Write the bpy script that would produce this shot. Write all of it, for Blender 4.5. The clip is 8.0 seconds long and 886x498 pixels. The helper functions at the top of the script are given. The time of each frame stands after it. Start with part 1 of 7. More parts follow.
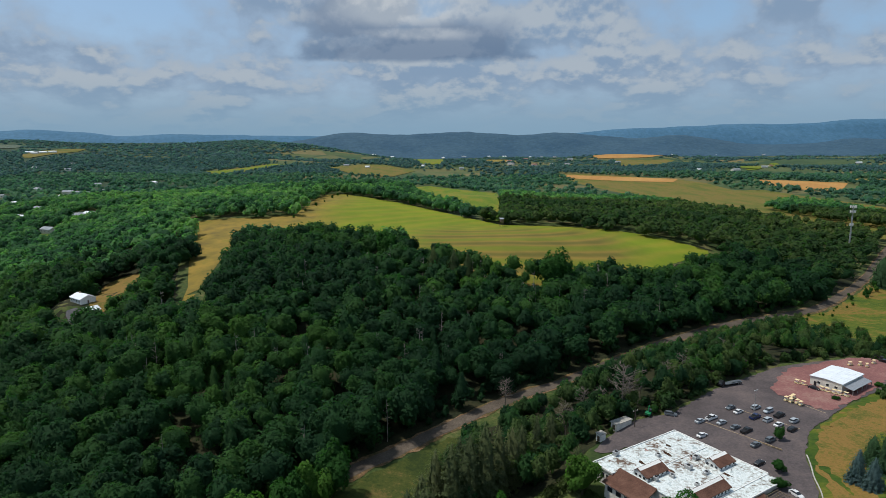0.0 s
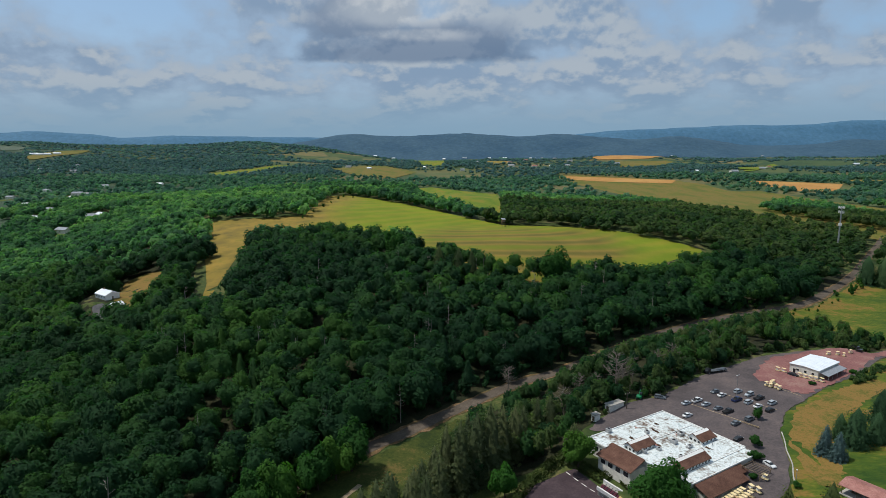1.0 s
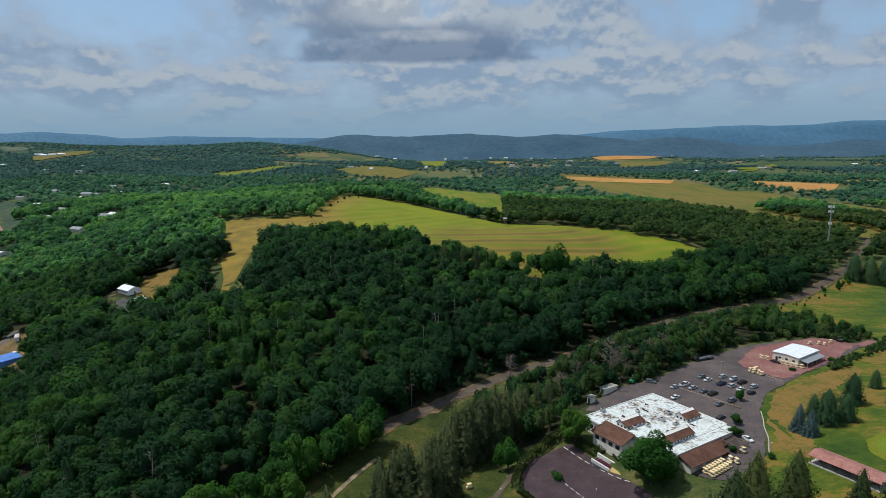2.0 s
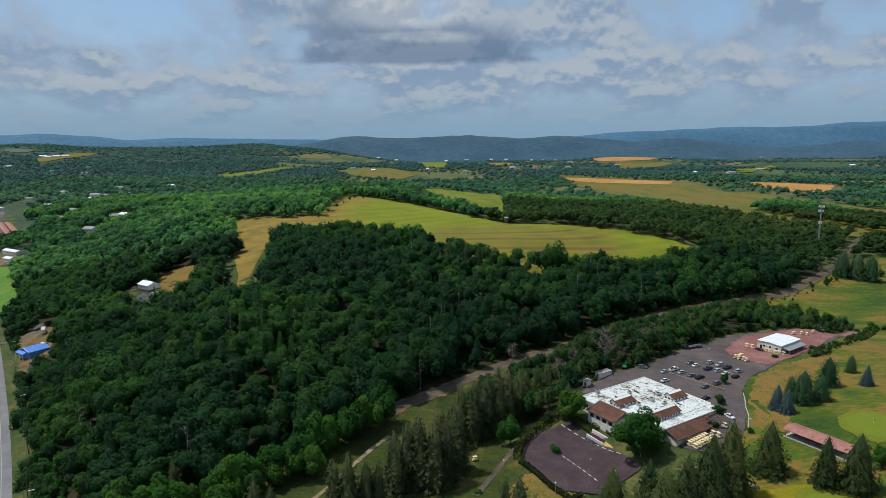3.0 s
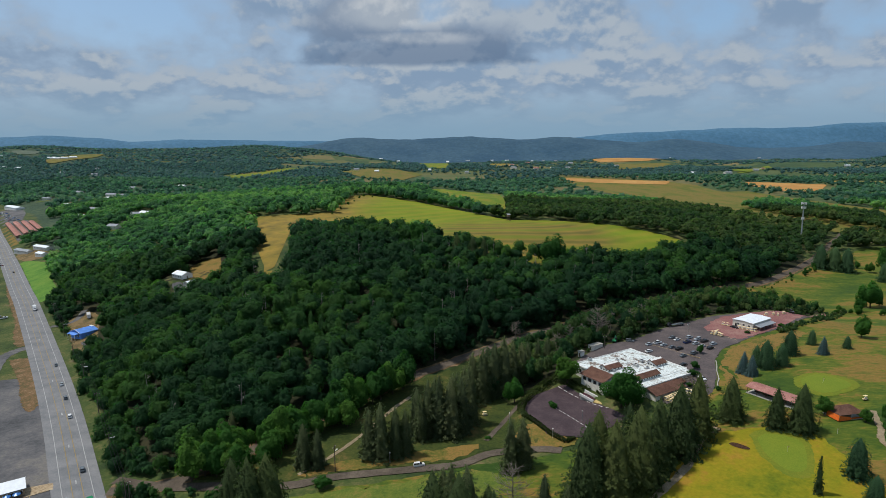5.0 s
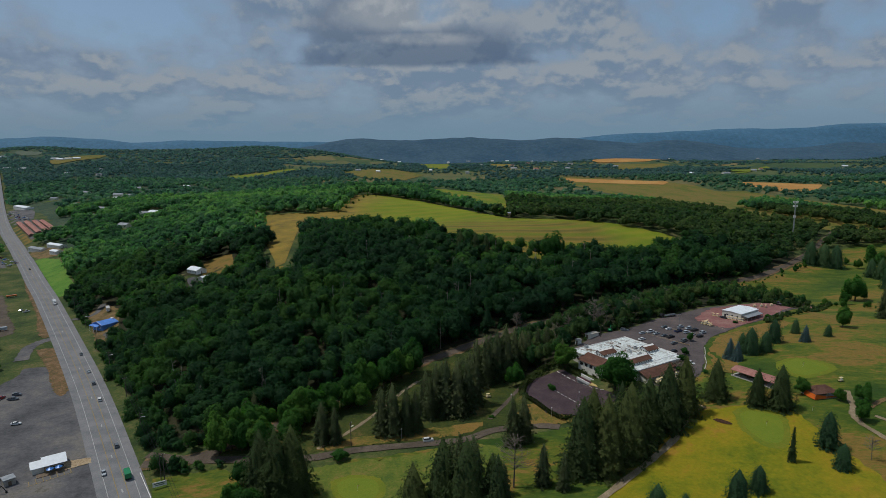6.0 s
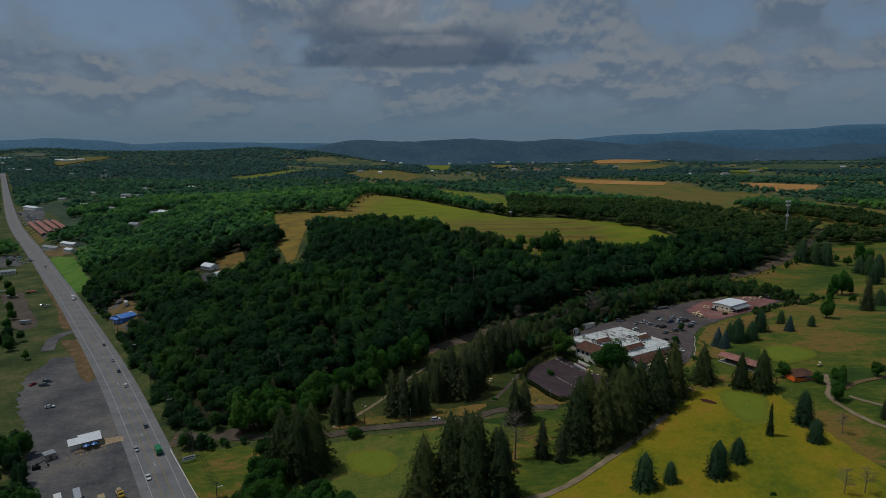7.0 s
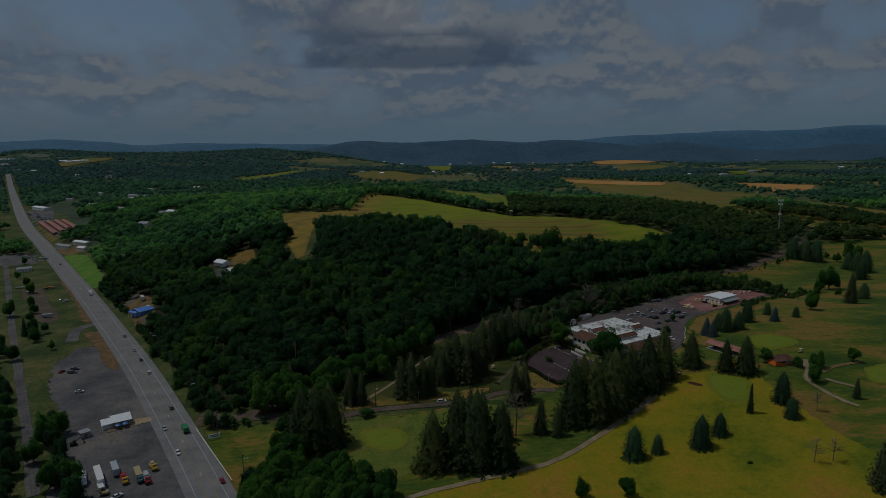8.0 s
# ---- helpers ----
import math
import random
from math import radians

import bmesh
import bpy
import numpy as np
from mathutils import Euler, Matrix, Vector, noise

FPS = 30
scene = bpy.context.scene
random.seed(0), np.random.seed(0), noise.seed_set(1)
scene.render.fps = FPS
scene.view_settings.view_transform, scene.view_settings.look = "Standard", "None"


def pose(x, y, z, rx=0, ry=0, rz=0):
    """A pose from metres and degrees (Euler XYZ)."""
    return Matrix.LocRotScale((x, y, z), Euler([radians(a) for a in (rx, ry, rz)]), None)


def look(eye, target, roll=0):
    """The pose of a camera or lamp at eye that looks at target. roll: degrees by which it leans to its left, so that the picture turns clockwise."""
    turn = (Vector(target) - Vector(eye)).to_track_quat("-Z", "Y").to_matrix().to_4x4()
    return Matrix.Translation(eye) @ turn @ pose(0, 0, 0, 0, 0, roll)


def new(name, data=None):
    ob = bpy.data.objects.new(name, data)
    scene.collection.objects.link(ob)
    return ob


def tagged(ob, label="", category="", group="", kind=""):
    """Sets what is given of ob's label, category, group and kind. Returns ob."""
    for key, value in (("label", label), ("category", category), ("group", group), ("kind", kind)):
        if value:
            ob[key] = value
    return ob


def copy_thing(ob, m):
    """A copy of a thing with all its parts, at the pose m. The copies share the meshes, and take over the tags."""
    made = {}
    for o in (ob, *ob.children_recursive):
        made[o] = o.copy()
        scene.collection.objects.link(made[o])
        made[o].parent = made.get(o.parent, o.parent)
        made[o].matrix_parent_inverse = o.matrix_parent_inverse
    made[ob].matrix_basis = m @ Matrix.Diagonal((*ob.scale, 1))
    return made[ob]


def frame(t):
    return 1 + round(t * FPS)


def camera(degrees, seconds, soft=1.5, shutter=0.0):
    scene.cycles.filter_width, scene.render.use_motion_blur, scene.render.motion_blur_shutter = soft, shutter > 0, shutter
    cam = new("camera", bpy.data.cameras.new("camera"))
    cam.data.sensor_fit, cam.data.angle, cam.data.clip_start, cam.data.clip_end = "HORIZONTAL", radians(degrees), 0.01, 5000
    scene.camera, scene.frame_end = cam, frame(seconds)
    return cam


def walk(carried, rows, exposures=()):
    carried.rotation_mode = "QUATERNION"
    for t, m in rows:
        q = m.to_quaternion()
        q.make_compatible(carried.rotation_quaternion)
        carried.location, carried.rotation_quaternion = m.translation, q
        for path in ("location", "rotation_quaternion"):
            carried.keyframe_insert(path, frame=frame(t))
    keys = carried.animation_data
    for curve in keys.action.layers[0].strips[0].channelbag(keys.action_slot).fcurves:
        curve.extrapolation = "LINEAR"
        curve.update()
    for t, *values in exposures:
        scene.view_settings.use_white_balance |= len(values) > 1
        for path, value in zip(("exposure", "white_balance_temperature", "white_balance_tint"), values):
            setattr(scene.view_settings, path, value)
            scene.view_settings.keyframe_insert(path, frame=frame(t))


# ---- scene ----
cam = camera(71.0, 8.0, soft=0.8)
PATH = [
    (0.0, (1.42, 0.03, 130.80), (0.0, 393.8, 60.8), -0.30),
    (0.5, (-0.17, -11.03, 132.41), (-1.8, 382.8, 62.2), -0.31),
    (1.0, (-1.93, -22.30, 133.16), (-3.5, 371.5, 63.8), -0.33),
    (1.5, (-3.48, -33.42, 134.30), (-5.3, 360.6, 64.7), -0.35),
    (3.0, (-7.83, -66.58, 135.78), (-10.2, 327.4, 67.4), -0.40),
    (3.5, (-9.35, -77.67, 136.07), (-11.7, 316.3, 67.7), -0.42),
    (4.0, (-10.91, -88.34, 136.23), (-13.7, 305.9, 67.8), -0.44),
    (4.5, (-12.40, -99.43, 136.28), (-15.2, 294.8, 68.3), -0.46),
    (6.0, (-17.05, -132.39, 136.26), (-19.8, 261.8, 69.1), -0.50),
    (6.5, (-18.21, -143.34, 136.29), (-21.2, 251.1, 69.7), -0.52),
    (7.0, (-19.58, -154.25, 136.21), (-22.8, 240.2, 69.8), -0.54),
    (7.5, (-20.85, -165.49, 136.04), (-24.3, 228.9, 70.2), -0.56),
    (8.0, (-22.04, -176.67, 136.32), (-25.6, 217.9, 70.5), -0.58),
]
walk(cam, [(t, look(eye, aim, roll)) for t, eye, aim, roll in PATH],
     [(0.0, 0.0), (4.7, 0.0), (5.8, -0.38), (6.0, -0.56), (6.5, -0.90), (7.0, -1.19), (7.5, -1.53), (8.0, -1.91)])

# ---- world, sun ----
SUN_EL, SUN_AZ = 63.0, 285.0      # degrees; azimuth clockwise from +y
world = bpy.data.worlds.new("world")
scene.world = world
world.use_nodes = True
wt = world.node_tree
wt.nodes.clear()


def wnode(kind, **values):
    n = wt.nodes.new(kind)
    for key, value in values.items():
        n.inputs[key].default_value = value
    return n


def wmath(op, a, b=None, c=None, clamp=False):
    n = wt.nodes.new("ShaderNodeMath")
    n.operation, n.use_clamp = op, clamp
    for i, v in enumerate((a, b, c)):
        if v is None:
            continue
        if isinstance(v, (int, float)):
            n.inputs[i].default_value = v
        else:
            wt.links.new(v, n.inputs[i])
    return n.outputs[0]


def wmix(fac, a, b):
    n = wt.nodes.new("ShaderNodeMix")
    n.data_type = "RGBA"
    for i, v in ((0, fac), (6, a), (7, b)):
        if isinstance(v, (int, float, tuple)):
            n.inputs[i].default_value = v
        else:
            wt.links.new(v, n.inputs[i])
    return n.outputs[2]


def wramp(fac, lo, hi):
    n = wt.nodes.new("ShaderNodeMapRange")
    n.interpolation_type = "SMOOTHSTEP"
    wt.links.new(fac, n.inputs[0])
    n.inputs[1].default_value, n.inputs[2].default_value = lo, hi
    return n.outputs[0]


def wnoise(vec, scale, detail, rough=0.55, dist=0.0):
    n = wt.nodes.new("ShaderNodeTexNoise")
    wt.links.new(vec, n.inputs["Vector"])
    n.inputs["Scale"].default_value, n.inputs["Detail"].default_value = scale, detail
    n.inputs["Roughness"].default_value, n.inputs["Distortion"].default_value = rough, dist
    return n.outputs[0]


sky = wt.nodes.new("ShaderNodeTexSky")
sky.sky_type, sky.sun_disc = "NISHITA", False
sky.sun_elevation, sky.sun_rotation = radians(SUN_EL), radians(SUN_AZ)
sky.air_density, sky.dust_density = 1.0, 1.5
coord = wt.nodes.new("ShaderNodeTexCoord")
split = wt.nodes.new("ShaderNodeSeparateXYZ")
wt.links.new(coord.outputs["Generated"], split.inputs[0])
dx, dy, dz = split.outputs
up = wmath("MAXIMUM", dz, 0.0)


def dome(rise):
    """A place on the cloud layer: heaps shrink and flatten towards the horizon."""
    v = wt.nodes.new("ShaderNodeCombineXYZ")
    wt.links.new(dx, v.inputs[0])
    wt.links.new(dy, v.inputs[1])
    height = wmath("LOGARITHM", wmath("ADD", up, 0.07 + rise), math.e)
    wt.links.new(wmath("MULTIPLY", height, 0.30), v.inputs[2])
    return v.outputs[0]


def thickness(vec):
    """How thick the broken cloud is: wide banks, heaps and their frayed edges."""
    bank = wnoise(vec, 3.1, 2.0, 0.5)
    heap = wnoise(vec, 11.5, 6.0, 0.52, 0.0)
    return wmath("ADD", wmath("MULTIPLY", bank, 0.42), wmath("MULTIPLY", heap, 0.58))


def spot(cx, cz, rx, rz, rough, soft):
    """A ragged oval of the sky ahead, 0 to 1."""
    ax = wmath("DIVIDE", wmath("SUBTRACT", ex, cx), rx)
    az = wmath("DIVIDE", wmath("SUBTRACT", ez, cz), rz)
    r = wmath("SQRT", wmath("ADD", wmath("MULTIPLY", ax, ax), wmath("MULTIPLY", az, az)))
    return wramp(wmath("SUBTRACT", 1.0, wmath("ADD", r, wmath("MULTIPLY", fray, rough))), -soft, soft)


low, high = dome(0.0), dome(0.011)
ahead = wmath("MAXIMUM", dy, 0.05)
ex, ez = wmath("DIVIDE", dx, ahead), wmath("DIVIDE", dz, ahead)
fray = wmath("SUBTRACT", wnoise(low, 9.0, 6.0, 0.52, 0.2), 0.5)
# one large dark cloud with a flat foot, its bright heads, a pale bank beside it and gaps of blue
foot = wramp(wmath("ADD", ez, wmath("MULTIPLY", fray, 0.03)), 0.115, 0.124)
big = wmath("MULTIPLY", wmath("MAXIMUM", spot(-0.03, 0.142, 0.185, 0.042, 2.2, 0.35), spot(-0.13, 0.185, 0.10, 0.05, 2.4, 0.35)), foot)
heads = wmath("MAXIMUM", spot(-0.06, 0.200, 0.105, 0.028, 1.6, 0.4), wmath("MULTIPLY", spot(-0.05, 0.160, 0.07, 0.009, 2.6, 0.5), 0.6))
bank_e = spot(0.18, 0.175, 0.13, 0.045, 2.4, 0.5)
gap = wmath("MAXIMUM", spot(-0.55, 0.20, 0.24, 0.05, 2.0, 0.5), spot(-0.235, 0.170, 0.045, 0.035, 1.6, 0.5))
gap = wmath("MAXIMUM", gap, spot(0.40, 0.195, 0.07, 0.03, 2.4, 0.5))
gap = wmath("MAXIMUM", gap, spot(0.66, 0.20, 0.10, 0.03, 2.4, 0.5))
push = wmath("SUBTRACT", wmath("MULTIPLY", wmath("MAXIMUM", bank_e, big), 0.12), wmath("MULTIPLY", gap, 0.16))
thick = wmath("ADD", thickness(low), push)
above = wmath("ADD", thickness(high), push)
cover_w = wmath("ADD", wmath("MULTIPLY", wramp(thick, 0.40, 0.52), 0.50), wmath("MULTIPLY", wramp(thick, 0.30, 0.44), 0.40))
crest = wramp(wmath("SUBTRACT", thick, above), -0.03, 0.04)      # heads catch the sun, feet stay grey
cloud = wmix(crest, (1.82, 2.58, 3.66, 1.0), (3.30, 3.76, 4.26, 1.0))
cloud = wmix(wramp(thick, 0.40, 0.56), (2.52, 3.20, 4.15, 1.0), cloud)
gloom = wmix(wmath("ADD", wmath("MULTIPLY", crest, 0.35), wmath("MULTIPLY", wramp(ez, 0.125, 0.20), 0.5)), (1.12, 1.66, 2.55, 1.0), (2.35, 2.85, 3.6, 1.0))
cloud = wmix(big, cloud, gloom)
cloud = wmix(wmath("MULTIPLY", heads, 0.9), cloud, wmix(crest, (3.1, 3.55, 4.1, 1.0), (4.3, 4.6, 4.9, 1.0)))
blue = wmix(0.62, sky.outputs[0], (2.2, 3.75, 5.8, 1.0))
air = wmix(wmath("MAXIMUM", cover_w, wmath("MULTIPLY", big, 0.95)), blue, cloud)
haze = wramp(up, 0.0, 0.10)
air = wmix(haze, (1.86, 2.96, 4.0, 1.0), air)
bg = wnode("ShaderNodeBackground", Strength=0.121)
wt.links.new(air, bg.inputs[0])
wout = wt.nodes.new("ShaderNodeOutputWorld")
wt.links.new(bg.outputs[0], wout.inputs[0])

sun = new("sun", bpy.data.lights.new("sun", "SUN"))
sun.data.energy, sun.data.angle, sun.data.color = 3.65, radians(4.0), (1.0, 0.95, 0.86)
sa, se = radians(SUN_AZ), radians(SUN_EL)
sun_way = Vector((math.sin(sa) * math.cos(se), math.cos(sa) * math.cos(se), math.sin(se)))
sun.matrix_world = look(sun_way * 400.0, (0, 0, 0))

# ---- materials ----
def material(name, rough=0.8, spec=0.3, metal=0.0):
    m = bpy.data.materials.new(name)
    m.use_nodes = True
    b = m.node_tree.nodes["Principled BSDF"]
    b.inputs["Roughness"].default_value, b.inputs["Metallic"].default_value = rough, metal
    b.inputs["Specular IOR Level"].default_value = spec
    return m, m.node_tree, b


def tex(nt, vec, scale, detail=4.0, rough=0.6, kind="ShaderNodeTexNoise"):
    n = nt.nodes.new(kind)
    nt.links.new(vec, n.inputs["Vector"])
    n.inputs["Scale"].default_value = scale
    if kind == "ShaderNodeTexNoise":
        n.inputs["Detail"].default_value, n.inputs["Roughness"].default_value = detail, rough
    return n.outputs[0]


def steps(nt, fac, stops):
    r = nt.nodes.new("ShaderNodeValToRGB")
    while len(r.color_ramp.elements) < len(stops):
        r.color_ramp.elements.new(0.5)
    for e, (p, c) in zip(r.color_ramp.elements, stops):
        e.position, e.color = p, (*c, 1.0)
    if fac is not None:
        nt.links.new(fac, r.inputs[0])
    return r.outputs[0]


def blend(nt, fac, a, b, mode="MIX"):
    n = nt.nodes.new("ShaderNodeMix")
    n.data_type, n.blend_type = "RGBA", mode
    for i, v in ((0, fac), (6, a), (7, b)):
        if isinstance(v, (int, float)):
            n.inputs[i].default_value = v
        elif isinstance(v, tuple):
            n.inputs[i].default_value = (*v, 1.0)
        else:
            nt.links.new(v, n.inputs[i])
    return n.outputs[2]


def bumped(nt, b, height, strength, distance):
    n = nt.nodes.new("ShaderNodeBump")
    n.inputs["Strength"].default_value, n.inputs["Distance"].default_value = strength, distance
    nt.links.new(height, n.inputs["Height"])
    nt.links.new(n.outputs[0], b.inputs["Normal"])


def where(nt):
    return nt.nodes.new("ShaderNodeNewGeometry").outputs["Position"]


def patchy(name, stops, big, small, rough=0.9, mix=0.45, bump=0.0, spec=0.2, stretch=None):
    """A surface mottled at two scales (features of big and small metres)."""
    m, nt, b = material(name, rough, spec)
    p = where(nt)
    if stretch:
        mp = nt.nodes.new("ShaderNodeMapping")
        mp.inputs["Rotation"].default_value[2] = radians(stretch[0])
        mp.inputs["Scale"].default_value = (stretch[1], 1.0, 1.0)
        nt.links.new(p, mp.inputs[0])
        p = mp.outputs[0]
    a, c = tex(nt, p, 1.0 / big, 5.0, 0.6), tex(nt, p, 1.0 / small, 4.0, 0.65)
    fac = nt.nodes.new("ShaderNodeMix")
    fac.inputs[0].default_value = mix
    nt.links.new(a, fac.inputs[2])
    nt.links.new(c, fac.inputs[3])
    lively = nt.nodes.new("ShaderNodeMapRange")
    nt.links.new(fac.outputs[0], lively.inputs[0])
    lively.inputs[1].default_value, lively.inputs[2].default_value = 0.24, 0.76
    fleck = steps(nt, tex(nt, p, 2.3 / small, 3.0, 0.7), ((0.3, (0.82, 0.84, 0.80)), (0.7, (1.14, 1.12, 1.12))))
    nt.links.new(blend(nt, 1.0, steps(nt, lively.outputs[0], stops), fleck, "MULTIPLY"), b.inputs["Base Color"])
    if bump:
        bumped(nt, b, c, bump, small * 0.3)
    return m


def plain(name, color, rough=0.6, spec=0.4, metal=0.0, vary=0.12, scale=1.5):
    """Paint, metal or plastic with slight dirt."""
    m, nt, b = material(name, rough, spec, metal)
    n = tex(nt, where(nt), scale, 5.0, 0.65)
    lo, hi = tuple(v * (1 - vary * 2) for v in color), tuple(min(1.0, v * (1 + vary * 0.6)) for v in color)
    nt.links.new(steps(nt, n, ((0.3, lo), (0.62, hi))), b.inputs["Base Color"])
    return m


def leaves(name, dark, mid, light, stuff):
    """Foliage: a tone for each tree and a little for each leaf clump."""
    m, nt, b = material(name, 0.75, 0.15)
    g = nt.nodes.new("ShaderNodeNewGeometry")
    if stuff:
        tone = nt.nodes.new("ShaderNodeAttribute")
        tone.attribute_name = "tone"
        tone = tone.outputs["Fac"]
    else:
        tone = nt.nodes.new("ShaderNodeObjectInfo").outputs["Random"]
    one = steps(nt, tone, ((0.0, dark), (0.5, mid), (1.0, light)))
    leaf = steps(nt, g.outputs["Random Per Island"], ((0.0, (0.84, 0.84, 0.84)), (1.0, (1.15, 1.14, 1.08))))
    fine = steps(nt, tex(nt, g.outputs["Position"], 1.6, 3.0, 0.7), ((0.3, (0.78, 0.78, 0.78)), (0.7, (1.2, 1.2, 1.2))))
    col = blend(nt, 1.0, blend(nt, 1.0, one, leaf, "MULTIPLY"), fine, "MULTIPLY")
    nt.links.new(col, b.inputs["Base Color"])
    bumped(nt, b, tex(nt, g.outputs["Position"], 2.6, 3.0, 0.7), 0.3, 0.3)
    glow = nt.nodes.new("ShaderNodeBsdfTranslucent")      # light through the leaves
    nt.links.new(blend(nt, 1.0, col, (0.95, 1.25, 0.7), "MULTIPLY"), glow.inputs[0])
    both = nt.nodes.new("ShaderNodeMixShader")
    both.inputs[0].default_value = 0.55
    nt.links.new(b.outputs[0], both.inputs[1])
    nt.links.new(glow.outputs[0], both.inputs[2])
    nt.links.new(both.outputs[0], nt.nodes["Material Output"].inputs[0])
    return m


M_GROUND = patchy("meadow_ground", ((0.28, (0.024, 0.044, 0.014)), (0.45, (0.044, 0.068, 0.018)), (0.58, (0.072, 0.088, 0.026)), (0.70, (0.125, 0.108, 0.046)), (0.84, (0.10, 0.095, 0.075))), 24, 2.2, 0.95, 0.35, 0.4)
M_ROUGH = patchy("golf_rough", ((0.24, (0.024, 0.056, 0.008)), (0.40, (0.048, 0.084, 0.010)), (0.53, (0.092, 0.112, 0.013)), (0.63, (0.190, 0.118, 0.030)), (0.72, (0.130, 0.108, 0.022)), (0.84, (0.060, 0.086, 0.012))), 26, 2.0, 0.95, 0.28, 0.3, 0.2, (14, 0.45))
M_DRY = patchy("dry_grass", ((0.24, (0.070, 0.084, 0.015)), (0.42, (0.135, 0.108, 0.024)), (0.56, (0.205, 0.122, 0.036)), (0.68, (0.165, 0.115, 0.028)), (0.8, (0.085, 0.092, 0.018))), 12, 1.3, 0.95, 0.42, 0.3)
M_FAIRWAY = patchy("fairway", ((0.25, (0.092, 0.122, 0.006)), (0.42, (0.165, 0.164, 0.007)), (0.57, (0.215, 0.177, 0.009)), (0.72, (0.270, 0.158, 0.020)), (0.84, (0.165, 0.150, 0.009))), 34, 3.0, 0.95, 0.24)
M_COLLAR = patchy("green_collar", ((0.3, (0.105, 0.142, 0.012)), (0.6, (0.145, 0.160, 0.013)), (0.8, (0.170, 0.162, 0.02))), 9, 1.2, 0.9, 0.4)
M_GREEN = patchy("putting_green", ((0.3, (0.120, 0.168, 0.014)), (0.7, (0.142, 0.180, 0.016))), 8, 1.0, 0.9, 0.3)
M_FIELD = patchy("hay_field", ((0.22, (0.070, 0.130, 0.008)), (0.42, (0.105, 0.155, 0.010)), (0.58, (0.145, 0.165, 0.014)), (0.70, (0.195, 0.160, 0.022)), (0.8, (0.115, 0.152, 0.012))), 90, 6, 0.95, 0.3, 0.0, 0.2, (62, 4.0))
M_WHEAT = patchy("ripe_field", ((0.25, (0.105, 0.115, 0.018)), (0.45, (0.18, 0.150, 0.028)), (0.62, (0.24, 0.170, 0.038)), (0.78, (0.135, 0.125, 0.022))), 34, 4, 0.95, 0.35)
M_OLIVE = patchy("olive_field", ((0.25, (0.080, 0.098, 0.016)), (0.45, (0.120, 0.116, 0.020)), (0.6, (0.160, 0.116, 0.030)), (0.76, (0.100, 0.115, 0.017))), 130, 12, 0.95, 0.3, 0.0, 0.2, (-50, 4.0))
M_ORANGE = patchy("ripe_grain_field", ((0.3, (0.34, 0.17, 0.048)), (0.7, (0.41, 0.23, 0.075))), 90, 12, 0.95, 0.3)
M_LAWN = patchy("lawn", ((0.3, (0.06, 0.10, 0.016)), (0.55, (0.10, 0.13, 0.02)), (0.75, (0.17, 0.14, 0.035))), 12, 1.2, 0.95, 0.4)
M_ASPHALT = patchy("asphalt", ((0.25, (0.130, 0.135, 0.148)), (0.5, (0.168, 0.172, 0.184)), (0.75, (0.205, 0.206, 0.218))), 9, 0.7, 0.9, 0.35, 0.0, 0.2)
M_LOT = patchy("worn_reddish_asphalt", ((0.25, (0.062, 0.053, 0.056)), (0.5, (0.088, 0.074, 0.077)), (0.75, (0.130, 0.104, 0.102))), 16, 1.0, 0.9, 0.35)
M_LOT2 = patchy("dark_reddish_asphalt", ((0.25, (0.040, 0.028, 0.034)), (0.5, (0.054, 0.038, 0.045)), (0.75, (0.078, 0.056, 0.062))), 8, 0.8, 0.9, 0.4)
M_RED = patchy("red_shale_gravel", ((0.25, (0.16, 0.075, 0.075)), (0.5, (0.22, 0.10, 0.095)), (0.75, (0.27, 0.16, 0.14))), 14, 1.2, 0.95, 0.4)
M_GRAVEL = patchy("grey_gravel", ((0.22, (0.050, 0.052, 0.058)), (0.42, (0.085, 0.086, 0.094)), (0.58, (0.115, 0.112, 0.118)), (0.74, (0.155, 0.145, 0.138)), (0.86, (0.10, 0.095, 0.08))), 22, 2.2, 0.95, 0.3)
M_DIRT = patchy("dry_earth", ((0.25, (0.060, 0.062, 0.020)), (0.45, (0.13, 0.090, 0.042)), (0.6, (0.20, 0.135, 0.065)), (0.75, (0.085, 0.078, 0.028))), 9, 1.0, 0.95, 0.4)
M_RUSTY = patchy("rusty_dry_earth", ((0.25, (0.055, 0.062, 0.020)), (0.42, (0.100, 0.074, 0.034)), (0.56, (0.155, 0.092, 0.045)), (0.70, (0.21, 0.145, 0.09)), (0.84, (0.070, 0.066, 0.026))), 7, 1.1, 0.95, 0.45)
M_LANE = patchy("worn_brownish_lane", ((0.25, (0.058, 0.047, 0.037)), (0.5, (0.088, 0.071, 0.057)), (0.75, (0.128, 0.104, 0.082))), 10, 0.9, 0.95, 0.4)
M_LINE_W = plain("white_road_paint", (0.34, 0.34, 0.34), 0.7, 0.3)
M_LINE_Y = plain("yellow_road_paint", (0.27, 0.20, 0.08), 0.7, 0.3)
M_WOOD_FAR = patchy("far_woods", ((0.30, (0.022, 0.046, 0.028)), (0.5, (0.036, 0.066, 0.038)), (0.68, (0.058, 0.086, 0.044))), 120, 14, 0.95, 0.5, 1.0)
# hills blued in their base colour, in place of air haze
M_RIDGE_NEAR = patchy("hazed_wooded_ridge", ((0.3, (0.026, 0.068, 0.116)), (0.7, (0.046, 0.096, 0.142))), 300, 40, 0.95, 0.5, 0.2)
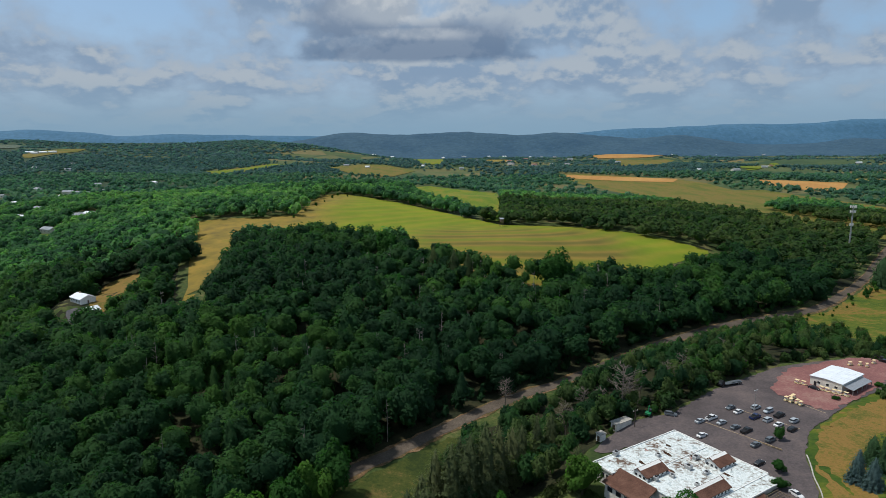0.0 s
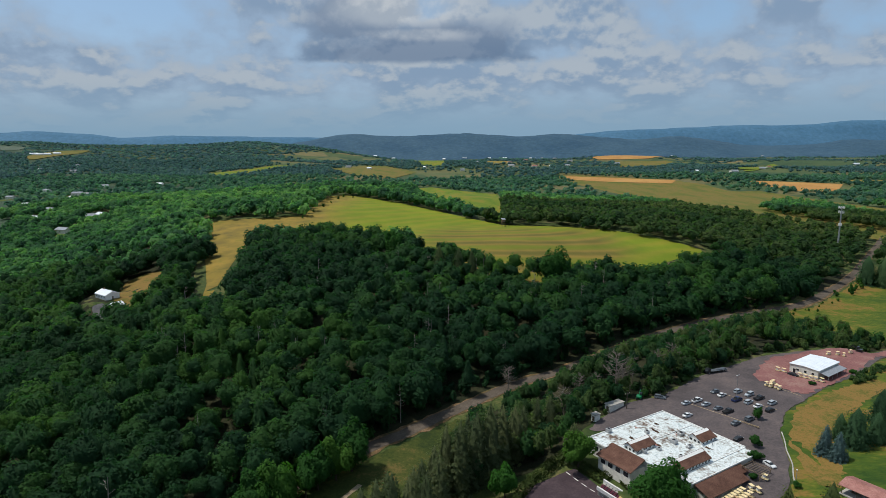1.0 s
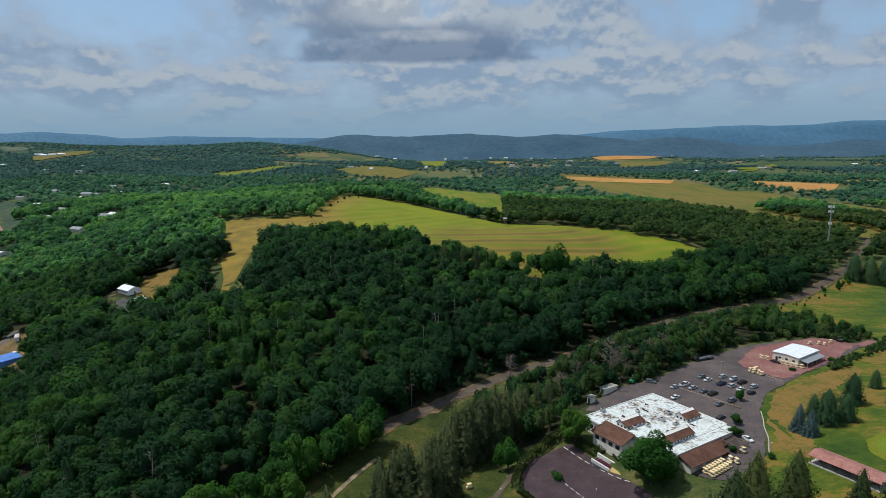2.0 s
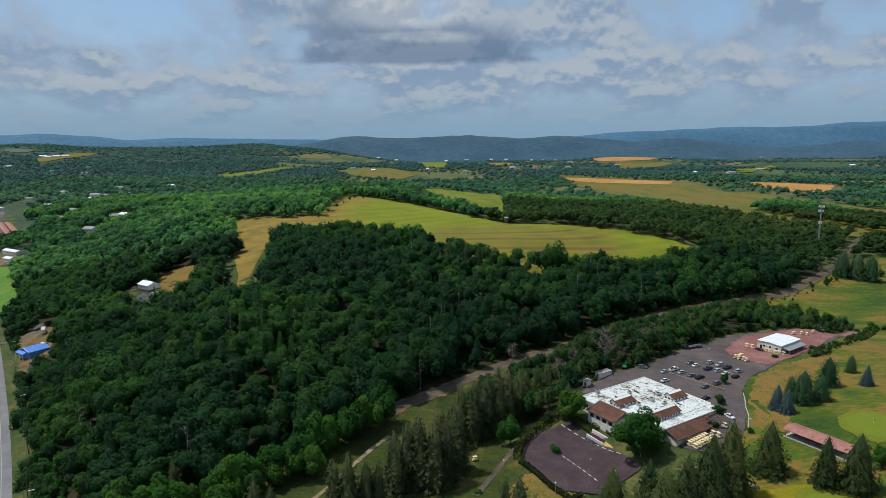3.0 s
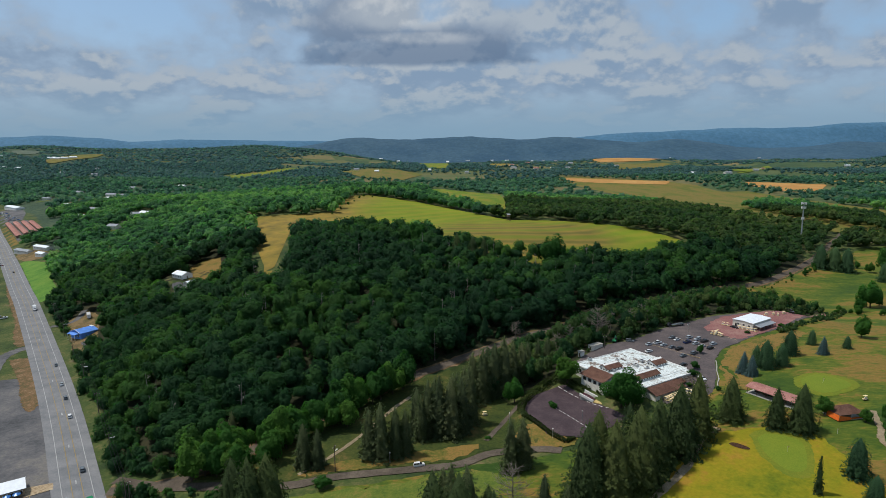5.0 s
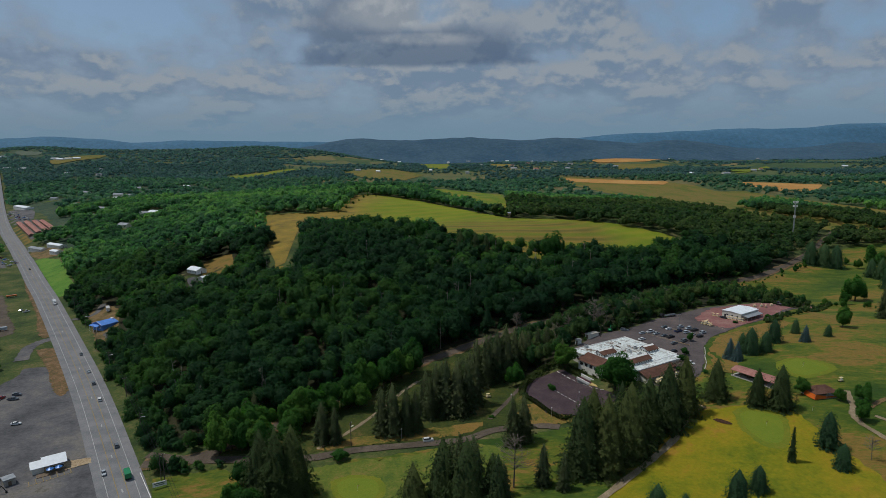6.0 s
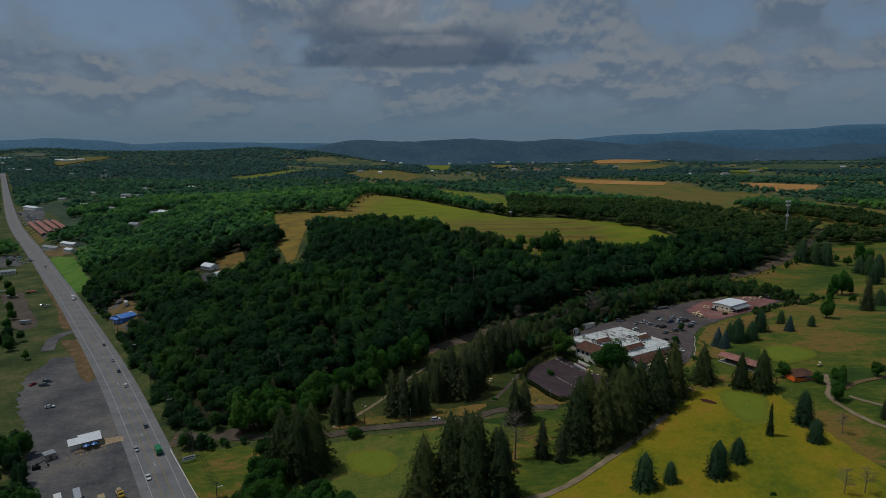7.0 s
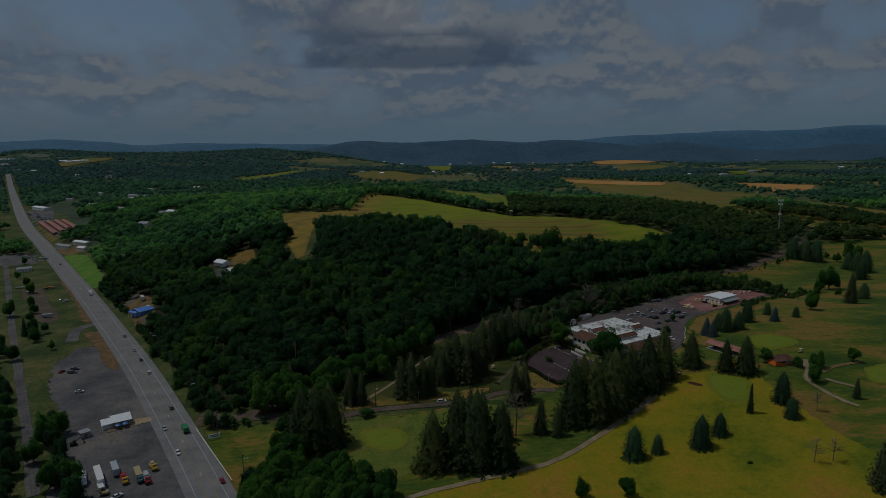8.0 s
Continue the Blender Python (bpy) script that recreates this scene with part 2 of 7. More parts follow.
# upland grass with the haze over it put into the colour
M_PALE = patchy("hazed_upland_grass", ((0.3, (0.060, 0.092, 0.070)), (0.7, (0.105, 0.122, 0.085))), 60, 12, 0.95, 0.4)
# farthest ridge, its colour tinted bluer still for haze
M_RIDGE_FAR = patchy("hazed_distant_ridge", ((0.3, (0.052, 0.135, 0.225)), (0.7, (0.068, 0.158, 0.255))), 500, 60, 0.95, 0.4)
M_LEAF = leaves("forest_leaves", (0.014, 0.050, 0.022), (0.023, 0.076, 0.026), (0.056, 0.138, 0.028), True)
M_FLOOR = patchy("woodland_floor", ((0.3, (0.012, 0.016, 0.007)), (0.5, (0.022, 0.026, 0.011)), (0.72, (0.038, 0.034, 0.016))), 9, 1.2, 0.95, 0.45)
# brighter copy of the forest leaves, with sunlight and slight haze in the colour
M_LEAF_SUNLIT = leaves("sunlit_forest_leaves", (0.036, 0.108, 0.056), (0.080, 0.212, 0.080), (0.170, 0.330, 0.100), True)
# woods farther off: air haze mixed into the leaf colours, bluer with distance
M_LEAF_HAZE = leaves("hazed_distant_leaves", (0.040, 0.112, 0.088), (0.070, 0.170, 0.122), (0.118, 0.235, 0.140), True)
M_LEAF_HAZE_BLUE = leaves("hazed_remote_leaves", (0.056, 0.124, 0.148), (0.076, 0.158, 0.178), (0.104, 0.190, 0.190), True)

M_COPSE = leaves("pale_mixed_leaves", (0.026, 0.066, 0.024), (0.052, 0.100, 0.031), (0.098, 0.138, 0.046), True)
M_LEAF1 = leaves("broad_leaves", (0.022, 0.080, 0.017), (0.038, 0.128, 0.021), (0.074, 0.170, 0.027), False)
M_NEEDLE = leaves("spruce_needles", (0.036, 0.064, 0.026), (0.058, 0.090, 0.031), (0.092, 0.116, 0.038), False)
M_PINE = leaves("pine_needles", (0.060, 0.086, 0.042), (0.086, 0.114, 0.052), (0.115, 0.136, 0.064), False)
M_LUSH = patchy("lush_grass", ((0.3, (0.055, 0.140, 0.020)), (0.5, (0.085, 0.185, 0.026)), (0.75, (0.12, 0.20, 0.034))), 14, 1.6, 0.95, 0.35)
# cloud and tree shade is mixed into this grass colour
M_SHADY = patchy("shade_toned_lawn", ((0.28, (0.020, 0.034, 0.008)), (0.46, (0.036, 0.052, 0.010)), (0.60, (0.055, 0.064, 0.014)), (0.74, (0.11, 0.085, 0.026))), 15, 1.4, 0.95, 0.35)
M_SANDY = patchy("sandy_path", ((0.3, (0.17, 0.135, 0.085)), (0.55, (0.24, 0.19, 0.125)), (0.75, (0.30, 0.24, 0.165))), 6, 0.8, 0.95, 0.4)
M_BUSHY = leaves("young_conifer_needles", (0.034, 0.082, 0.040), (0.048, 0.108, 0.050), (0.070, 0.132, 0.056), False)
M_BLUE_NEEDLE = leaves("blue_spruce_needles", (0.07, 0.125, 0.135), (0.085, 0.145, 0.155), (0.10, 0.165, 0.175), False)
M_BARE = plain("grey_dead_twigs", (0.16, 0.14, 0.12), 0.9, 0.1)
M_SNAG = plain("pale_dead_wood", (0.26, 0.24, 0.21), 0.9, 0.1)
M_BARK = plain("bark", (0.075, 0.06, 0.045), 0.95, 0.1)


def hay(name, centre):
    """A mown field: green above, worn tan towards the west, and brown swaths in rings round a point below."""
    m, nt, b = material(name, 0.95, 0.2)
    p = where(nt)
    split_ = nt.nodes.new("ShaderNodeSeparateXYZ")
    nt.links.new(p, split_.inputs[0])
    stray = tex(nt, p, 0.022, 4.0)

    def fade(value, lo, hi, wander):
        add = nt.nodes.new("ShaderNodeMath")
        add.operation = "MULTIPLY_ADD"
        nt.links.new(stray, add.inputs[0])
        add.inputs[1].default_value = wander
        nt.links.new(value, add.inputs[2])
        r = nt.nodes.new("ShaderNodeMapRange")
        r.interpolation_type = "SMOOTHSTEP"
        nt.links.new(add.outputs[0], r.inputs[0])
        r.inputs[1].default_value, r.inputs[2].default_value = lo + wander / 2, hi + wander / 2
        return r.outputs[0]

    def swaths(loc, turn, scale, kind, wander):
        mp = nt.nodes.new("ShaderNodeMapping")
        mp.inputs["Location"].default_value = (-loc[0], -loc[1], 0)
        mp.vector_type = "POINT"
        nt.links.new(p, mp.inputs[0])
        mp2 = nt.nodes.new("ShaderNodeMapping")
        mp2.inputs["Rotation"].default_value[2] = radians(turn)
        mp2.inputs["Scale"].default_value = (0.72, 1.0, 0.0)
        nt.links.new(mp.outputs[0], mp2.inputs[0])
        w = nt.nodes.new("ShaderNodeTexWave")
        w.wave_type = kind
        if kind == "RINGS":
            w.rings_direction = "Z"
        w.inputs["Scale"].default_value, w.inputs["Distortion"].default_value = scale, wander
        w.inputs["Detail"].default_value, w.inputs["Detail Scale"].default_value = 3.0, 0.5
        nt.links.new(mp2.outputs[0], w.inputs["Vector"])
        return w.outputs["Fac"]

    rows = steps(nt, swaths((0, 0), 42, 0.016, "BANDS", 9.0), ((0.0, (0.132, 0.180, 0.010)), (0.5, (0.148, 0.184, 0.012)), (1.0, (0.172, 0.184, 0.016))))
    rings = steps(nt, swaths(centre, 0, 0.0105, "RINGS", 4.0), ((0.0, (0.122, 0.142, 0.014)), (0.35, (0.150, 0.135, 0.020)), (0.62, (0.190, 0.138, 0.028)), (0.85, (0.142, 0.112, 0.023)), (1.0, (0.108, 0.098, 0.019))))
    worn = steps(nt, tex(nt, p, 0.05, 5.0, 0.65), ((0.32, (0.118, 0.092, 0.030)), (0.46, (0.180, 0.138, 0.030)), (0.58, (0.235, 0.165, 0.034)), (0.72, (0.150, 0.140, 0.022))))
    low_ = nt.nodes.new("ShaderNodeMath")
    low_.operation = "MULTIPLY"
    nt.links.new(fade(split_.outputs[1], 600, 520, 60.0), low_.inputs[0])
    nt.links.new(fade(split_.outputs[0], -60, 10, 60.0), low_.inputs[1])
    east = nt.nodes.new("ShaderNodeMath")
    east.operation = "MULTIPLY"
    nt.links.new(low_.outputs[0], east.inputs[0])
    nt.links.new(fade(split_.outputs[0], 165, 125, 30.0), east.inputs[1])
    col = blend(nt, east.outputs[0], rows, rings)
    col = blend(nt, fade(split_.outputs[0], -85, -150, 70.0), col, worn)
    mott = steps(nt, tex(nt, p, 0.03, 6.0, 0.6), ((0.3, (0.80, 0.84, 0.80)), (0.7, (1.2, 1.12, 1.1))))
    nt.links.new(blend(nt, 1.0, col, mott, "MULTIPLY"), b.inputs["Base Color"])
    return m


M_HAY = hay("hay_meadow", (28, 578))


def parcels(name):
    """Far farmland: parcels of crop, pasture and stubble."""
    m, nt, b = material(name, 0.95, 0.2)
    p = where(nt)
    v = nt.nodes.new("ShaderNodeTexVoronoi")
    v.inputs["Scale"].default_value, v.inputs["Randomness"].default_value = 0.0062, 0.85
    nt.links.new(p, v.inputs["Vector"])
    one = nt.nodes.new("ShaderNodeSeparateColor")
    nt.links.new(v.outputs["Color"], one.inputs[0])
    col = steps(nt, one.outputs[0], ((0.0, (0.036, 0.070, 0.032)), (0.4, (0.055, 0.088, 0.034)), (0.65, (0.085, 0.105, 0.040)), (0.82, (0.145, 0.125, 0.055)), (1.0, (0.045, 0.080, 0.032))))
    mott = steps(nt, tex(nt, p, 0.03, 5.0), ((0.3, (0.75, 0.8, 0.75)), (0.7, (1.15, 1.1, 1.1))))
    nt.links.new(blend(nt, 1.0, col, mott, "MULTIPLY"), b.inputs["Base Color"])
    return m


M_PARCELS = parcels("far_farmland")

# ---- the lie of the land ----
FAR_HILLS = [(-120, 860, 34, 190), (-560, 960, 12, 300), (320, 720, 16, 150)]
SWELLS = [
    [-0.8, 0.1, 0.4, 1.1, 3.7, 4.1, 2.3, 1.1, 0.4],
    [0.2, -0.5, -4.1, 1.9, 3.3, -3.3, -3.0, 1.3, 1.0],
    [1.4, -0.3, 0.6, 0.5, -3.8, 4.1, -2.2, 1.3, 1.6],
    [-0.9, -8.6, 7.7, 7.0, -14.7, 9.2, 5.2, 1.1, 2.6],
    [2.1, -1.4, 6.7, 4.5, 0.8, -6.5, -10.2, -2.6, 4.1],
    [-1.6, -2.1, 9.9, 1.3, 15.5, 6.5, 2.0, -8.3, -4.9],
    [0.7, 3.0, 7.8, 0.5, 4.3, 3.7, 10.9, -2.9, -4.6],
    [-6.2, 9.5, 6.4, 2.9, 5.9, 1.1, 1.6, -0.4, -2.1]
]
ROAD_A, ROAD_N = (-116.0, 47.0), (0.788, 0.616)
PADS = [(74, 188, 27, 20.3), (122, 232, 42, 24.8), (178, 266, 36, 24.6), (113, 180, 14, 23.4), (40, 160, 16, 14.5), (148, 129, 12, 23.6), (-234, 388, 14, 29.0)]


def land(x, y):
    """Height of the ground, for numbers or arrays."""
    x, y = np.asarray(x, float), np.asarray(y, float)
    side = (x - ROAD_A[0]) * ROAD_N[0] + (y - ROAD_A[1]) * ROAD_N[1]
    d = np.clip(side / 260, 0, 1)
    z = 21 * d * d * (3 - 2 * d)
    for a, b, c, r in FAR_HILLS:
        z = z + c * np.exp(-((x - a) ** 2 + (y - b) ** 2) / (2 * r * r))
    for j, row in enumerate(SWELLS):
        for i, c in enumerate(row):
            z = z + c * np.exp(-((x + 380 - 100 * i) ** 2 + (y + 80 - 105 * j) ** 2) / (2 * 84.0 ** 2))
    flat = np.clip((side - 12) / 40, 0, 1)
    z = z * flat * flat * (3 - 2 * flat)
    for a, b, r, c in PADS:
        w = np.clip(1.6 - 0.8 * np.hypot(x - a, y - b) / r, 0, 1)
        w = w * w * (3 - 2 * w)
        z = z * (1 - w) + c * w
    rise = np.clip((y - 1500) / 2800, 0, 1)      # the wooded upland in the north-west
    lean = np.clip((-0.03 - x / np.maximum(y, 1.0)) / 0.3, 0, 1)
    z = z + rise * rise * (3 - 2 * rise) * lean * lean * (3 - 2 * lean) * (86 + 9 * np.sin(y / 165 + 1.7 * np.sin(x / 520)) + 5 * np.sin(x / 260 + y / 330))
    roll = np.clip((np.hypot(x, y) - 900) / 1500, 0, 1)
    return z + roll * (9 * np.sin(x / 310 + 1.3) * np.cos(y / 420) + 5 * np.sin(x / 140 + y / 190))


def inside(poly, x, y):
    """Which of the points lie in the outline."""
    x, y = np.asarray(x, float), np.asarray(y, float)
    hit = np.zeros(x.shape, bool)
    for (ax, ay), (bx_, by_) in zip(poly, poly[1:] + poly[:1]):
        if ay == by_:
            continue
        cross = ((ay > y) != (by_ > y)) & (x < (bx_ - ax) * (y - ay) / (by_ - ay) + ax)
        hit ^= cross
    return hit


def near_line(line, x, y):
    """Distance of the points from a broken line."""
    x, y = np.asarray(x, float), np.asarray(y, float)
    best = np.full(x.shape, 1e9)
    for (ax, ay), (bx_, by_) in zip(line, line[1:]):
        ux, uy = bx_ - ax, by_ - ay
        k = np.clip(((x - ax) * ux + (y - ay) * uy) / (ux * ux + uy * uy), 0, 1)
        best = np.minimum(best, np.hypot(x - ax - k * ux, y - ay - k * uy))
    return best


def mesh_object(name, verts, faces, mat, smooth=True):
    me = bpy.data.meshes.new(name)
    me.from_pydata([tuple(v) for v in verts], [], [tuple(f) for f in faces])
    me.materials.append(mat)
    if smooth:
        me.polygons.foreach_set("use_smooth", [True] * len(me.polygons))
    me.update()
    return new(name, me)


def rounded(line, n=6):
    """A smooth curve through the points of a broken line."""
    p = [Vector((*q, 0)) for q in line]
    p = [2 * p[0] - p[1]] + p + [2 * p[-1] - p[-2]]
    out = []
    for a, b, c, d in zip(p, p[1:], p[2:], p[3:]):
        for k in range(n):
            t = k / n
            q = 0.5 * (2 * b + (c - a) * t + (2 * a - 5 * b + 4 * c - d) * t * t + (3 * b - a - 3 * c + d) * t ** 3)
            out.append((q.x, q.y))
    return out + [line[-1]]


def strip(name, line, width, mat, lift, off=0.0, wobble=0.0, cross=4):
    """A road, path or painted line laid over the land along a curve."""
    rng = random.Random(len(name) + int(width * 10) + int(line[0][0]))
    verts, faces = [], []
    for i, (x, y) in enumerate(line):
        a, b = line[max(0, i - 1)], line[min(len(line) - 1, i + 1)]
        t = Vector((b[0] - a[0], b[1] - a[1])).normalized()
        w0, w1 = (rng.uniform(-wobble, wobble) for _ in (0, 1))
        for k in range(cross + 1):
            s = off + (k / cross - 0.5) * width + (w0 if k == 0 else w1 if k == cross else 0)
            vx, vy = x + t.y * s, y - t.x * s
            verts.append((vx, vy, float(land(vx, vy)) + lift + max(0.0, math.hypot(vx, vy) - 700) * 0.004))
        if i:
            o = (i - 1) * (cross + 1)
            for k in range(cross):
                faces.append((o + k, o + k + cross + 1, o + k + cross + 2, o + k + 1))
    return mesh_object(name, verts, faces, mat)


def patch(name, outline, mat, lift, step, wobble=0.0, seed=1):
    """A piece of ground with its own cover, laid over the land inside an outline."""
    ox, oy = np.array(outline, float).T
    xs, ys = np.arange(ox.min() - step, ox.max() + 2 * step, step), np.arange(oy.min() - step, oy.max() + 2 * step, step)
    cx, cy = np.meshgrid(xs[:-1] + step / 2, ys[:-1] + step / 2)
    keep = inside(outline, cx, cy)
    nx = len(xs)
    used, verts, faces, count = {}, [], [], {}
    for j, i in zip(*np.nonzero(keep)):
        quad = (j * nx + i, j * nx + i + 1, (j + 1) * nx + i + 1, (j + 1) * nx + i)
        faces.append(quad)
        for q in quad:
            count[q] = count.get(q, 0) + 1
    rng = random.Random(seed)
    edges = list(zip(outline, outline[1:] + outline[:1]))
    for q, n in count.items():
        x, y = xs[q % nx], ys[q // nx]
        if n < 4:
            best = None
            for (ax, ay), (bx_, by_) in edges:
                ux, uy = bx_ - ax, by_ - ay
                k = min(1, max(0, ((x - ax) * ux + (y - ay) * uy) / (ux * ux + uy * uy + 1e-9)))
                d = math.hypot(x - ax - k * ux, y - ay - k * uy)
                if best is None or d < best[0]:
                    best = (d, ax + k * ux, ay + k * uy)
            if best[0] < step * 1.5:
                x, y = best[1] + rng.uniform(-wobble, wobble), best[2] + rng.uniform(-wobble, wobble)
        used[q] = len(verts)
        verts.append((x, y))
    arr = np.array(verts)
    z = land(arr[:, 0], arr[:, 1]) + lift
    return mesh_object(name, np.column_stack([arr, z]), [tuple(used[q] for q in f) for f in faces], mat)


def spaced(lo, hi, fine_lo, fine_hi, step, grow):
    out = list(np.arange(fine_lo, fine_hi + 0.1, step))
    s = step
    while out[-1] < hi:
        s *= grow
        out.append(out[-1] + s)
    s = step
    while out[0] > lo:
        s *= grow
        out.insert(0, out[0] - s)
    return np.array(out)


gx, gy = spaced(-5200, 5200, -420, 420, 5.0, 1.07), spaced(-1800, 4900, -190, 700, 5.0, 1.04)
mx, my = np.meshgrid(gx, gy)
mz = land(mx, my)
nxg = len(gx)
gv = np.column_stack([mx.ravel(), my.ravel(), mz.ravel()])
gf = [(j * nxg + i, j * nxg + i + 1, (j + 1) * nxg + i + 1, (j + 1) * nxg + i) for j in range(len(gy) - 1) for i in range(nxg - 1)]
ground = mesh_object("ground", gv, gf, M_GROUND)
tagged(ground, "rolling ground of mottled green and dry grass", "ground", kind="structure")


def ridge(name, mat, crest, dist, depth, seed, label, rows=9, cols=260):
    """A wooded ridge far off: crest gives bearing (x over y) and height in metres."""
    rng = np.random.RandomState(seed)
    b = np.linspace(crest[0][0], crest[-1][0], cols)
    hgt = np.interp(b, [c[0] for c in crest], [c[1] for c in crest])
    hgt = np.convolve(np.pad(hgt, 4, "edge"), np.ones(9) / 9, "valid") + np.convolve(rng.randn(cols), np.ones(3) / 3, "same") * 2.2
    verts, faces = [], []
    for k in range(rows):
        f = k / (rows - 1)
        y = dist - depth * (1 - f)
        shape = math.sin(f * math.pi / 2) ** 1.4
        wave = 1 + (1 - f) * 0.2 * np.sin(b * 21 + k * 9.0 / rows)
        for i in range(cols):
            verts.append((b[i] * dist * (y / dist), y, 5 + (hgt[i] - 5) * shape * (wave[i] if k < rows - 1 else 1)))
    for k in range(rows - 1):
        for i in range(cols - 1):
            o = k * cols + i
            faces.append((o, o + 1, o + 261, o + cols))
    # the far side, falling away
    o = len(verts)
    for i in range(cols):
        verts.append(verts[(rows - 1) * cols + i])
    for i in range(cols):
        verts.append((b[i] * dist, dist + 60, -20))
    for i in range(cols - 1):
        faces.append((o + i, o + i + 1, o + cols + i + 1, o + cols + i))
    ob = mesh_object(name, verts, faces, mat)
    return tagged(ob, label, "ridge", kind="structure")


CREST_FAR = [(-0.947, 194), (-0.716, 199), (-0.661, 219), (-0.616, 205), (-0.564, 187), (-0.498, 151), (-0.478, 164), (-0.458, 180), (-0.425, 171), (-0.306, 164), (-0.206, 153), (0.012, 148), (0.193, 157), (0.247, 185), (0.283, 197), (0.373, 208), (0.463, 231), (0.508, 222), (0.589, 228), (0.633, 257), (0.703, 259), (0.956, 266)]
CREST_MID = [(-0.318, 57), (-0.262, 103), (-0.225, 125), (-0.189, 155), (-0.157, 178), (-0.125, 169), (-0.098, 157), (-0.043, 160), (0.03, 178), (0.066, 165), (0.121, 149), (0.179, 171), (0.229, 151), (0.302, 126), (0.374, 148), (0.429, 120), (0.466, 88), (0.52, 80), (0.583, 86), (0.619, 108), (0.648, 123), (0.708, 110), (0.964, 98)]
ridge("backdrop_far_ridge", M_RIDGE_FAR, CREST_FAR, 4700, 420, 3, "long wooded ridge tinted blue-grey for haze")
ridge("backdrop_mid_ridge", M_RIDGE_NEAR, CREST_MID, 4250, 700, 5, "distant wooded hills tinted dark blue-green for haze")


# ---- plan: outlines of fields, lots, greens; lines of roads and paths (metres) ----
HAY = [(-245, 590), (-172, 595), (-143, 613), (-150, 787), (-136, 810), (-57, 734), (-3, 664), (41, 603), (53, 580), (93, 581), (133, 569), (172, 543), (217, 510), (159, 459), (126, 431), (92, 403), (42, 394), (13, 409), (-2, 420), (-21, 413), (-28, 470), (-42, 485), (-84, 492), (-137, 507), (-165, 501), (-165, 494), (-151, 397), (-141, 316), (-148, 350), (-159, 392), (-180, 446), (-206, 512)]
FIELD_BACK = [(-104, 1414), (-34, 1464), (105, 1229), (70, 783), (56, 588), (42, 611), (39, 664), (3, 760), (-34, 828)]
FIELD_BROWN = [(-410, 2245), (-341, 2586), (-244, 2556), (-100, 2173), (-153, 1767), (-287, 1911)]
FIELD_THIN = [(-821, 2072), (-700, 2227), (-645, 2388), (-549, 2353), (-646, 2056), (-677, 1933)]
FIELD_SMALL = [(-398, 1459), (-334, 1467), (-199, 910), (-233, 899)]
UPLAND_A = [(-1862, 2757), (-1914, 2982), (-1889, 3226), (-1855, 3278), (-1768, 3029), (-1750, 2796), (-1648, 2459)]
UPLAND_B = [(-2714, 3773), (-2485, 3695), (-2168, 3164), (-2411, 3358)]
FIELD_C = [(-218, 3675), (13, 3522), (-12, 2418), (-93, 2527)]
FIELD_D = [(161, 3294), (324, 3146), (345, 2749), (184, 2427)]
OLIVE = [(341, 1948), (390, 1930), (509, 1794), (605, 1637), (632, 1505), (610, 1309), (670, 1309), (678, 1123), (704, 842), (717, 701), (544, 527), (497, 589), (457, 637), (410, 673), (352, 706), (319, 787), (359, 1220), (338, 1597)]
ORANGE_A = [(335, 1908), (436, 1822), (613, 1634), (567, 1548), (417, 1678), (346, 1784)]
ORANGE_B = [(745, 1570), (829, 1490), (905, 1398), (804, 1258), (745, 1275), (737, 1367)]
YELLOW_B = [(1012, 1558), (1280, 1549), (1421, 1477), (1195, 1240), (1098, 1327), (935, 1427)]
YELLOW_FAR = [(849, 3641), (1018, 3723), (1340, 4211), (1414, 3796), (1102, 3363), (842, 3412)]
BROWN_FAR = [(853, 3219), (1182, 3208), (904, 2610), (718, 2534)]
GREEN_FAR = [(1095, 2361), (1461, 2778), (1396, 2585), (1028, 2091)]
FAIRWAY = [(87, 124), (102, 125), (127, 121), (132, 100), (136, 62), (152, 20), (150, -50), (-28, -50), (-60, 10), (-48, 34), (-8, 46), (20, 55), (48, 78), (69, 102)]
GREEN_1 = [(107, 118), (113, 120), (121, 114), (119, 105), (113, 95), (107, 96), (105, 107)]
GREEN_2 = [(-61, 92), (-55, 95), (-46, 92), (-44, 83), (-49, 78), (-58, 83)]
GREEN_3 = [(151, 167), (161, 171), (169, 164), (168, 157), (153, 151), (148, 159)]
GREEN_4 = [(187, 122), (199, 126), (187, 109), (182, 111)]
PATH_A = [(-62, 24), (-44, 32), (-34, 39), (-8, 47), (20, 56), (48, 79), (73, 102), (87, 121), (96, 128)]
PATH_E = [(163, 135), (156, 119), (151, 111), (151, 101), (154, 90), (158, 83)]
PATH_F = [(162, 118), (173, 125), (190, 131)]
PATH_G = [(160, 111), (163, 107), (170, 101)]
PATH_C = [(2, 139), (9, 151), (16, 162), (22, 172)]
DRIVE = [(-151, 124), (-123, 115), (-80, 111), (-58, 116), (-29, 119), (-10, 121), (4, 128), (23, 128), (32, 125)]
LOT_UP = [(70, 223), (89, 227), (116, 251), (156, 277), (173, 282), (209, 291), (258, 322), (231, 289), (190, 252), (165, 237), (134, 212), (123, 195), (115, 174), (106, 158), (89, 150), (80, 155), (106, 179), (85, 212), (58, 203), (54, 206)]
RED = [(139, 249), (150, 264), (163, 276), (201, 289), (232, 305), (257, 320), (240, 301), (212, 274), (184, 251), (166, 238), (151, 229), (143, 238)]
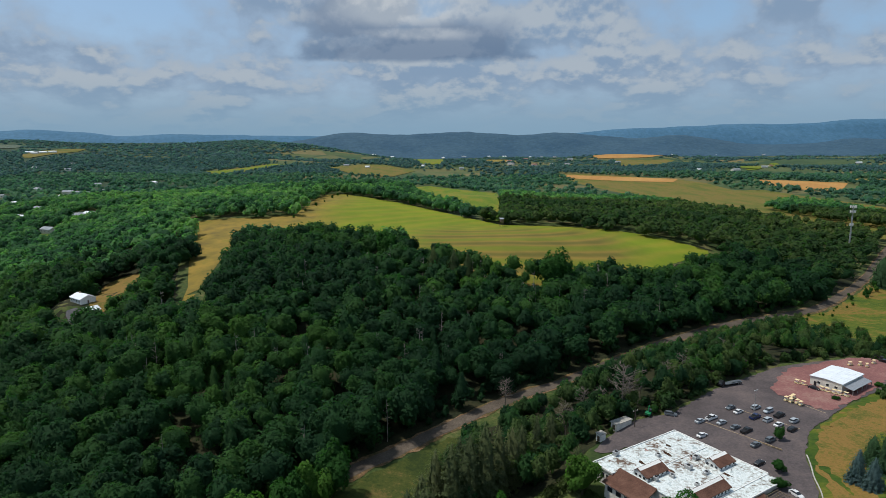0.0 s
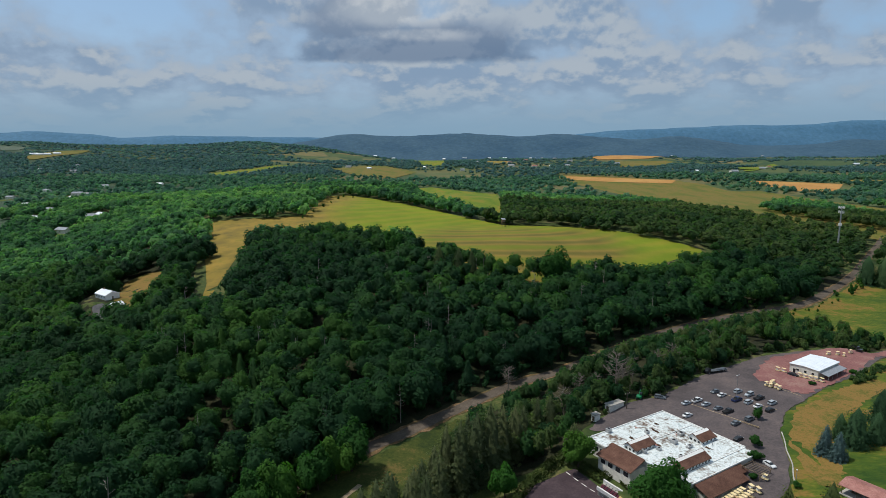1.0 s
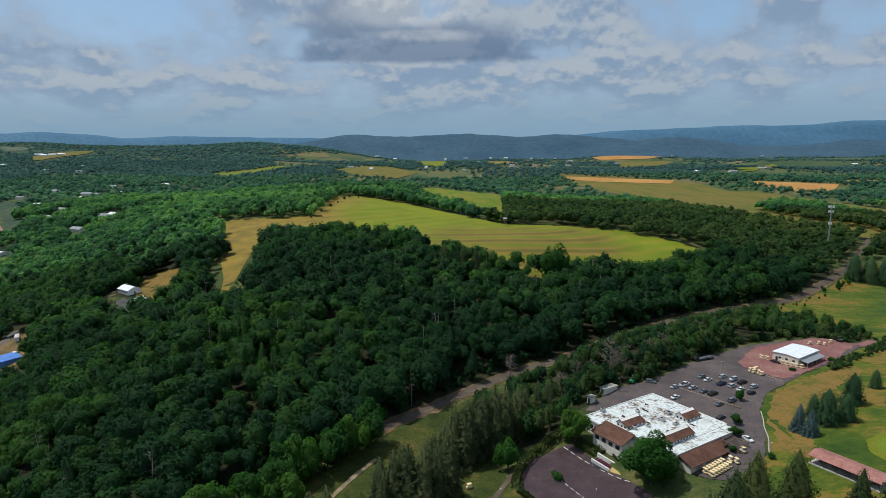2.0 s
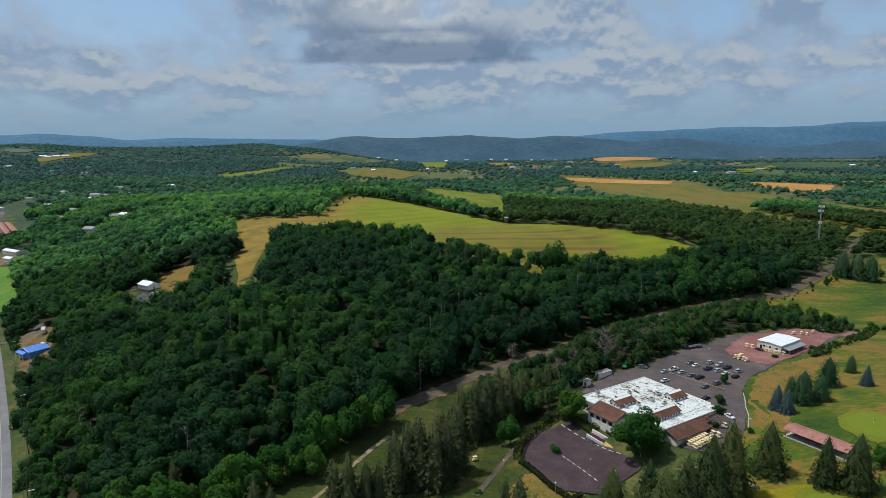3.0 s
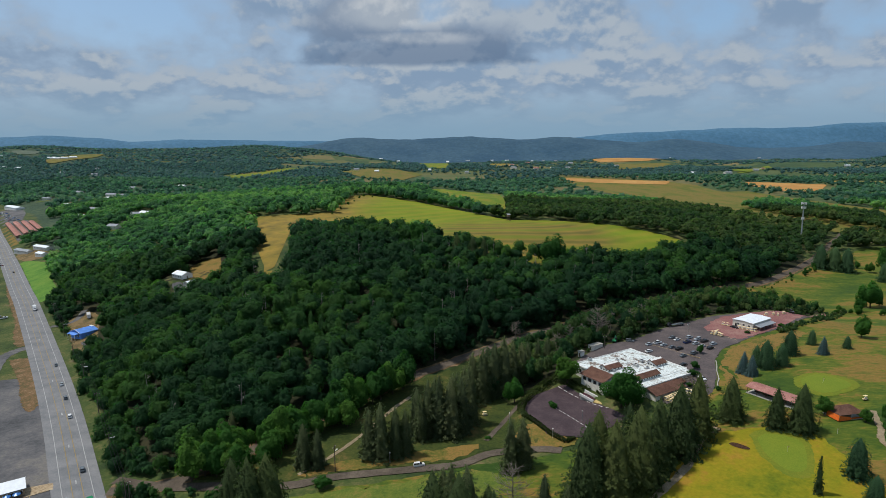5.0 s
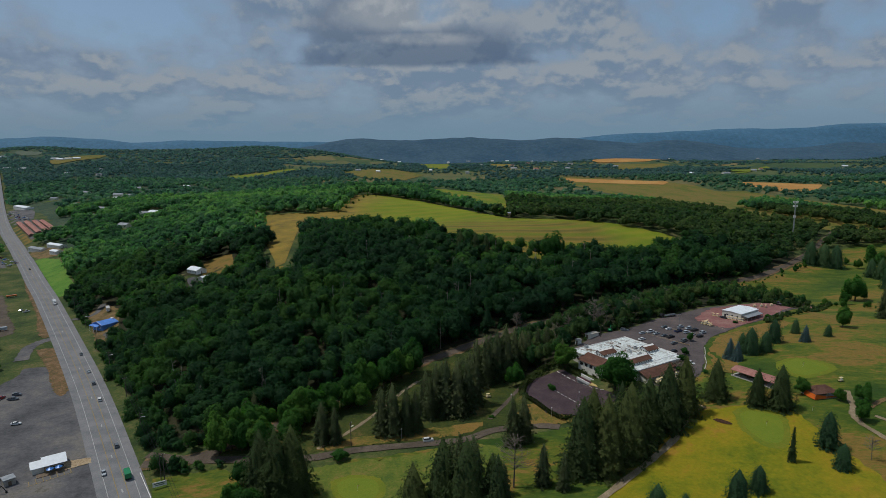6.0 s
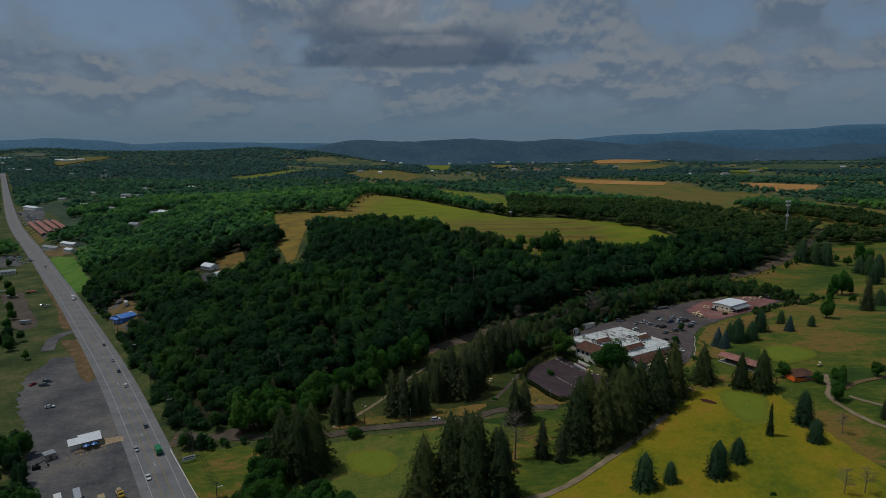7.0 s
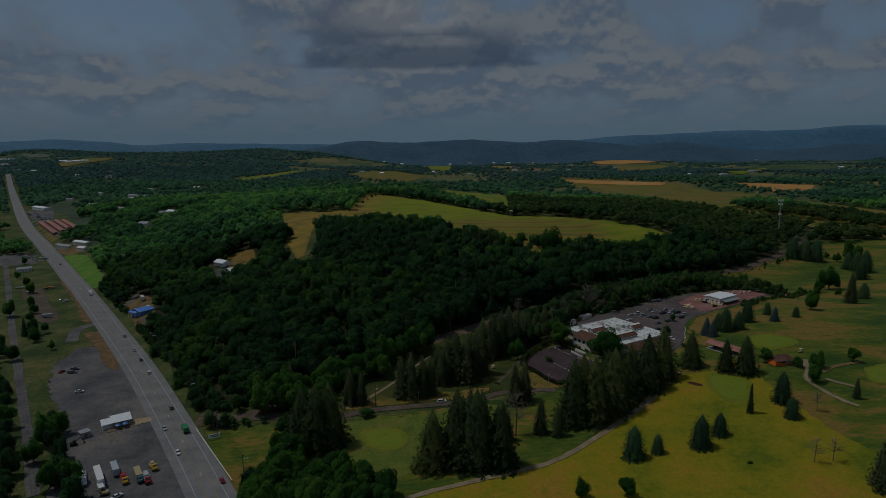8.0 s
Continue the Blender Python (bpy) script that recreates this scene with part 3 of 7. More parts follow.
LOT_LOW = [(21, 165), (27, 176), (43, 183), (48, 177), (55, 166), (61, 153), (64, 145), (45, 132), (28, 138), (23, 151)]
HOUSE_LAWN = [(-246, 436), (-238, 450), (-222, 448), (-203, 398), (-201, 368), (-222, 377)]
BLUE_YARD = [(-310, 352), (-300, 368), (-282, 352), (-258, 304), (-246, 272), (-258, 276), (-286, 318)]
ROADSIDE_LAWN = [(-514, 599), (-498, 594), (-466, 572), (-424, 515), (-380, 454), (-364, 424), (-372, 416), (-410, 464), (-460, 530)]
LOT_WEST = [(-262, 240), (-244, 226), (-197, 160), (-147, 86), (-120, 49), (-112, 20), (-180, 20), (-182, 49), (-212, 110), (-252, 160), (-274, 197), (-280, 236)]
TRACK = [(-301, 296), (-305, 287), (-304, 273), (-293, 249)]
WORN = [(-432, 430), (-372, 352), (-340, 312), (-350, 300), (-392, 352), (-440, 412)]
RAIL = [(-605, 622), (-442, 398), (-340, 257), (-251, 137), (-188, 50)]
BAND_A = [(461, 896), (560, 1018), (594, 982), (578, 795), (602, 645), (548, 585), (494, 677), (451, 752)]
BAND_B = [(642, 1301), (762, 1326), (827, 1277), (948, 1143), (1014, 1001), (859, 844), (804, 965), (725, 1117), (686, 1191)]
PATH_B = [(-74, 118), (-68, 125), (-62, 132), (-52, 148), (-41, 170), (-33, 183)]
ROAD = [(24, -172), (-60, -40), (-116, 48), (-166, 122), (-237, 222), (-368, 396), (-429, 474), (-519, 590), (-578, 665), (-843, 1008), (-1385, 1759), (-1806, 2345)]
LANE = [(-150, 116), (-120, 120), (-85, 150), (-39, 200), (-18, 219), (4, 239), (29, 260), (58, 278), (91, 303), (132, 336), (175, 367), (219, 391), (259, 415), (307, 459), (346, 499), (400, 560), (470, 640)]
SOUTH = [(-112, 122), (-85, 146), (-39, 196), (4, 235), (58, 274), (132, 332), (219, 387), (259, 411), (307, 455), (346, 495), (400, 545), (560, 570), (900, 560), (900, -300), (-60, -300), (-90, 60), (-108, 100)]
COPSE = [(5, 178), (38, 190), (51, 205), (69, 225), (89, 229), (115, 253), (155, 280), (173, 287), (203, 294), (240, 313), (256, 326), (248, 350), (236, 362), (227, 376), (212, 381), (170, 354), (130, 323), (88, 289), (55, 264), (28, 246), (8, 226), (0, 200)]
VERGE = [(-140, 105), (-112, 108), (-95, 95), (-100, 60), (-110, 48), (-125, 70)]
GOLF = [(54, -190), (-40, -46), (-90, 34), (-88, 60), (-92, 95), (-60, 108), (-30, 113), (0, 120), (36, 124), (60, 125), (80, 132), (97, 150), (114, 168), (122, 192), (134, 211), (165, 236), (190, 251), (231, 288), (260, 322), (252, 350), (239, 363), (230, 377), (224, 388), (262, 409), (310, 453), (349, 493), (385, 520), (440, 560), (520, 575), (700, 500), (700, -190)]
MEADOW = [(116, 160), (119, 172), (124, 192), (136, 210), (166, 233), (192, 247), (196, 239), (172, 221), (150, 203), (138, 188), (132, 172), (124, 158)]


def cover(name, outline, mat, lift, step, label, wobble=0.0):
    return tagged(patch(name, outline, mat, lift, step, wobble), label, "ground cover", kind="structure")


PLAIN = [(-750, 1650), (-300, 1150), (120, 1000), (420, 760), (700, 700), (1100, 900), (2600, 2400), (2900, 3500), (-900, 3500), (-1000, 2400)]
cover("farmland", PLAIN, M_PARCELS, 0.25, 40, "far patchwork of fields and pasture")
NORTHWEST = [(-520, 640), (-440, 620), (-160, 840), (-300, 1150), (-700, 1650), (-850, 2300), (-800, 3500), (-500, 4600), (-3300, 4600), (-2200, 2800), (-1770, 2345), (-1350, 1759), (-810, 1008)]
cover("woodland_floor", NORTHWEST, M_WOOD_FAR, 0.1, 40, "dark floor of the far woods")
FOREST = [(-118, 125), (-85, 152), (-39, 203), (58, 282), (132, 340), (219, 396), (307, 462), (346, 502), (260, 520), (92, 403), (-21, 413), (-84, 492), (-141, 316), (-203, 462), (-245, 590), (-400, 500), (-352, 412), (-228, 240), (-150, 132)]
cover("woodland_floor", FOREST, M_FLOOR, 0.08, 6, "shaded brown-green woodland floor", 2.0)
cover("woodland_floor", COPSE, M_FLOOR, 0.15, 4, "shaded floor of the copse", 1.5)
cover("golf_rough", GOLF, M_ROUGH, 0.14, 5.0, "rough golf grass, green with dry tan patches", 1.0)
cover("dry_meadow", MEADOW, M_DRY, 0.18, 3.0, "dry orange-brown meadow grass beside the drive", 1.2)
cover("fairway", rounded(FAIRWAY + FAIRWAY[:1], 5)[:-1], M_FAIRWAY, 0.20, 3.0, "mown yellow-green golf fairway", 0.9)
cover("lawn", [(-118, 118), (-85, 144), (-39, 193), (-18, 212), (4, 231), (14, 226), (6, 200), (14, 178), (19, 160), (25, 140), (24, 132), (4, 132), (-10, 124), (-30, 122), (-58, 119), (-80, 114)], M_SHADY, 0.16, 4, "green lawn between lane and drive, coloured darker for shade", 0.8)
cover("dry_grass", rounded([(-76, 116), (-58, 120), (-29, 124), (-8, 127), (0, 137), (-14, 135), (-34, 131), (-60, 126), (-76, 116)], 3)[:-1], M_DRY, 0.24, 2.5, "dry orange grass strip along the drive", 1.2)
cover("dry_grass", rounded([(12, 133), (34, 128), (40, 133), (30, 137), (24, 148), (16, 144), (12, 133)], 3)[:-1], M_DRY, 0.26, 2, "dry orange grass below the lower car park", 0.8)
cover("fairway", rounded([(-90, 62), (-88, 96), (-60, 106), (-32, 110), (-8, 116), (4, 112), (2, 92), (-14, 74), (-34, 62), (-50, 44), (-74, 48), (-90, 62)], 4)[:-1], M_LAWN, 0.18, 3.0, "mown green grass round the western green", 1.2)
for outline in (GREEN_1, GREEN_2, GREEN_3, GREEN_4):
    cx, cy = (sum(q) / len(outline) for q in zip(*outline))
    cover("green_collar", rounded([(cx + (a - cx) * 1.32, cy + (b - cy) * 1.28) for a, b in outline + outline[:1]], 4)[:-1], M_COLLAR, 0.24, 1.6, "brighter mown collar round a putting green", 0.4)
    cover("putting_green", rounded(outline + outline[:1], 4)[:-1], M_GREEN, 0.28, 1.2, "smooth pale green putting green")
for outline, m, lift, step, label in (
        ([(x * 1.035 + 0.7, y + (y - 540) * 0.03) for x, y in HAY], M_HAY, 0.3, 8, "sloping hay field, green and gold with curved mowing swaths"), (FIELD_BACK, M_FIELD, 0.4, 20, "green field behind the hedgerow"),
        (FIELD_BROWN, M_OLIVE, 1.5, 40, "brown rolling field among woods"), (FIELD_THIN, M_FIELD, 1.5, 40, "thin bright green field among woods"),
        (FIELD_SMALL, M_WHEAT, 1.0, 25, "small tan field among woods"), (FIELD_C, M_FIELD, 1.5, 50, "far green field"), (FIELD_D, M_WHEAT, 1.5, 50, "far tan field"),
        (OLIVE, M_OLIVE, 0.6, 22, "wide olive-brown crop field"), (ORANGE_A, M_ORANGE, 1.2, 18, "ripe orange field edge"),
        (ORANGE_B, M_ORANGE, 1.0, 18, "ripe orange grain field"), (YELLOW_B, M_WHEAT, 1.0, 18, "yellow grain field"), (YELLOW_FAR, M_ORANGE, 2.5, 60, "far golden field on a rise"),
        (UPLAND_A, M_OLIVE, 2.5, 30, "pale tan field on the wooded upland"), (UPLAND_B, M_PALE, 2.5, 30, "field on the wooded upland, paled for haze"),
        (BROWN_FAR, M_OLIVE, 2.5, 60, "far brown field"), (GREEN_FAR, M_FIELD, 2.5, 60, "far green field")):
    cover("field", outline, m, lift, step, label)
cover("lawn", HOUSE_LAWN, M_DRY, 0.2, 4, "lawn clearing beside the house in the woods", 0.8)
cover("yard", BLUE_YARD, M_DIRT, 0.2, 4, "dusty yard round the blue-roofed building", 1.0)
cover("lawn", ROADSIDE_LAWN, M_LUSH, 0.2, 6, "bright green roadside lawn", 0.8)
cover("verge", VERGE, M_ROUGH, 0.15, 3, "grass verge at the road junction", 0.6)
cover("gravel_lot", LOT_WEST, M_GRAVEL, 0.12, 4, "grey gravel lot beside the highway", 1.5)
cover("car_park", LOT_UP, M_LOT, 0.2, 3, "worn reddish-grey asphalt car park", 0.5)
cover("red_gravel", RED, M_RED, 0.3, 3, "red shale gravel yard round the white building", 1.2)
cover("lower_car_park", LOT_LOW, M_LOT2, 0.45, 2, "dark empty lower car park", 0.2)


def road(name, line, width, mat, lift, label, wobble=0.0, n=8, cross=4):
    return tagged(strip(name, rounded(line, n), width, mat, lift, 0.0, wobble, cross), label, "road", kind="structure")


road("highway", ROAD, 18.0, M_ASPHALT, 0.25, "three-lane grey asphalt highway with shoulders", n=14)
road("lane_verge", LANE, 8.5, M_RUSTY, 0.2, "brown earth verge along the country lane", 1.1)
road("lane", LANE, 5.8, M_LANE, 0.27, "pale worn country lane between woods", 0.4)
road("drive", DRIVE, 4.8, M_LANE, 0.3, "pale asphalt drive to the golf club", 0.15)
road("cart_path", PATH_A, 2.8, M_SANDY, 0.4, "pale gravel cart path along the fairway", 0.35)
road("cart_path", PATH_B, 1.8, M_SANDY, 0.35, "narrow sandy path beside the lane", 0.2)
road("cart_path", PATH_C, 2.4, M_LANE, 0.35, "narrow asphalt cart path", 0.15)
road("cart_path", PATH_E, 2.6, M_SANDY, 0.4, "sandy cart path past the hut", 0.3)
road("cart_path", PATH_F, 2.2, M_DIRT, 0.4, "thin sandy cart path", 0.2)
road("cart_path", PATH_G, 2.2, M_SANDY, 0.4, "thin pale cart path across grass", 0.2)
hw = rounded(ROAD, 14)
for off, m, label in ((-5.3, M_LINE_W, "solid white edge line"), (5.3, M_LINE_W, "solid white edge line"), (-1.8, M_LINE_Y, "yellow centre-lane line"), (1.8, M_LINE_Y, "yellow centre-lane line")):
    tagged(strip("road_line", hw[:134], 0.26, m, 0.36, off, 0.0, 1), label, "road marking", kind="structure")
tagged(strip("rail_bed", rounded(RAIL, 8), 5.0, M_GRAVEL, 0.3, 0, 0.4), "dark gravel rail bed", "railway", kind="structure")
for off in (-0.75, 0.75):
    tagged(strip("rail", rounded(RAIL, 8), 0.15, M_LANE, 0.45, off, 0, 1), "worn steel rail", "railway", kind="structure")
cover("dirt_verge", rounded([(-297, 270), (-283, 273), (-259, 239), (-243, 217), (-231, 197), (-233, 192), (-246, 206), (-266, 234), (-297, 270)], 3)[:-1], M_RUSTY, 0.2, 1.3, "dry orange earth verge between lot and highway", 0.6)
cover("dirt_verge", rounded([(-474, 537), (-397, 435), (-345, 362), (-310, 310), (-310, 297), (-330, 322), (-352, 356), (-400, 418), (-449, 485), (-474, 537)], 3)[:-1], M_RUSTY, 0.2, 2.0, "dry earth verge beside the highway", 0.9)
road("track", TRACK, 8.0, M_GRAVEL, 0.22, "short gravel track from lot to highway", 0.6)
cover("worn_ground", rounded(WORN + WORN[:1], 3)[:-1], M_LANE, 0.13, 3, "worn grey ground with parked trailers", 1.5)
cover("gravel_lot", [(-590, 640), (-545, 590), (-520, 560), (-560, 540), (-610, 600)], M_GRAVEL, 0.14, 6, "car dealer's gravel lot", 1.0)
cover("gravel_lot", [(-545, 632), (-500, 592), (-478, 596), (-490, 622), (-530, 652), (-552, 650)], M_DIRT, 0.16, 5, "sandy shop forecourt", 1.0)
cover("gravel_lot", [(-925, 1125), (-860, 1120), (-800, 1040), (-728, 925), (-735, 900), (-775, 925)], M_GRAVEL, 0.2, 7, "roadside gravel lot with many parked cars", 1.0)
cover("dry_verge", [(-770, 918), (-735, 892), (-604, 728), (-590, 712), (-602, 704), (-660, 778)], M_DRY, 0.2, 5, "dry yellow verge between highway and storage rows", 1.0)
cover("gravel_lot", [(-735, 905), (-715, 915), (-590, 765), (-575, 745), (-605, 730)], M_GRAVEL, 0.22, 6, "worn yard round the storage rows", 1.0)


# ---- woods and trees ----
def sphere_dirs(n, rng, low=-0.55):
    z = rng.uniform(low, 1.0, n)
    a = rng.uniform(0, 2 * np.pi, n)
    s = np.sqrt(1 - z * z)
    return np.column_stack([s * np.cos(a), s * np.sin(a), z])


def ball(sub):
    bm = bmesh.new()
    bmesh.ops.create_icosphere(bm, subdivisions=sub, radius=1.0)
    v = np.array([x.co[:] for x in bm.verts])
    f = np.array([[q.index for q in x.verts] for x in bm.faces])
    bm.free()
    return v, f


def cards(at, normal, size, rng):
    """Leaf clumps: one small ragged triangle each, facing outwards."""
    n = len(at)
    face = normal + rng.randn(n, 3) * 0.32
    face /= np.linalg.norm(face, axis=1)[:, None] + 1e-9
    u = np.cross(face, rng.randn(n, 3))
    u /= np.linalg.norm(u, axis=1)[:, None] + 1e-9
    v = np.cross(face, u)
    corners = []
    for k in range(3):
        a, s = 2.094 * k + rng.uniform(-0.4, 0.4, n), size * rng.uniform(0.75, 1.35, n)
        corners.append(at + u * (s * np.cos(a))[:, None] + v * (s * np.sin(a))[:, None])
    return np.stack(corners, 1).reshape(-1, 3), np.arange(n * 3).reshape(-1, 3), np.repeat(normal, 3, axis=0)


def broad_crown(seed, n, sub, size, lobes=11, flat=0.78, loose=0.66):
    """An uneven broadleaf crown of unit radius about its middle: billows of leaf clumps over a lumpy core."""
    rng = np.random.RandomState(seed)
    c = sphere_dirs(lobes, rng, -0.35) * rng.uniform(0.42, loose, (lobes, 1))
    c[0] = (0, 0, 0.45)
    lr = rng.uniform(0.24, 0.46, lobes) * (13 / max(lobes, 13)) ** 0.4
    squash = np.array([1.0, rng.uniform(0.82, 1.0), flat * rng.uniform(0.9, 1.2)])

    def reach(d):
        along = d @ c.T
        disc = along ** 2 - (c ** 2).sum(1) + lr ** 2
        return np.maximum(np.where(disc > 0, along + np.sqrt(np.maximum(disc, 0)), 0).max(1), 0.5)
    cv, cf = ball(sub)
    core = cv * (reach(cv) * 0.9)[:, None]
    if not n:
        return core * squash, cf, cv
    pick = rng.choice(lobes, n * 3, p=lr ** 2 / (lr ** 2).sum())
    d = sphere_dirs(n * 3, rng, -0.75)
    at = c[pick] + d * (lr[pick] * rng.uniform(0.86, 1.14, n * 3))[:, None]
    gap = np.linalg.norm(at[:, None, :] - c[None], axis=2) - 0.86 * lr[None]
    gap[np.arange(n * 3), pick] = 1
    keep = np.nonzero((gap.min(1) > 0) & (np.linalg.norm(at, axis=1) > 0.48))[0][:n]
    at, d = at[keep], d[keep]
    out = at / (np.linalg.norm(at, axis=1)[:, None] + 1e-9)
    normal = 0.5 * d + 0.38 * out + rng.randn(len(at), 3) * 0.15 + np.array([0, 0, 0.3])
    normal /= np.linalg.norm(normal, axis=1)[:, None]
    v, f, nn = cards(at * squash, normal, rng.uniform(0.6, 1.35, len(at)) * size, rng)
    return np.concatenate([core * squash, v]), np.concatenate([cf, f + len(core)]), np.concatenate([cv, nn])


def needle_crown(seed, n, slim, ragged, size=0.05, full=0.72):
    """A conifer of unit height: a dark core and tiers of drooping boughs, each set with short sprays."""
    rng = np.random.RandomState(seed)
    tiers = 24
    at, way, nrm, siz = [], [], [], []
    share = [(1 - k / tiers) ** (full + 0.35) for k in range(tiers)]
    for k in range(tiers):
        f = 0.06 + 0.91 * (k + rng.uniform(-0.25, 0.25)) / tiers
        boughs = int(5 + 8 * (1 - f))
        each = max(3, int(n * share[k] / sum(share) / boughs))
        start = rng.uniform(0, 6.283)
        for j in range(boughs):
            a = start + 6.283 * (j + rng.uniform(-0.3, 0.3)) / boughs
            ln = slim * (1 - f) ** full * (1 + ragged * rng.uniform(-0.75, 0.55)) + 0.012
            t = np.sqrt(rng.uniform(0.10, 1.0, each))
            w = rng.uniform(-1, 1, each) * (0.34 * ln * (1.15 - t) + 0.006)
            r = ln * t
            x, y = r * np.cos(a) - w * np.sin(a), r * np.sin(a) + w * np.cos(a)
            z = f - 0.30 * ln * t ** 1.6 - 0.5 * np.abs(w) + rng.uniform(-0.012, 0.012, each) + 0.05 * ln
            at.append(np.column_stack([x, y, np.maximum(z, 0.02)]))
            b = a + w / (ln + 1e-6) * 1.2
            nrm.append(np.column_stack([np.cos(b) * 0.62, np.sin(b) * 0.62, np.full(each, 0.7)]))
            siz.append(size * (1 - 0.5 * f) * rng.uniform(0.7, 1.35, each))
    at, normal, siz = np.concatenate(at), np.concatenate(nrm), np.concatenate(siz)
    normal = normal + rng.randn(len(at), 3) * 0.16
    normal /= np.linalg.norm(normal, axis=1)[:, None]
    v, fc, nn = cards(at, normal, siz, rng)
    k = 10
    core, cn = [], []
    for f in (0.08, 0.36, 0.66):
        for i in range(k):
            a, r = 6.283 * i / k, slim * (1 - f) ** full * 0.66
            core.append((r * math.cos(a), r * math.sin(a), f))
            cn.append((math.cos(a) * 0.8, math.sin(a) * 0.8, 0.6))
    core, cn = np.array(core + [(0, 0, 0.96), (0, 0, 0.05)]), np.array(cn + [(0, 0, 1), (0, 0, -1)])
    cf = []
    for lev in (0, 1):
        for i in range(k):
            p, q = lev * k + i, lev * k + (i + 1) % k
            cf += [(p, q, q + k), (p, q + k, p + k)]
    cf += [(2 * k + i, 2 * k + (i + 1) % k, 3 * k) for i in range(k)] + [((i + 1) % k, i, 3 * k + 1) for i in range(k)]
    return np.concatenate([core, v]), np.concatenate([np.array(cf), fc + len(core)]), np.concatenate([cn, nn])


def tri_mesh(name, v, f, mat, tone=None, normal=None):
    me = bpy.data.meshes.new(name)
    me.vertices.add(len(v))
    me.vertices.foreach_set("co", np.ascontiguousarray(v, np.float32).ravel())
    me.loops.add(len(f) * 3)
    me.loops.foreach_set("vertex_index", np.ascontiguousarray(f, np.int32).ravel())
    me.polygons.add(len(f))
    me.polygons.foreach_set("loop_start", np.arange(len(f), dtype=np.int32) * 3)
    if tone is not None:
        me.attributes.new("tone", "FLOAT", "POINT").data.foreach_set("value", np.ascontiguousarray(tone, np.float32))
    me.materials.append(mat)
    me.update(calc_edges=True)
    if normal is not None:      # leaves shade with the billow that they sit on
        me.attributes.new("custom_normal", "FLOAT_VECTOR", "POINT").data.foreach_set("vector", np.ascontiguousarray(normal, np.float32).ravel())
        me.update()
    return me


def mass(name, kinds, spots, mat, label, category="woods"):
    """One object of very many trees: spots are x, y, z, radius, height scale, tone."""
    rng = np.random.RandomState(len(spots))
    pick = rng.randint(0, len(kinds), len(spots))
    turn = rng.uniform(0, 6.283, len(spots))
    vs, fs, ts, ns, o = [], [], [], [], 0
    for i, (x, y, z, r, hs, tone) in enumerate(spots):
        v, f, nn = kinds[pick[i]]
        c, s = math.cos(turn[i]), math.sin(turn[i])
        w, q = np.empty_like(v), np.empty_like(v)
        w[:, 0], w[:, 1], w[:, 2] = (v[:, 0] * c - v[:, 1] * s) * r + x, (v[:, 0] * s + v[:, 1] * c) * r + y, v[:, 2] * r * hs + z
        q[:, 0], q[:, 1], q[:, 2] = nn[:, 0] * c - nn[:, 1] * s, nn[:, 0] * s + nn[:, 1] * c, nn[:, 2]
        vs.append(w)
        ns.append(q)
        fs.append(f + o)
        ts.append(np.full(len(v), tone))
        o += len(v)
    me = tri_mesh(name, np.concatenate(vs), np.concatenate(fs), mat, np.concatenate(ts), np.concatenate(ns))
    return tagged(new(name, me), label, category, kind="stuff")


OPEN = [UPLAND_A, UPLAND_B, HAY, FIELD_BACK, FIELD_BROWN, FIELD_THIN, FIELD_SMALL, FIELD_C, FIELD_D, OLIVE, ORANGE_A, ORANGE_B, YELLOW_B, YELLOW_FAR, BROWN_FAR, GREEN_FAR, HOUSE_LAWN, BLUE_YARD, ROADSIDE_LAWN, LOT_WEST, VERGE, [(-192, 445), (-150, 445), (-130, 322), (-158, 332)], [(120, 412), (160, 432), (235, 492), (232, 520), (159, 462), (110, 415)]]


HOMES = [(-474, 805), (-461, 805), (-450, 899), (-468, 727), (-591, 862), (-699, 1154), (-660, 1135), (-732, 1056), (-606, 925), (-890, 1243), (-636, 1169), (-716, 1022), (-675, 1150), (-657, 1072), (-850, 1300), (-780, 1400), (-700, 1500)]
HOMES_CLEAR = [(-720, 880, 40), (-690, 850, 36), (-640, 800, 30), (-600, 745, 26), (-880, 1120, 60), (-840, 1070, 40), (-800, 1000, 40), (-538, 640, 24), (-512, 640, 24), (-700, 1500, 28),
               (-231, 386, 15), (-215, 385, 15), (-205, 378, 13), (-220, 415, 15), (-212, 395, 14), (-218, 371, 14), (-212, 350, 13), (-484, 592, 22), (-470, 574, 20), (-660, 830, 38), (-635, 795, 38), (-615, 770, 30), (-760, 990, 34), (-740, 940, 34), (-274, 308, 14), (-80, 2380, 30), (60, 2200, 30), (250, 2350, 40), (330, 2300, 40), (420, 2450, 36), (700, 2300, 36), (1000, 2150, 50), (1150, 2250, 40)]


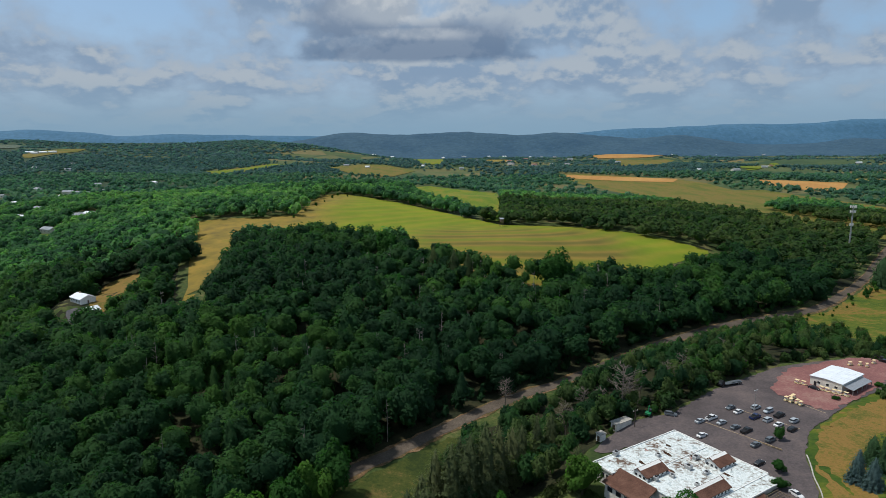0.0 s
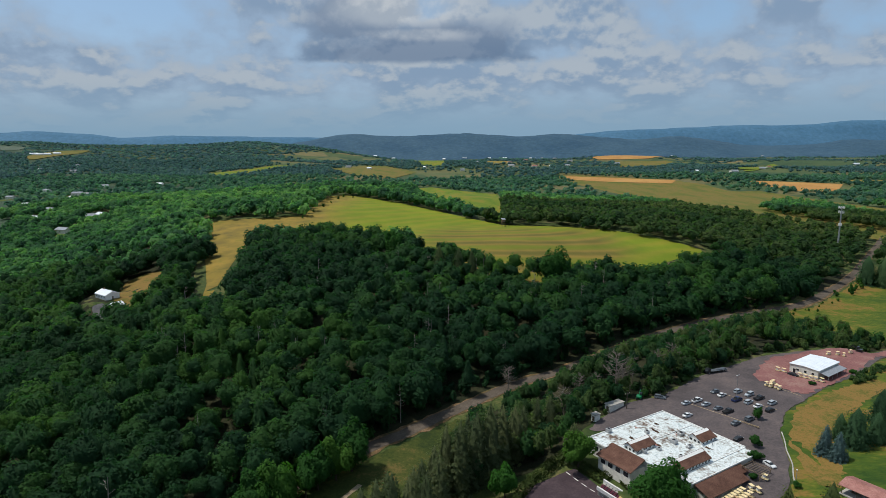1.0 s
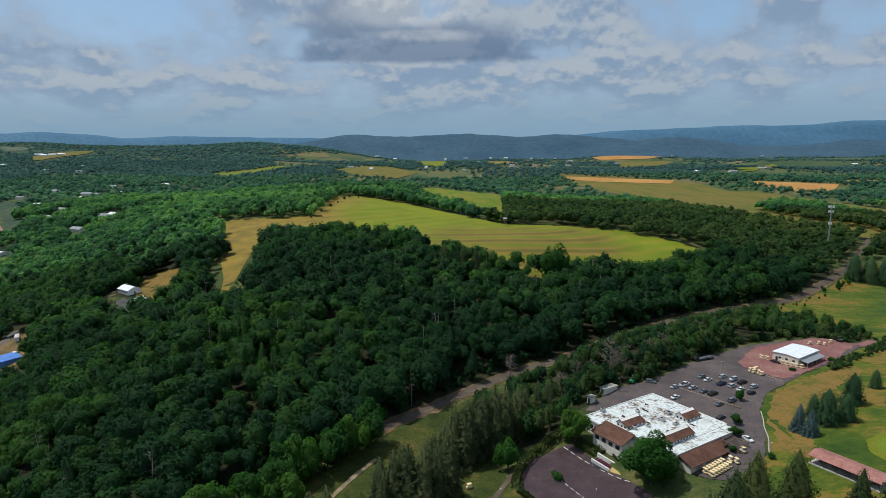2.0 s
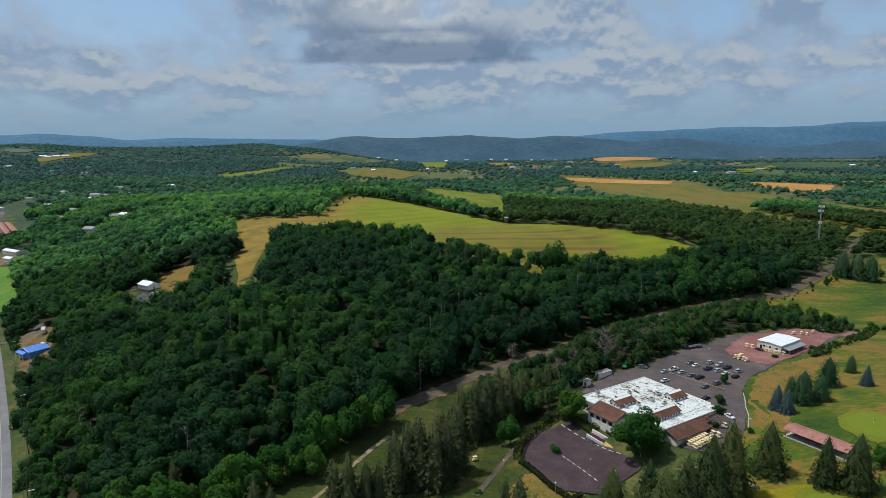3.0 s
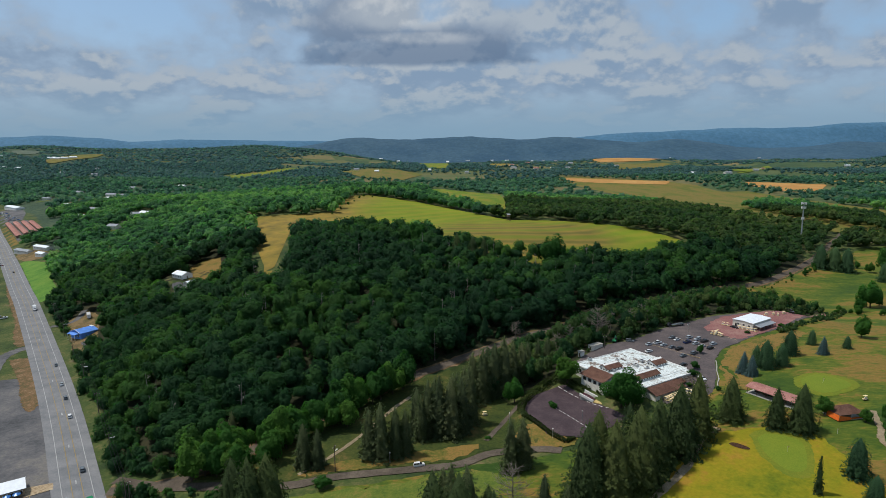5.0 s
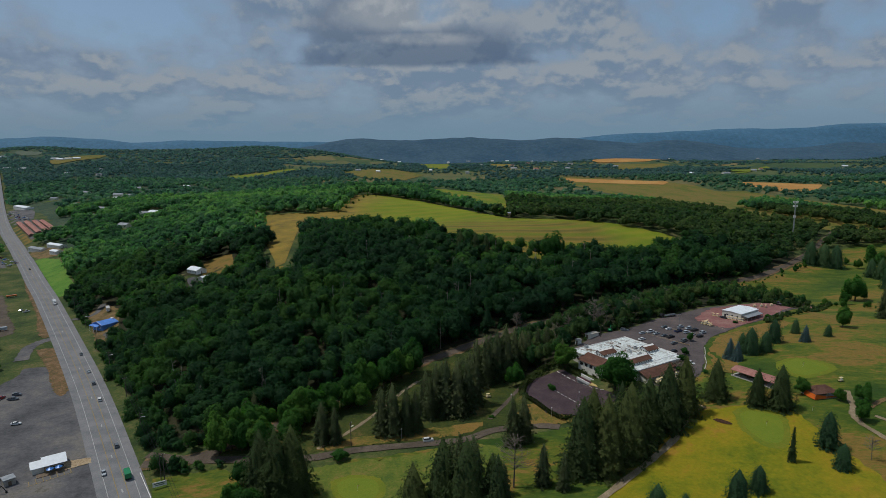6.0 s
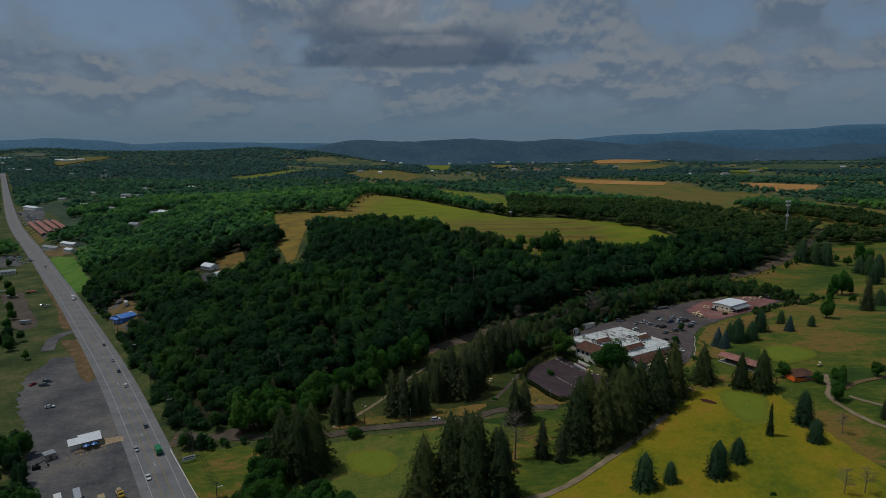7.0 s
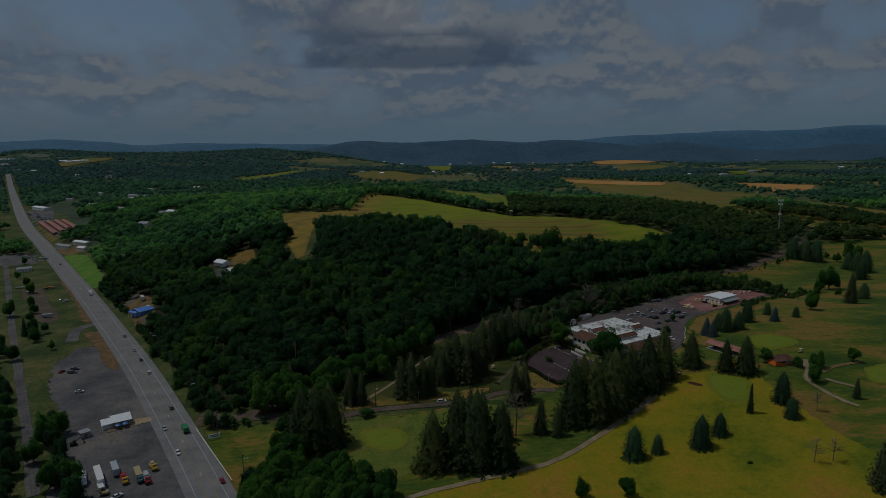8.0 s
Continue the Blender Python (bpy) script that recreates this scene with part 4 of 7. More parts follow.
def wooded(x, y):
    ok = np.ones(x.shape, bool)
    for a, b, r in HOMES_CLEAR:
        ok &= np.hypot(x - a, (y - b + r * 0.55) * 0.7) > r * np.where(b > 700, 1.5, 1.2)
    for a, b in HOMES:      # gardens and drives before the houses
        d = math.hypot(a, b + 80)
        for k in (-6, 8, 22, 36, 50):
            ok &= np.hypot(x - a + a / d * k, y - b + (b + 80) / d * k) > 12.5
    for outline in OPEN:
        ok &= ~inside(outline, x, y)
    ok |= inside(BAND_A, x, y) | inside(BAND_B, x, y)
    ok &= ~inside(SOUTH, x, y)
    ok &= (x > np.interp(y, [q[1] for q in ROAD], [q[0] for q in ROAD])) | (y > 620)
    ok &= near_line(hw, x, y) > np.where(y < 500, 14.0, 18.0)
    ok &= near_line(DRIVE[:4], x, y) > 4.6
    ok &= near_line(LANE, x, y) > np.where(x < -25, 3.4, 6.2)
    for outline in (FIELD_BACK, FIELD_BROWN, FIELD_THIN, FIELD_C, FIELD_D, BROWN_FAR, YELLOW_FAR, ORANGE_B, GREEN_FAR):
        ok &= ~inside(outline, x, y + 45) | (y < 620)
    for ahead_ in (80, 160):
        for outline in (UPLAND_A, UPLAND_B):
            ok &= ~inside(outline, x * (1 + ahead_ / np.maximum(y, 1)), y + ahead_)
    return ok


def scatter(seed, x0, x1, y0, y1, step, jitter=0.52):
    rng = np.random.RandomState(seed)
    x, y = np.meshgrid(np.arange(x0, x1, step), np.arange(y0, y1, step))
    x[1::2] += step / 2
    x, y = (q.ravel() + rng.uniform(-jitter, jitter, q.size) * step for q in (x, y))
    return x, y, rng


def seen(x, y):
    return np.abs(x + 10) < 0.78 * (y + 190) + 25


def tones(x, y, rng):
    """A tone for each tree: stands that vary from place to place, and chance."""
    s = 0.47 + 0.27 * np.sin(x / 37 + 1) * np.cos(y / 29) + 0.15 * np.sin(x / 90 + y / 70)
    return np.clip(s + rng.uniform(-0.38, 0.38, x.size), 0, 1)


KIND_NEAR = [broad_crown(10 + i, 800, 2, 0.078, 18 + i, 0.75 + 0.06 * i, 0.74 + 0.02 * i) for i in range(11)]
KIND_BACK = [broad_crown(25 + i, 240, 2, 0.12, 20, 0.8 + 0.05 * i, 0.8) for i in range(8)]
pine_v, pine_f, pine_n = needle_crown(5, 700, 0.30, 0.3, 0.035)
KIND_NEAR.append((pine_v * np.array([2.7, 2.7, 2.7]) - np.array([0, 0, 1.3]), pine_f, pine_n))
KIND_MID = [broad_crown(30 + i, 50, 1, 0.23, 10, 0.9) for i in range(8)]
KIND_FAR = [broad_crown(50 + i, 9, 1, 0.36, 7) for i in range(5)]

x, y, rng = scatter(1, -520, 460, -60, 500, 7.7)
side = (x - ROAD_A[0]) * ROAD_N[0] + (y - ROAD_A[1]) * ROAD_N[1]
ok = wooded(x, y) & seen(x, y) & (side > 0) & (y > 10) & (y < 455 + 45 * rng.uniform(0, 1, x.size)) & (rng.uniform(0, 1, x.size) > 0.05)
x, y = x[ok], y[ok]
rad = 4.0 + 5.6 * rng.uniform(0, 1, x.size) ** 1.2
top = rng.uniform(10.0, 16.5, x.size) + rad * 0.4 + 2.2 * np.sin(x / 23 + y / 41) * np.cos(y / 27 - x / 60)
edge = np.clip((near_line(hw, x, y) - 12) / 30, 0.45, 1.0)
rad, top = rad * np.sqrt(edge), top * edge
spots = np.column_stack([x, y, land(x, y) + top - rad * 1.05, rad, rng.uniform(0.8, 1.1, x.size), tones(x, y, rng)])
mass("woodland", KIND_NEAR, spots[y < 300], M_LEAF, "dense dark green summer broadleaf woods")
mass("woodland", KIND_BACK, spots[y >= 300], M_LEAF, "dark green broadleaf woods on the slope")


# bushes under the wood's edges
x, y, rng = scatter(9, -420, 300, 20, 420, 5.0)
side = (x - ROAD_A[0]) * ROAD_N[0] + (y - ROAD_A[1]) * ROAD_N[1]
ok = wooded(x, y) & seen(x, y) & (side > 0) & ((near_line(LANE, x, y) < 14) | (near_line(hw, x, y) < 26))
x, y = x[ok], y[ok]
rad = rng.uniform(1.8, 3.6, x.size)
spots = np.column_stack([x, y, land(x, y) + rad * 0.7, rad, rng.uniform(0.9, 1.5, x.size), tones(x, y, rng)])
mass("undergrowth", KIND_MID, spots, M_LEAF, "green bushes along the wood's edge", "bushes")

x, y, rng = scatter(2, -1000, 900, 440, 1000, 8.6)
ok = wooded(x, y) & seen(x, y) & (y > 455 + 45 * rng.uniform(0, 1, x.size))
x, y = x[ok], y[ok]
rad = 4.2 + 5.2 * rng.uniform(0, 1, x.size) ** 1.6
top = rng.uniform(9, 13, x.size) + rad * 0.6
spots = np.column_stack([x, y, land(x, y) + top - rad * 1.05, rad, rng.uniform(0.8, 1.15, x.size), tones(x, y, rng)])
# all but this darker stand get the leaf colour brightened for sun
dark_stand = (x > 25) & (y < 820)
mass("woodland", KIND_MID, spots[~dark_stand], M_LEAF_SUNLIT, "green broadleaf woods beyond the hay field")
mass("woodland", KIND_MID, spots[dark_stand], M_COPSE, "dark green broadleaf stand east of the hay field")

x, y, rng = scatter(3, -2300, 2300, 1000, 2700, 16.5)
ok = wooded(x, y) & seen(x, y) & (np.sin(x / 170 + 2) * np.cos(y / 210) + rng.uniform(-1, 1, x.size) * 0.6 > np.where(x > -250 + (y - 1000) * -0.3, -0.12, -0.75))
x, y = x[ok], y[ok]
rad = rng.uniform(6.0, 10.5, x.size)
spots = np.column_stack([x, y, land(x, y) + rng.uniform(3, 8, x.size), rad, rng.uniform(0.7, 1.1, x.size), tones(x, y, rng)])
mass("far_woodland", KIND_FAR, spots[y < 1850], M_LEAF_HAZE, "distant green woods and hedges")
mass("far_woodland", KIND_FAR, spots[y >= 1850], M_LEAF_HAZE_BLUE, "remote woods and hedges tinted blue for haze")
x, y, rng = scatter(4, -3600, 3600, 2700, 4600, 31.0)
ok = wooded(x, y) & seen(x, y) & (np.sin(x / 230 + 1) * np.cos(y / 170) + rng.uniform(-1, 1, x.size) * 0.5 > np.where(x > -700, 0.1, -0.4))
x, y = x[ok], y[ok]
rad = rng.uniform(14, 24, x.size)
spots = np.column_stack([x, y, land(x, y), rad, rng.uniform(0.4, 0.7, x.size), tones(x, y, rng)])
mass("far_woodland", KIND_FAR, spots, M_LEAF_HAZE_BLUE, "distant woods on the plain")


# single trees
def part(name, data, mat, parent, label="", m=None):
    """One mesh under a thing, from a bmesh or a finished mesh."""
    if isinstance(data, bmesh.types.BMesh):
        me = bpy.data.meshes.new(name)
        data.to_mesh(me)
        data.free()
        me.materials.append(mat)
    else:
        me = data
    ob = new(name, me)
    ob.parent = parent
    if m is not None:
        ob.matrix_basis = m
    if label:
        ob["label"] = label
    return ob


def empty(name, x, y, z, turn=0.0):
    ob = new(name)
    ob.empty_display_size = 0.5
    ob.matrix_world = pose(x, y, z, 0, 0, turn)
    return ob


def stem(h, r, lean, seed, limbs, reach=1.0):
    """A tapered trunk with limbs."""
    rng = random.Random(seed)
    bm = bmesh.new()

    def limb(a, b, r0, r1, n=6):
        a, b = Vector(a), Vector(b)
        q = (b - a).to_track_quat("Z", "Y").to_matrix()
        rings = []
        for p, r_ in ((a, r0), (b, r1)):
            rings.append([bm.verts.new(p + q @ Vector((r_ * math.cos(6.283 * k / n), r_ * math.sin(6.283 * k / n), 0))) for k in range(n)])
        for k in range(n):
            bm.faces.new((rings[0][k], rings[0][(k + 1) % n], rings[1][(k + 1) % n], rings[1][k]))
        bm.faces.new(rings[1])
    limb((0, 0, -0.5), (lean, 0, h * 0.55), r, r * 0.6)
    limb((lean, 0, h * 0.55), (lean * 1.4, lean * 0.3, h), r * 0.6, r * 0.12)
    for k in range(limbs):
        z = h * rng.uniform(0.35, 0.92)
        a = rng.uniform(0, 6.28)
        ln = (h - z * 0.7) * rng.uniform(0.25, 0.5) * reach
        limb((lean * z / h, 0, z), (lean * z / h + ln * math.cos(a), ln * math.sin(a), z + ln * 0.45), r * 0.3, r * 0.1, 4)
        if limbs > 20:
            for j in range(4):
                f = rng.uniform(0.35, 1.0)
                b_ = a + rng.uniform(-1.1, 1.1)
                at = (lean * z / h + ln * f * math.cos(a), ln * f * math.sin(a), z + ln * f * 0.45)
                s_ = ln * rng.uniform(0.25, 0.5)
                limb(at, (at[0] + s_ * math.cos(b_), at[1] + s_ * math.sin(b_), at[2] + s_ * rng.uniform(0.1, 1.0)), r * 0.16, r * 0.08, 3)
    return bm


def broad_tree(seed, h, r, mat, label, leafy=1500, size=0.07):
    t = empty("broadleaf_tree", 0, 0, -900)
    part("trunk", stem(h * 0.75, 0.02 * h + 0.06, 0.3, seed, 5), M_BARK, t)
    v, f, nn = broad_crown(seed, leafy, 2, size, 19, 1.0, 0.86)
    part("crown", tri_mesh("crown", v * np.array([r, r, (h * 0.57)]) + np.array([0, 0, h * 0.43]), f, mat, None, nn), mat, t)
    return tagged(t, label, "tree", "trees of the golf club")


def needle_tree(seed, h, slim, mat, label, n=1100, ragged=0.22, size=0.05, full=0.72):
    t = empty("conifer_tree", 0, 0, -900)
    part("trunk", stem(h * 0.93, 0.012 * h + 0.05, 0.1, seed, 0), M_BARK, t)
    v, f, nn = needle_crown(seed, n, slim, ragged, size, full)
    part("crown", tri_mesh("crown", v * h, f, mat, None, nn), mat, t)
    return tagged(t, label, "tree", "conifers of the golf club")


def bare_tree(seed, h):
    t = empty("bare_tree", 0, 0, -900)
    part("trunk", stem(h, 0.012 * h + 0.05, 0.3, seed, 46), M_BARE, t)
    return tagged(t, "grey leafless tree with thin bare limbs", "tree")


def plant(master, x, y, size, seed):
    rng = random.Random(seed)
    m = pose(x, y, float(land(x, y)) - 0.1, 0, 0, rng.uniform(0, 360)) @ Matrix.Diagonal((size * rng.uniform(0.92, 1.08), size * rng.uniform(0.92, 1.08), size, 1))
    return copy_thing(master, m)


SPRUCES = [(-1, 77, 18), (-89, 87, 28.8), (-76, 84, 31.4), (-81, 80, 32.9), (-29, 59, 27.0), (-19, 62, 34.0), (-11, 58, 34.6), (-1, 55, 29.8), (34, 88, 32.2), (43, 87, 32.7), (54, 96, 32.4), (64, 105, 29.8), (75, 114, 30.1), (86, 124, 28.3), (43, 110, 25.4), (55, 112, 25.5), (104, 134, 20.3), (118, 125, 18.1), (126, 121, 20.9), (51, 54, 14.7), (61, 56, 8.9), (79, 58, 14.9), (90, 66, 10.6), (128, 90, 15.4), (125, 76, 10.2)]
SLIM = [(110, 82, 14.8), (138, 80, 10.1), (115, 42, 10.4), (122, 42, 10.4), (7, 81, 21.0)]
EAST = [(185.7, 217.9, 9.4), (198.9, 208.3, 7.8), (291.7, 283.1, 13.8), (371.8, 428.2, 18.6), (374.3, 418.3, 21.0), (375.7, 408.1, 23.3), (350.4, 375.3, 20.5), (345.2, 478.7, 25.4), (355.4, 474.0, 24.7), (363.9, 468.0, 25.0), (164.6, 201.2, 14.5), (151.9, 185.2, 12.3), (143.0, 183.1, 15.5), (141.1, 188.8, 10.8)]
BLUE_SPRUCE = [(130.6, 180.0, 11.2), (132.3, 175.2, 10.7), (180.7, 199.2, 10.0)]
CENTRE = [(-47, 129, 24), (-42, 129, 26), (-36, 130, 23.5), (-32, 131, 22), (-28, 150, 22.4), (-23, 148, 26.9), (-18, 146, 30.0), (-13, 146, 28.5), (-8, 149, 27.2), (-4, 156, 29), (-20, 153, 26), (-12, 154, 27), (-26, 143, 22), (-73, 124, 20), (-67, 123, 18)]

THICKET_S = [(-105, 61), (-89, 71), (-67, 55), (-52, 45), (-41, 33), (-43, 21), (-98, 28)]
SOUTH_BROAD = [(25, 29, 7), (41, 28, 8), (-98, 80, 12), (-92, 66, 12), (-100, 95, 10), (45, 183, 14), (18, 172, 13), (120, 206, 5)]
PINES = [(-2, 181, 26), (3, 179, 29), (9, 184, 29), (14, 186, 32), (19, 192, 27), (24, 197, 23), (28, 203, 20), (34, 207, 20), (40, 213, 17), (44, 186, 16), (6, 190, 25), (-6, 174, 22), (-10, 166, 22), (-108, 142, 16.0), (-110, 136, 15.7), (-19, 84, 20.6), (-13, 79, 26), (-8, 77, 26), (3, 77, 14), (10, 113, 24), (15, 116, 22), (18, 81, 18), (25, 77, 15.5), (-16, 90, 18)]
EAST_BROAD = [(222.0, 231.9, 11.6), (281.7, 322.7, 10.1), (297.8, 335.6, 21.0), (394.3, 458.5, 23.0), (384.0, 483.0, 6.6), (141.4, 132.1, 8.3), (154.1, 125.4, 6.5), (164.1, 125.0, 8.4), (152.3, 107.8, 8.5), (186.2, 131.4, 7.7), (384.5, 465.3, 10.5), (307.9, 340.8, 7.1)]
EAST_PINES = [(268.6, 262.6, 25.1), (161.8, 90.6, 10.5)]
WEST = [(-211, 93, 14), (-211, 104, 12), (-205, 76, 12), (-182, 54, 13), (-177, 58, 11), (-242, 110, 13), (-307, 209, 12), (-385, 318, 14), (-320, 250, 9), (-296, 232, 7)]
THICKET = [(-118, 124), (-85, 148), (-50, 186), (-45, 176), (-60, 152), (-85, 125), (-105, 112)]
BROAD = [broad_tree(70 + i, 10.0, 4.2, M_LEAF1, "leafy green broadleaf tree on the golf course grass") for i in range(4)]
NEEDLE = [needle_tree(80 + i, 10.0, (0.27, 0.33, 0.30, 0.35)[i], M_NEEDLE, "dark green spruce with drooping boughs on the grass", 4800, 0.42, 0.018, 0.62) for i in range(4)]
PINE = [needle_tree(85 + i, 10.0, (0.2, 0.17, 0.23)[i], M_PINE, "soft grey-green pine with ragged crown beside the drive", 2800, 0.6, 0.022, 0.5) for i in range(3)]
BUSHY = [needle_tree(105 + i, 10.0, (0.32, 0.36, 0.34)[i], M_BUSHY, "bushy dark green young conifer on the fairway", 3000, 0.34, 0.024, 0.3) for i in range(3)]
BLUE = [needle_tree(90 + i, 10.0, 0.33, M_BLUE_NEEDLE, "pale blue-green spruce on dry grass", 2600, 0.14, 0.028) for i in range(2)]
THIN = [needle_tree(95, 10.0, 0.12, M_NEEDLE, "slim ragged conifer on the fairway", 700, 0.6, 0.03)]
BARE = [bare_tree(97, 10.0), bare_tree(98, 10.0)]
SNAG = empty("bare_tree", 0, 0, -900)
part("trunk", stem(10.0, 0.13, 0.5, 99, 12, 0.45), M_SNAG, SNAG)
tagged(SNAG, "pale bare snag standing among green woods", "tree")
n = 0
for x, y, h in SPRUCES:
    n += 1
    plant(NEEDLE[n % 4] if h > 16 else BUSHY[n % 3], x, y, h / 10, n)
for x, y, h in EAST:
    n += 1
    plant(BUSHY[n % 3], x, y, h / 10, n)
for x, y, h in CENTRE:
    n += 1
    plant(PINE[n % 3], x, y, h / 10, n)
for x, y, h in BLUE_SPRUCE:
    n += 1
    plant(BLUE[n % 2], x, y, h / 9.6, n)
for k, (x, y, h) in enumerate(SLIM):
    plant((THIN[0], BARE[0], BARE[1], BARE[0], BARE[1])[k], x, y, h / 10, 300 + k)
MAPLE = broad_tree(61, 19.0, 11.0, M_LEAF1, "large round dense maple beside the clubhouse", 4200, 0.042)
plant(MAPLE, 64, 154, 1.0, 5)
for k, (x, y, h) in enumerate(SOUTH_BROAD):
    plant(BROAD[k % 4], x, y, h / 10, 400 + k)
for k, (x, y, h) in enumerate(PINES):
    plant(PINE[k % 3], x, y, h / 10, 430 + k)
for k, (x, y, h) in enumerate(EAST_BROAD):
    plant(BROAD[k % 4], x, y, h / 10, 450 + k)
for k, (x, y, h) in enumerate(EAST_PINES + [(130, 26, 19), (127, 22, 15)]):
    plant(PINE[k % 3], x, y, h / 10, 470 + k)
for k, (x, y, h) in enumerate(WEST):
    plant(BROAD[k % 4], x, y, h / 10, 480 + k)
for k in range(46):
    r_ = random.Random(900 + k)
    f = k / 46 * (len(RAIL) - 1)
    (ax, ay), (bx_, by_) = RAIL[int(f)], RAIL[int(f) + 1]
    f -= int(f)
    s_ = r_.choice((-1, -1, 1)) * r_.uniform(9, 20) if ay > 150 else -r_.uniform(9, 24)
    if ay < 380 or k % 2:
        continue
    plant(BROAD[k % 4], ax + (bx_ - ax) * f + 0.8 * s_, ay + (by_ - ay) * f + 0.6 * s_, r_.uniform(0.5, 1.1), 500 + k)
x, y, rng = scatter(11, -390, -150, 0, 300, 6.4)
near = near_line(RAIL + [(-150, 0)], x, y)
rail_x = np.interp(y, [q[1] for q in (RAIL + [(-150, 0)])[::-1]], [q[0] for q in (RAIL + [(-150, 0)])[::-1]])
ok = (near > 6.5) & (((x > rail_x) & (y < 112) & (near < 15)) | ((x < rail_x) & (y < 175) & (near < 22)) | ((x < rail_x) & (y < 235) & (near < 16) & (rng.uniform(0, 1, x.size) > 0.5)) | (np.hypot(x + 330, y - 264) < 9))
x, y = x[ok], y[ok]
rad = rng.uniform(2.8, 4.8, x.size)
spots = np.column_stack([x, y, land(x, y) + rng.uniform(4.0, 6.5, x.size), rad, rng.uniform(1.1, 1.6, x.size), tones(x, y, rng)])
mass("tree_row", KIND_NEAR, spots, M_LEAF, "dense green trees along the rail bed", "trees")
shade = rounded([(-116, 118), (-104, 126), (-80, 146), (-58, 168), (-36, 192)], 4)
for k, (px_, py_) in enumerate(shade):
    r_ = random.Random(1300 + k)
    plant(BROAD[k % 4], px_ + r_.uniform(-2, 2), py_ + r_.uniform(-2, 2), r_.uniform(1.35, 1.85), 1300 + k)
x, y, rng = scatter(15, -130, -20, 0, 90, 5.6)
for k, (px_, py_) in enumerate(zip(x, y)):
    if inside(THICKET_S, px_, py_):
        tagged(plant(BROAD[k % 4], px_, py_, rng.uniform(0.85, 1.5), 1600 + k), "bright green broadleaf tree in a dense roadside thicket", "tree")
x, y, rng = scatter(8, -120, -40, 100, 195, 8.0)
for k, (px_, py_) in enumerate(zip(x, y)):
    if inside(THICKET, px_, py_) and near_line(LANE, px_, py_) > 6:
        plant(BROAD[k % 4], px_, py_, rng.uniform(1.0, 1.6), 560 + k)
r_ = random.Random(77)
snags = 0
while snags < 60:
    px_, py_ = r_.uniform(-160, 150), r_.uniform(150, 400)
    if wooded(np.array([px_]), np.array([py_]))[0]:
        snags += 1
        plant(SNAG, px_, py_, r_.uniform(1.6, 2.15), snags)
plant(BARE[0], 71, 232, 2.2, 1)
plant(BARE[1], 27, 254, 1.4, 2)
plant(BARE[1], 76, 238, 1.3, 3)
for k, (px_, py_) in enumerate(((64, 236), (82, 244), (95, 250), (104, 256), (58, 240), (112, 268), (48, 226), (132, 280))):
    tagged(plant(BARE[k % 2], px_, py_, 1.25 + 0.07 * (k % 4), 30 + k), "brownish half-bare tree at the car park's edge", "tree")
x, y, rng = scatter(7, 0, 380, 170, 480, 7.2)
ok = inside(COPSE, x, y)
x, y = x[ok], y[ok]
rad = rng.uniform(2.8, 5.6, x.size)
top = np.where(x < 170, rng.uniform(9.0, 14.5, x.size), rng.uniform(6, 12, x.size))
top = np.minimum(top, 3.5 + 0.36 * near_line(LANE, x, y))
rad = np.minimum(np.where(x < 170, rad * 0.95, rad * 0.9), top * 0.5)
spots = np.column_stack([x, y, land(x, y) + top - rad * 1.3, rad, rng.uniform(1.0, 1.45, x.size), tones(x, y, rng)])
mass("copse", KIND_BACK, spots[::2], M_LEAF, "dark green copse between lane and car park")
mass("copse", KIND_BACK, spots[1::2], M_COPSE, "green mixed copse between lane and car park")
x, y, rng = scatter(12, 40, 290, 190, 360, 4.4)
near = near_line(LOT_UP[:7], x, y)
ok = (near < 11) & ~inside(LOT_UP, x, y) & (near > 1.5) & ~inside(GOLF, x, y)
x, y = x[ok], y[ok]
rad = rng.uniform(1.4, 3.0, x.size)
spots = np.column_stack([x, y, land(x, y) + rad * 0.6, rad, rng.uniform(0.9, 1.5, x.size), tones(x, y, rng)])
mass("undergrowth", KIND_MID, spots, M_COPSE, "green bushes along the car park's edge", "bushes")
scrub = rounded([(226, 389), (262, 407), (309, 450), (346, 488), (398, 548)], 9) + rounded([(258, 322), (274, 318), (292, 308)], 7)
for k, (px_, py_) in enumerate(scrub):
    r_ = random.Random(1500 + k)
    if r_.random() < 0.75:
        tagged(plant(BROAD[k % 4], px_ + r_.uniform(-6, 6), py_ + r_.uniform(-7, 1), 0.15 + 0.5 * r_.random() ** 2, 1500 + k), "low green bush in rough grass", "bush")
for k, (x, y, h) in enumerate([(-6.1, 383.1, 27.2), (7.0, 387.1, 24.2), (15.6, 386.0, 23.3)]):
    tagged(plant(NEEDLE[k], x, y, h / 10, 1700 + k), "dark spruce standing above broadleaf woods", "tree")
for k, (x, y, h) in enumerate([(70.3, 390.2, 24.9), (33.2, 386.6, 17.4), (-40.1, 429.1, 23.6), (89.4, 404.3, 14.3)]):
    tagged(plant(BROAD[k], x, y, h / 10, 1710 + k), "large round broadleaf tree at the hay field's edge", "tree")
for k, (x, y) in enumerate([(-146, 600), (-142, 634), (-139, 673), (-137, 711), (-137, 760), (-134, 786), (-121, 779)]):
    tagged(plant(BROAD[k % 4], x, y, 0.30 + 0.08 * (k % 3), 1720 + k), "small dark bush on the hay field's crest", "bush")
x, y, rng = scatter(14, -170, 90, 570, 850, 5.2)
near = near_line([(-140, 822), (-57, 750), (0, 680), (46, 620), (60, 596)], x, y)
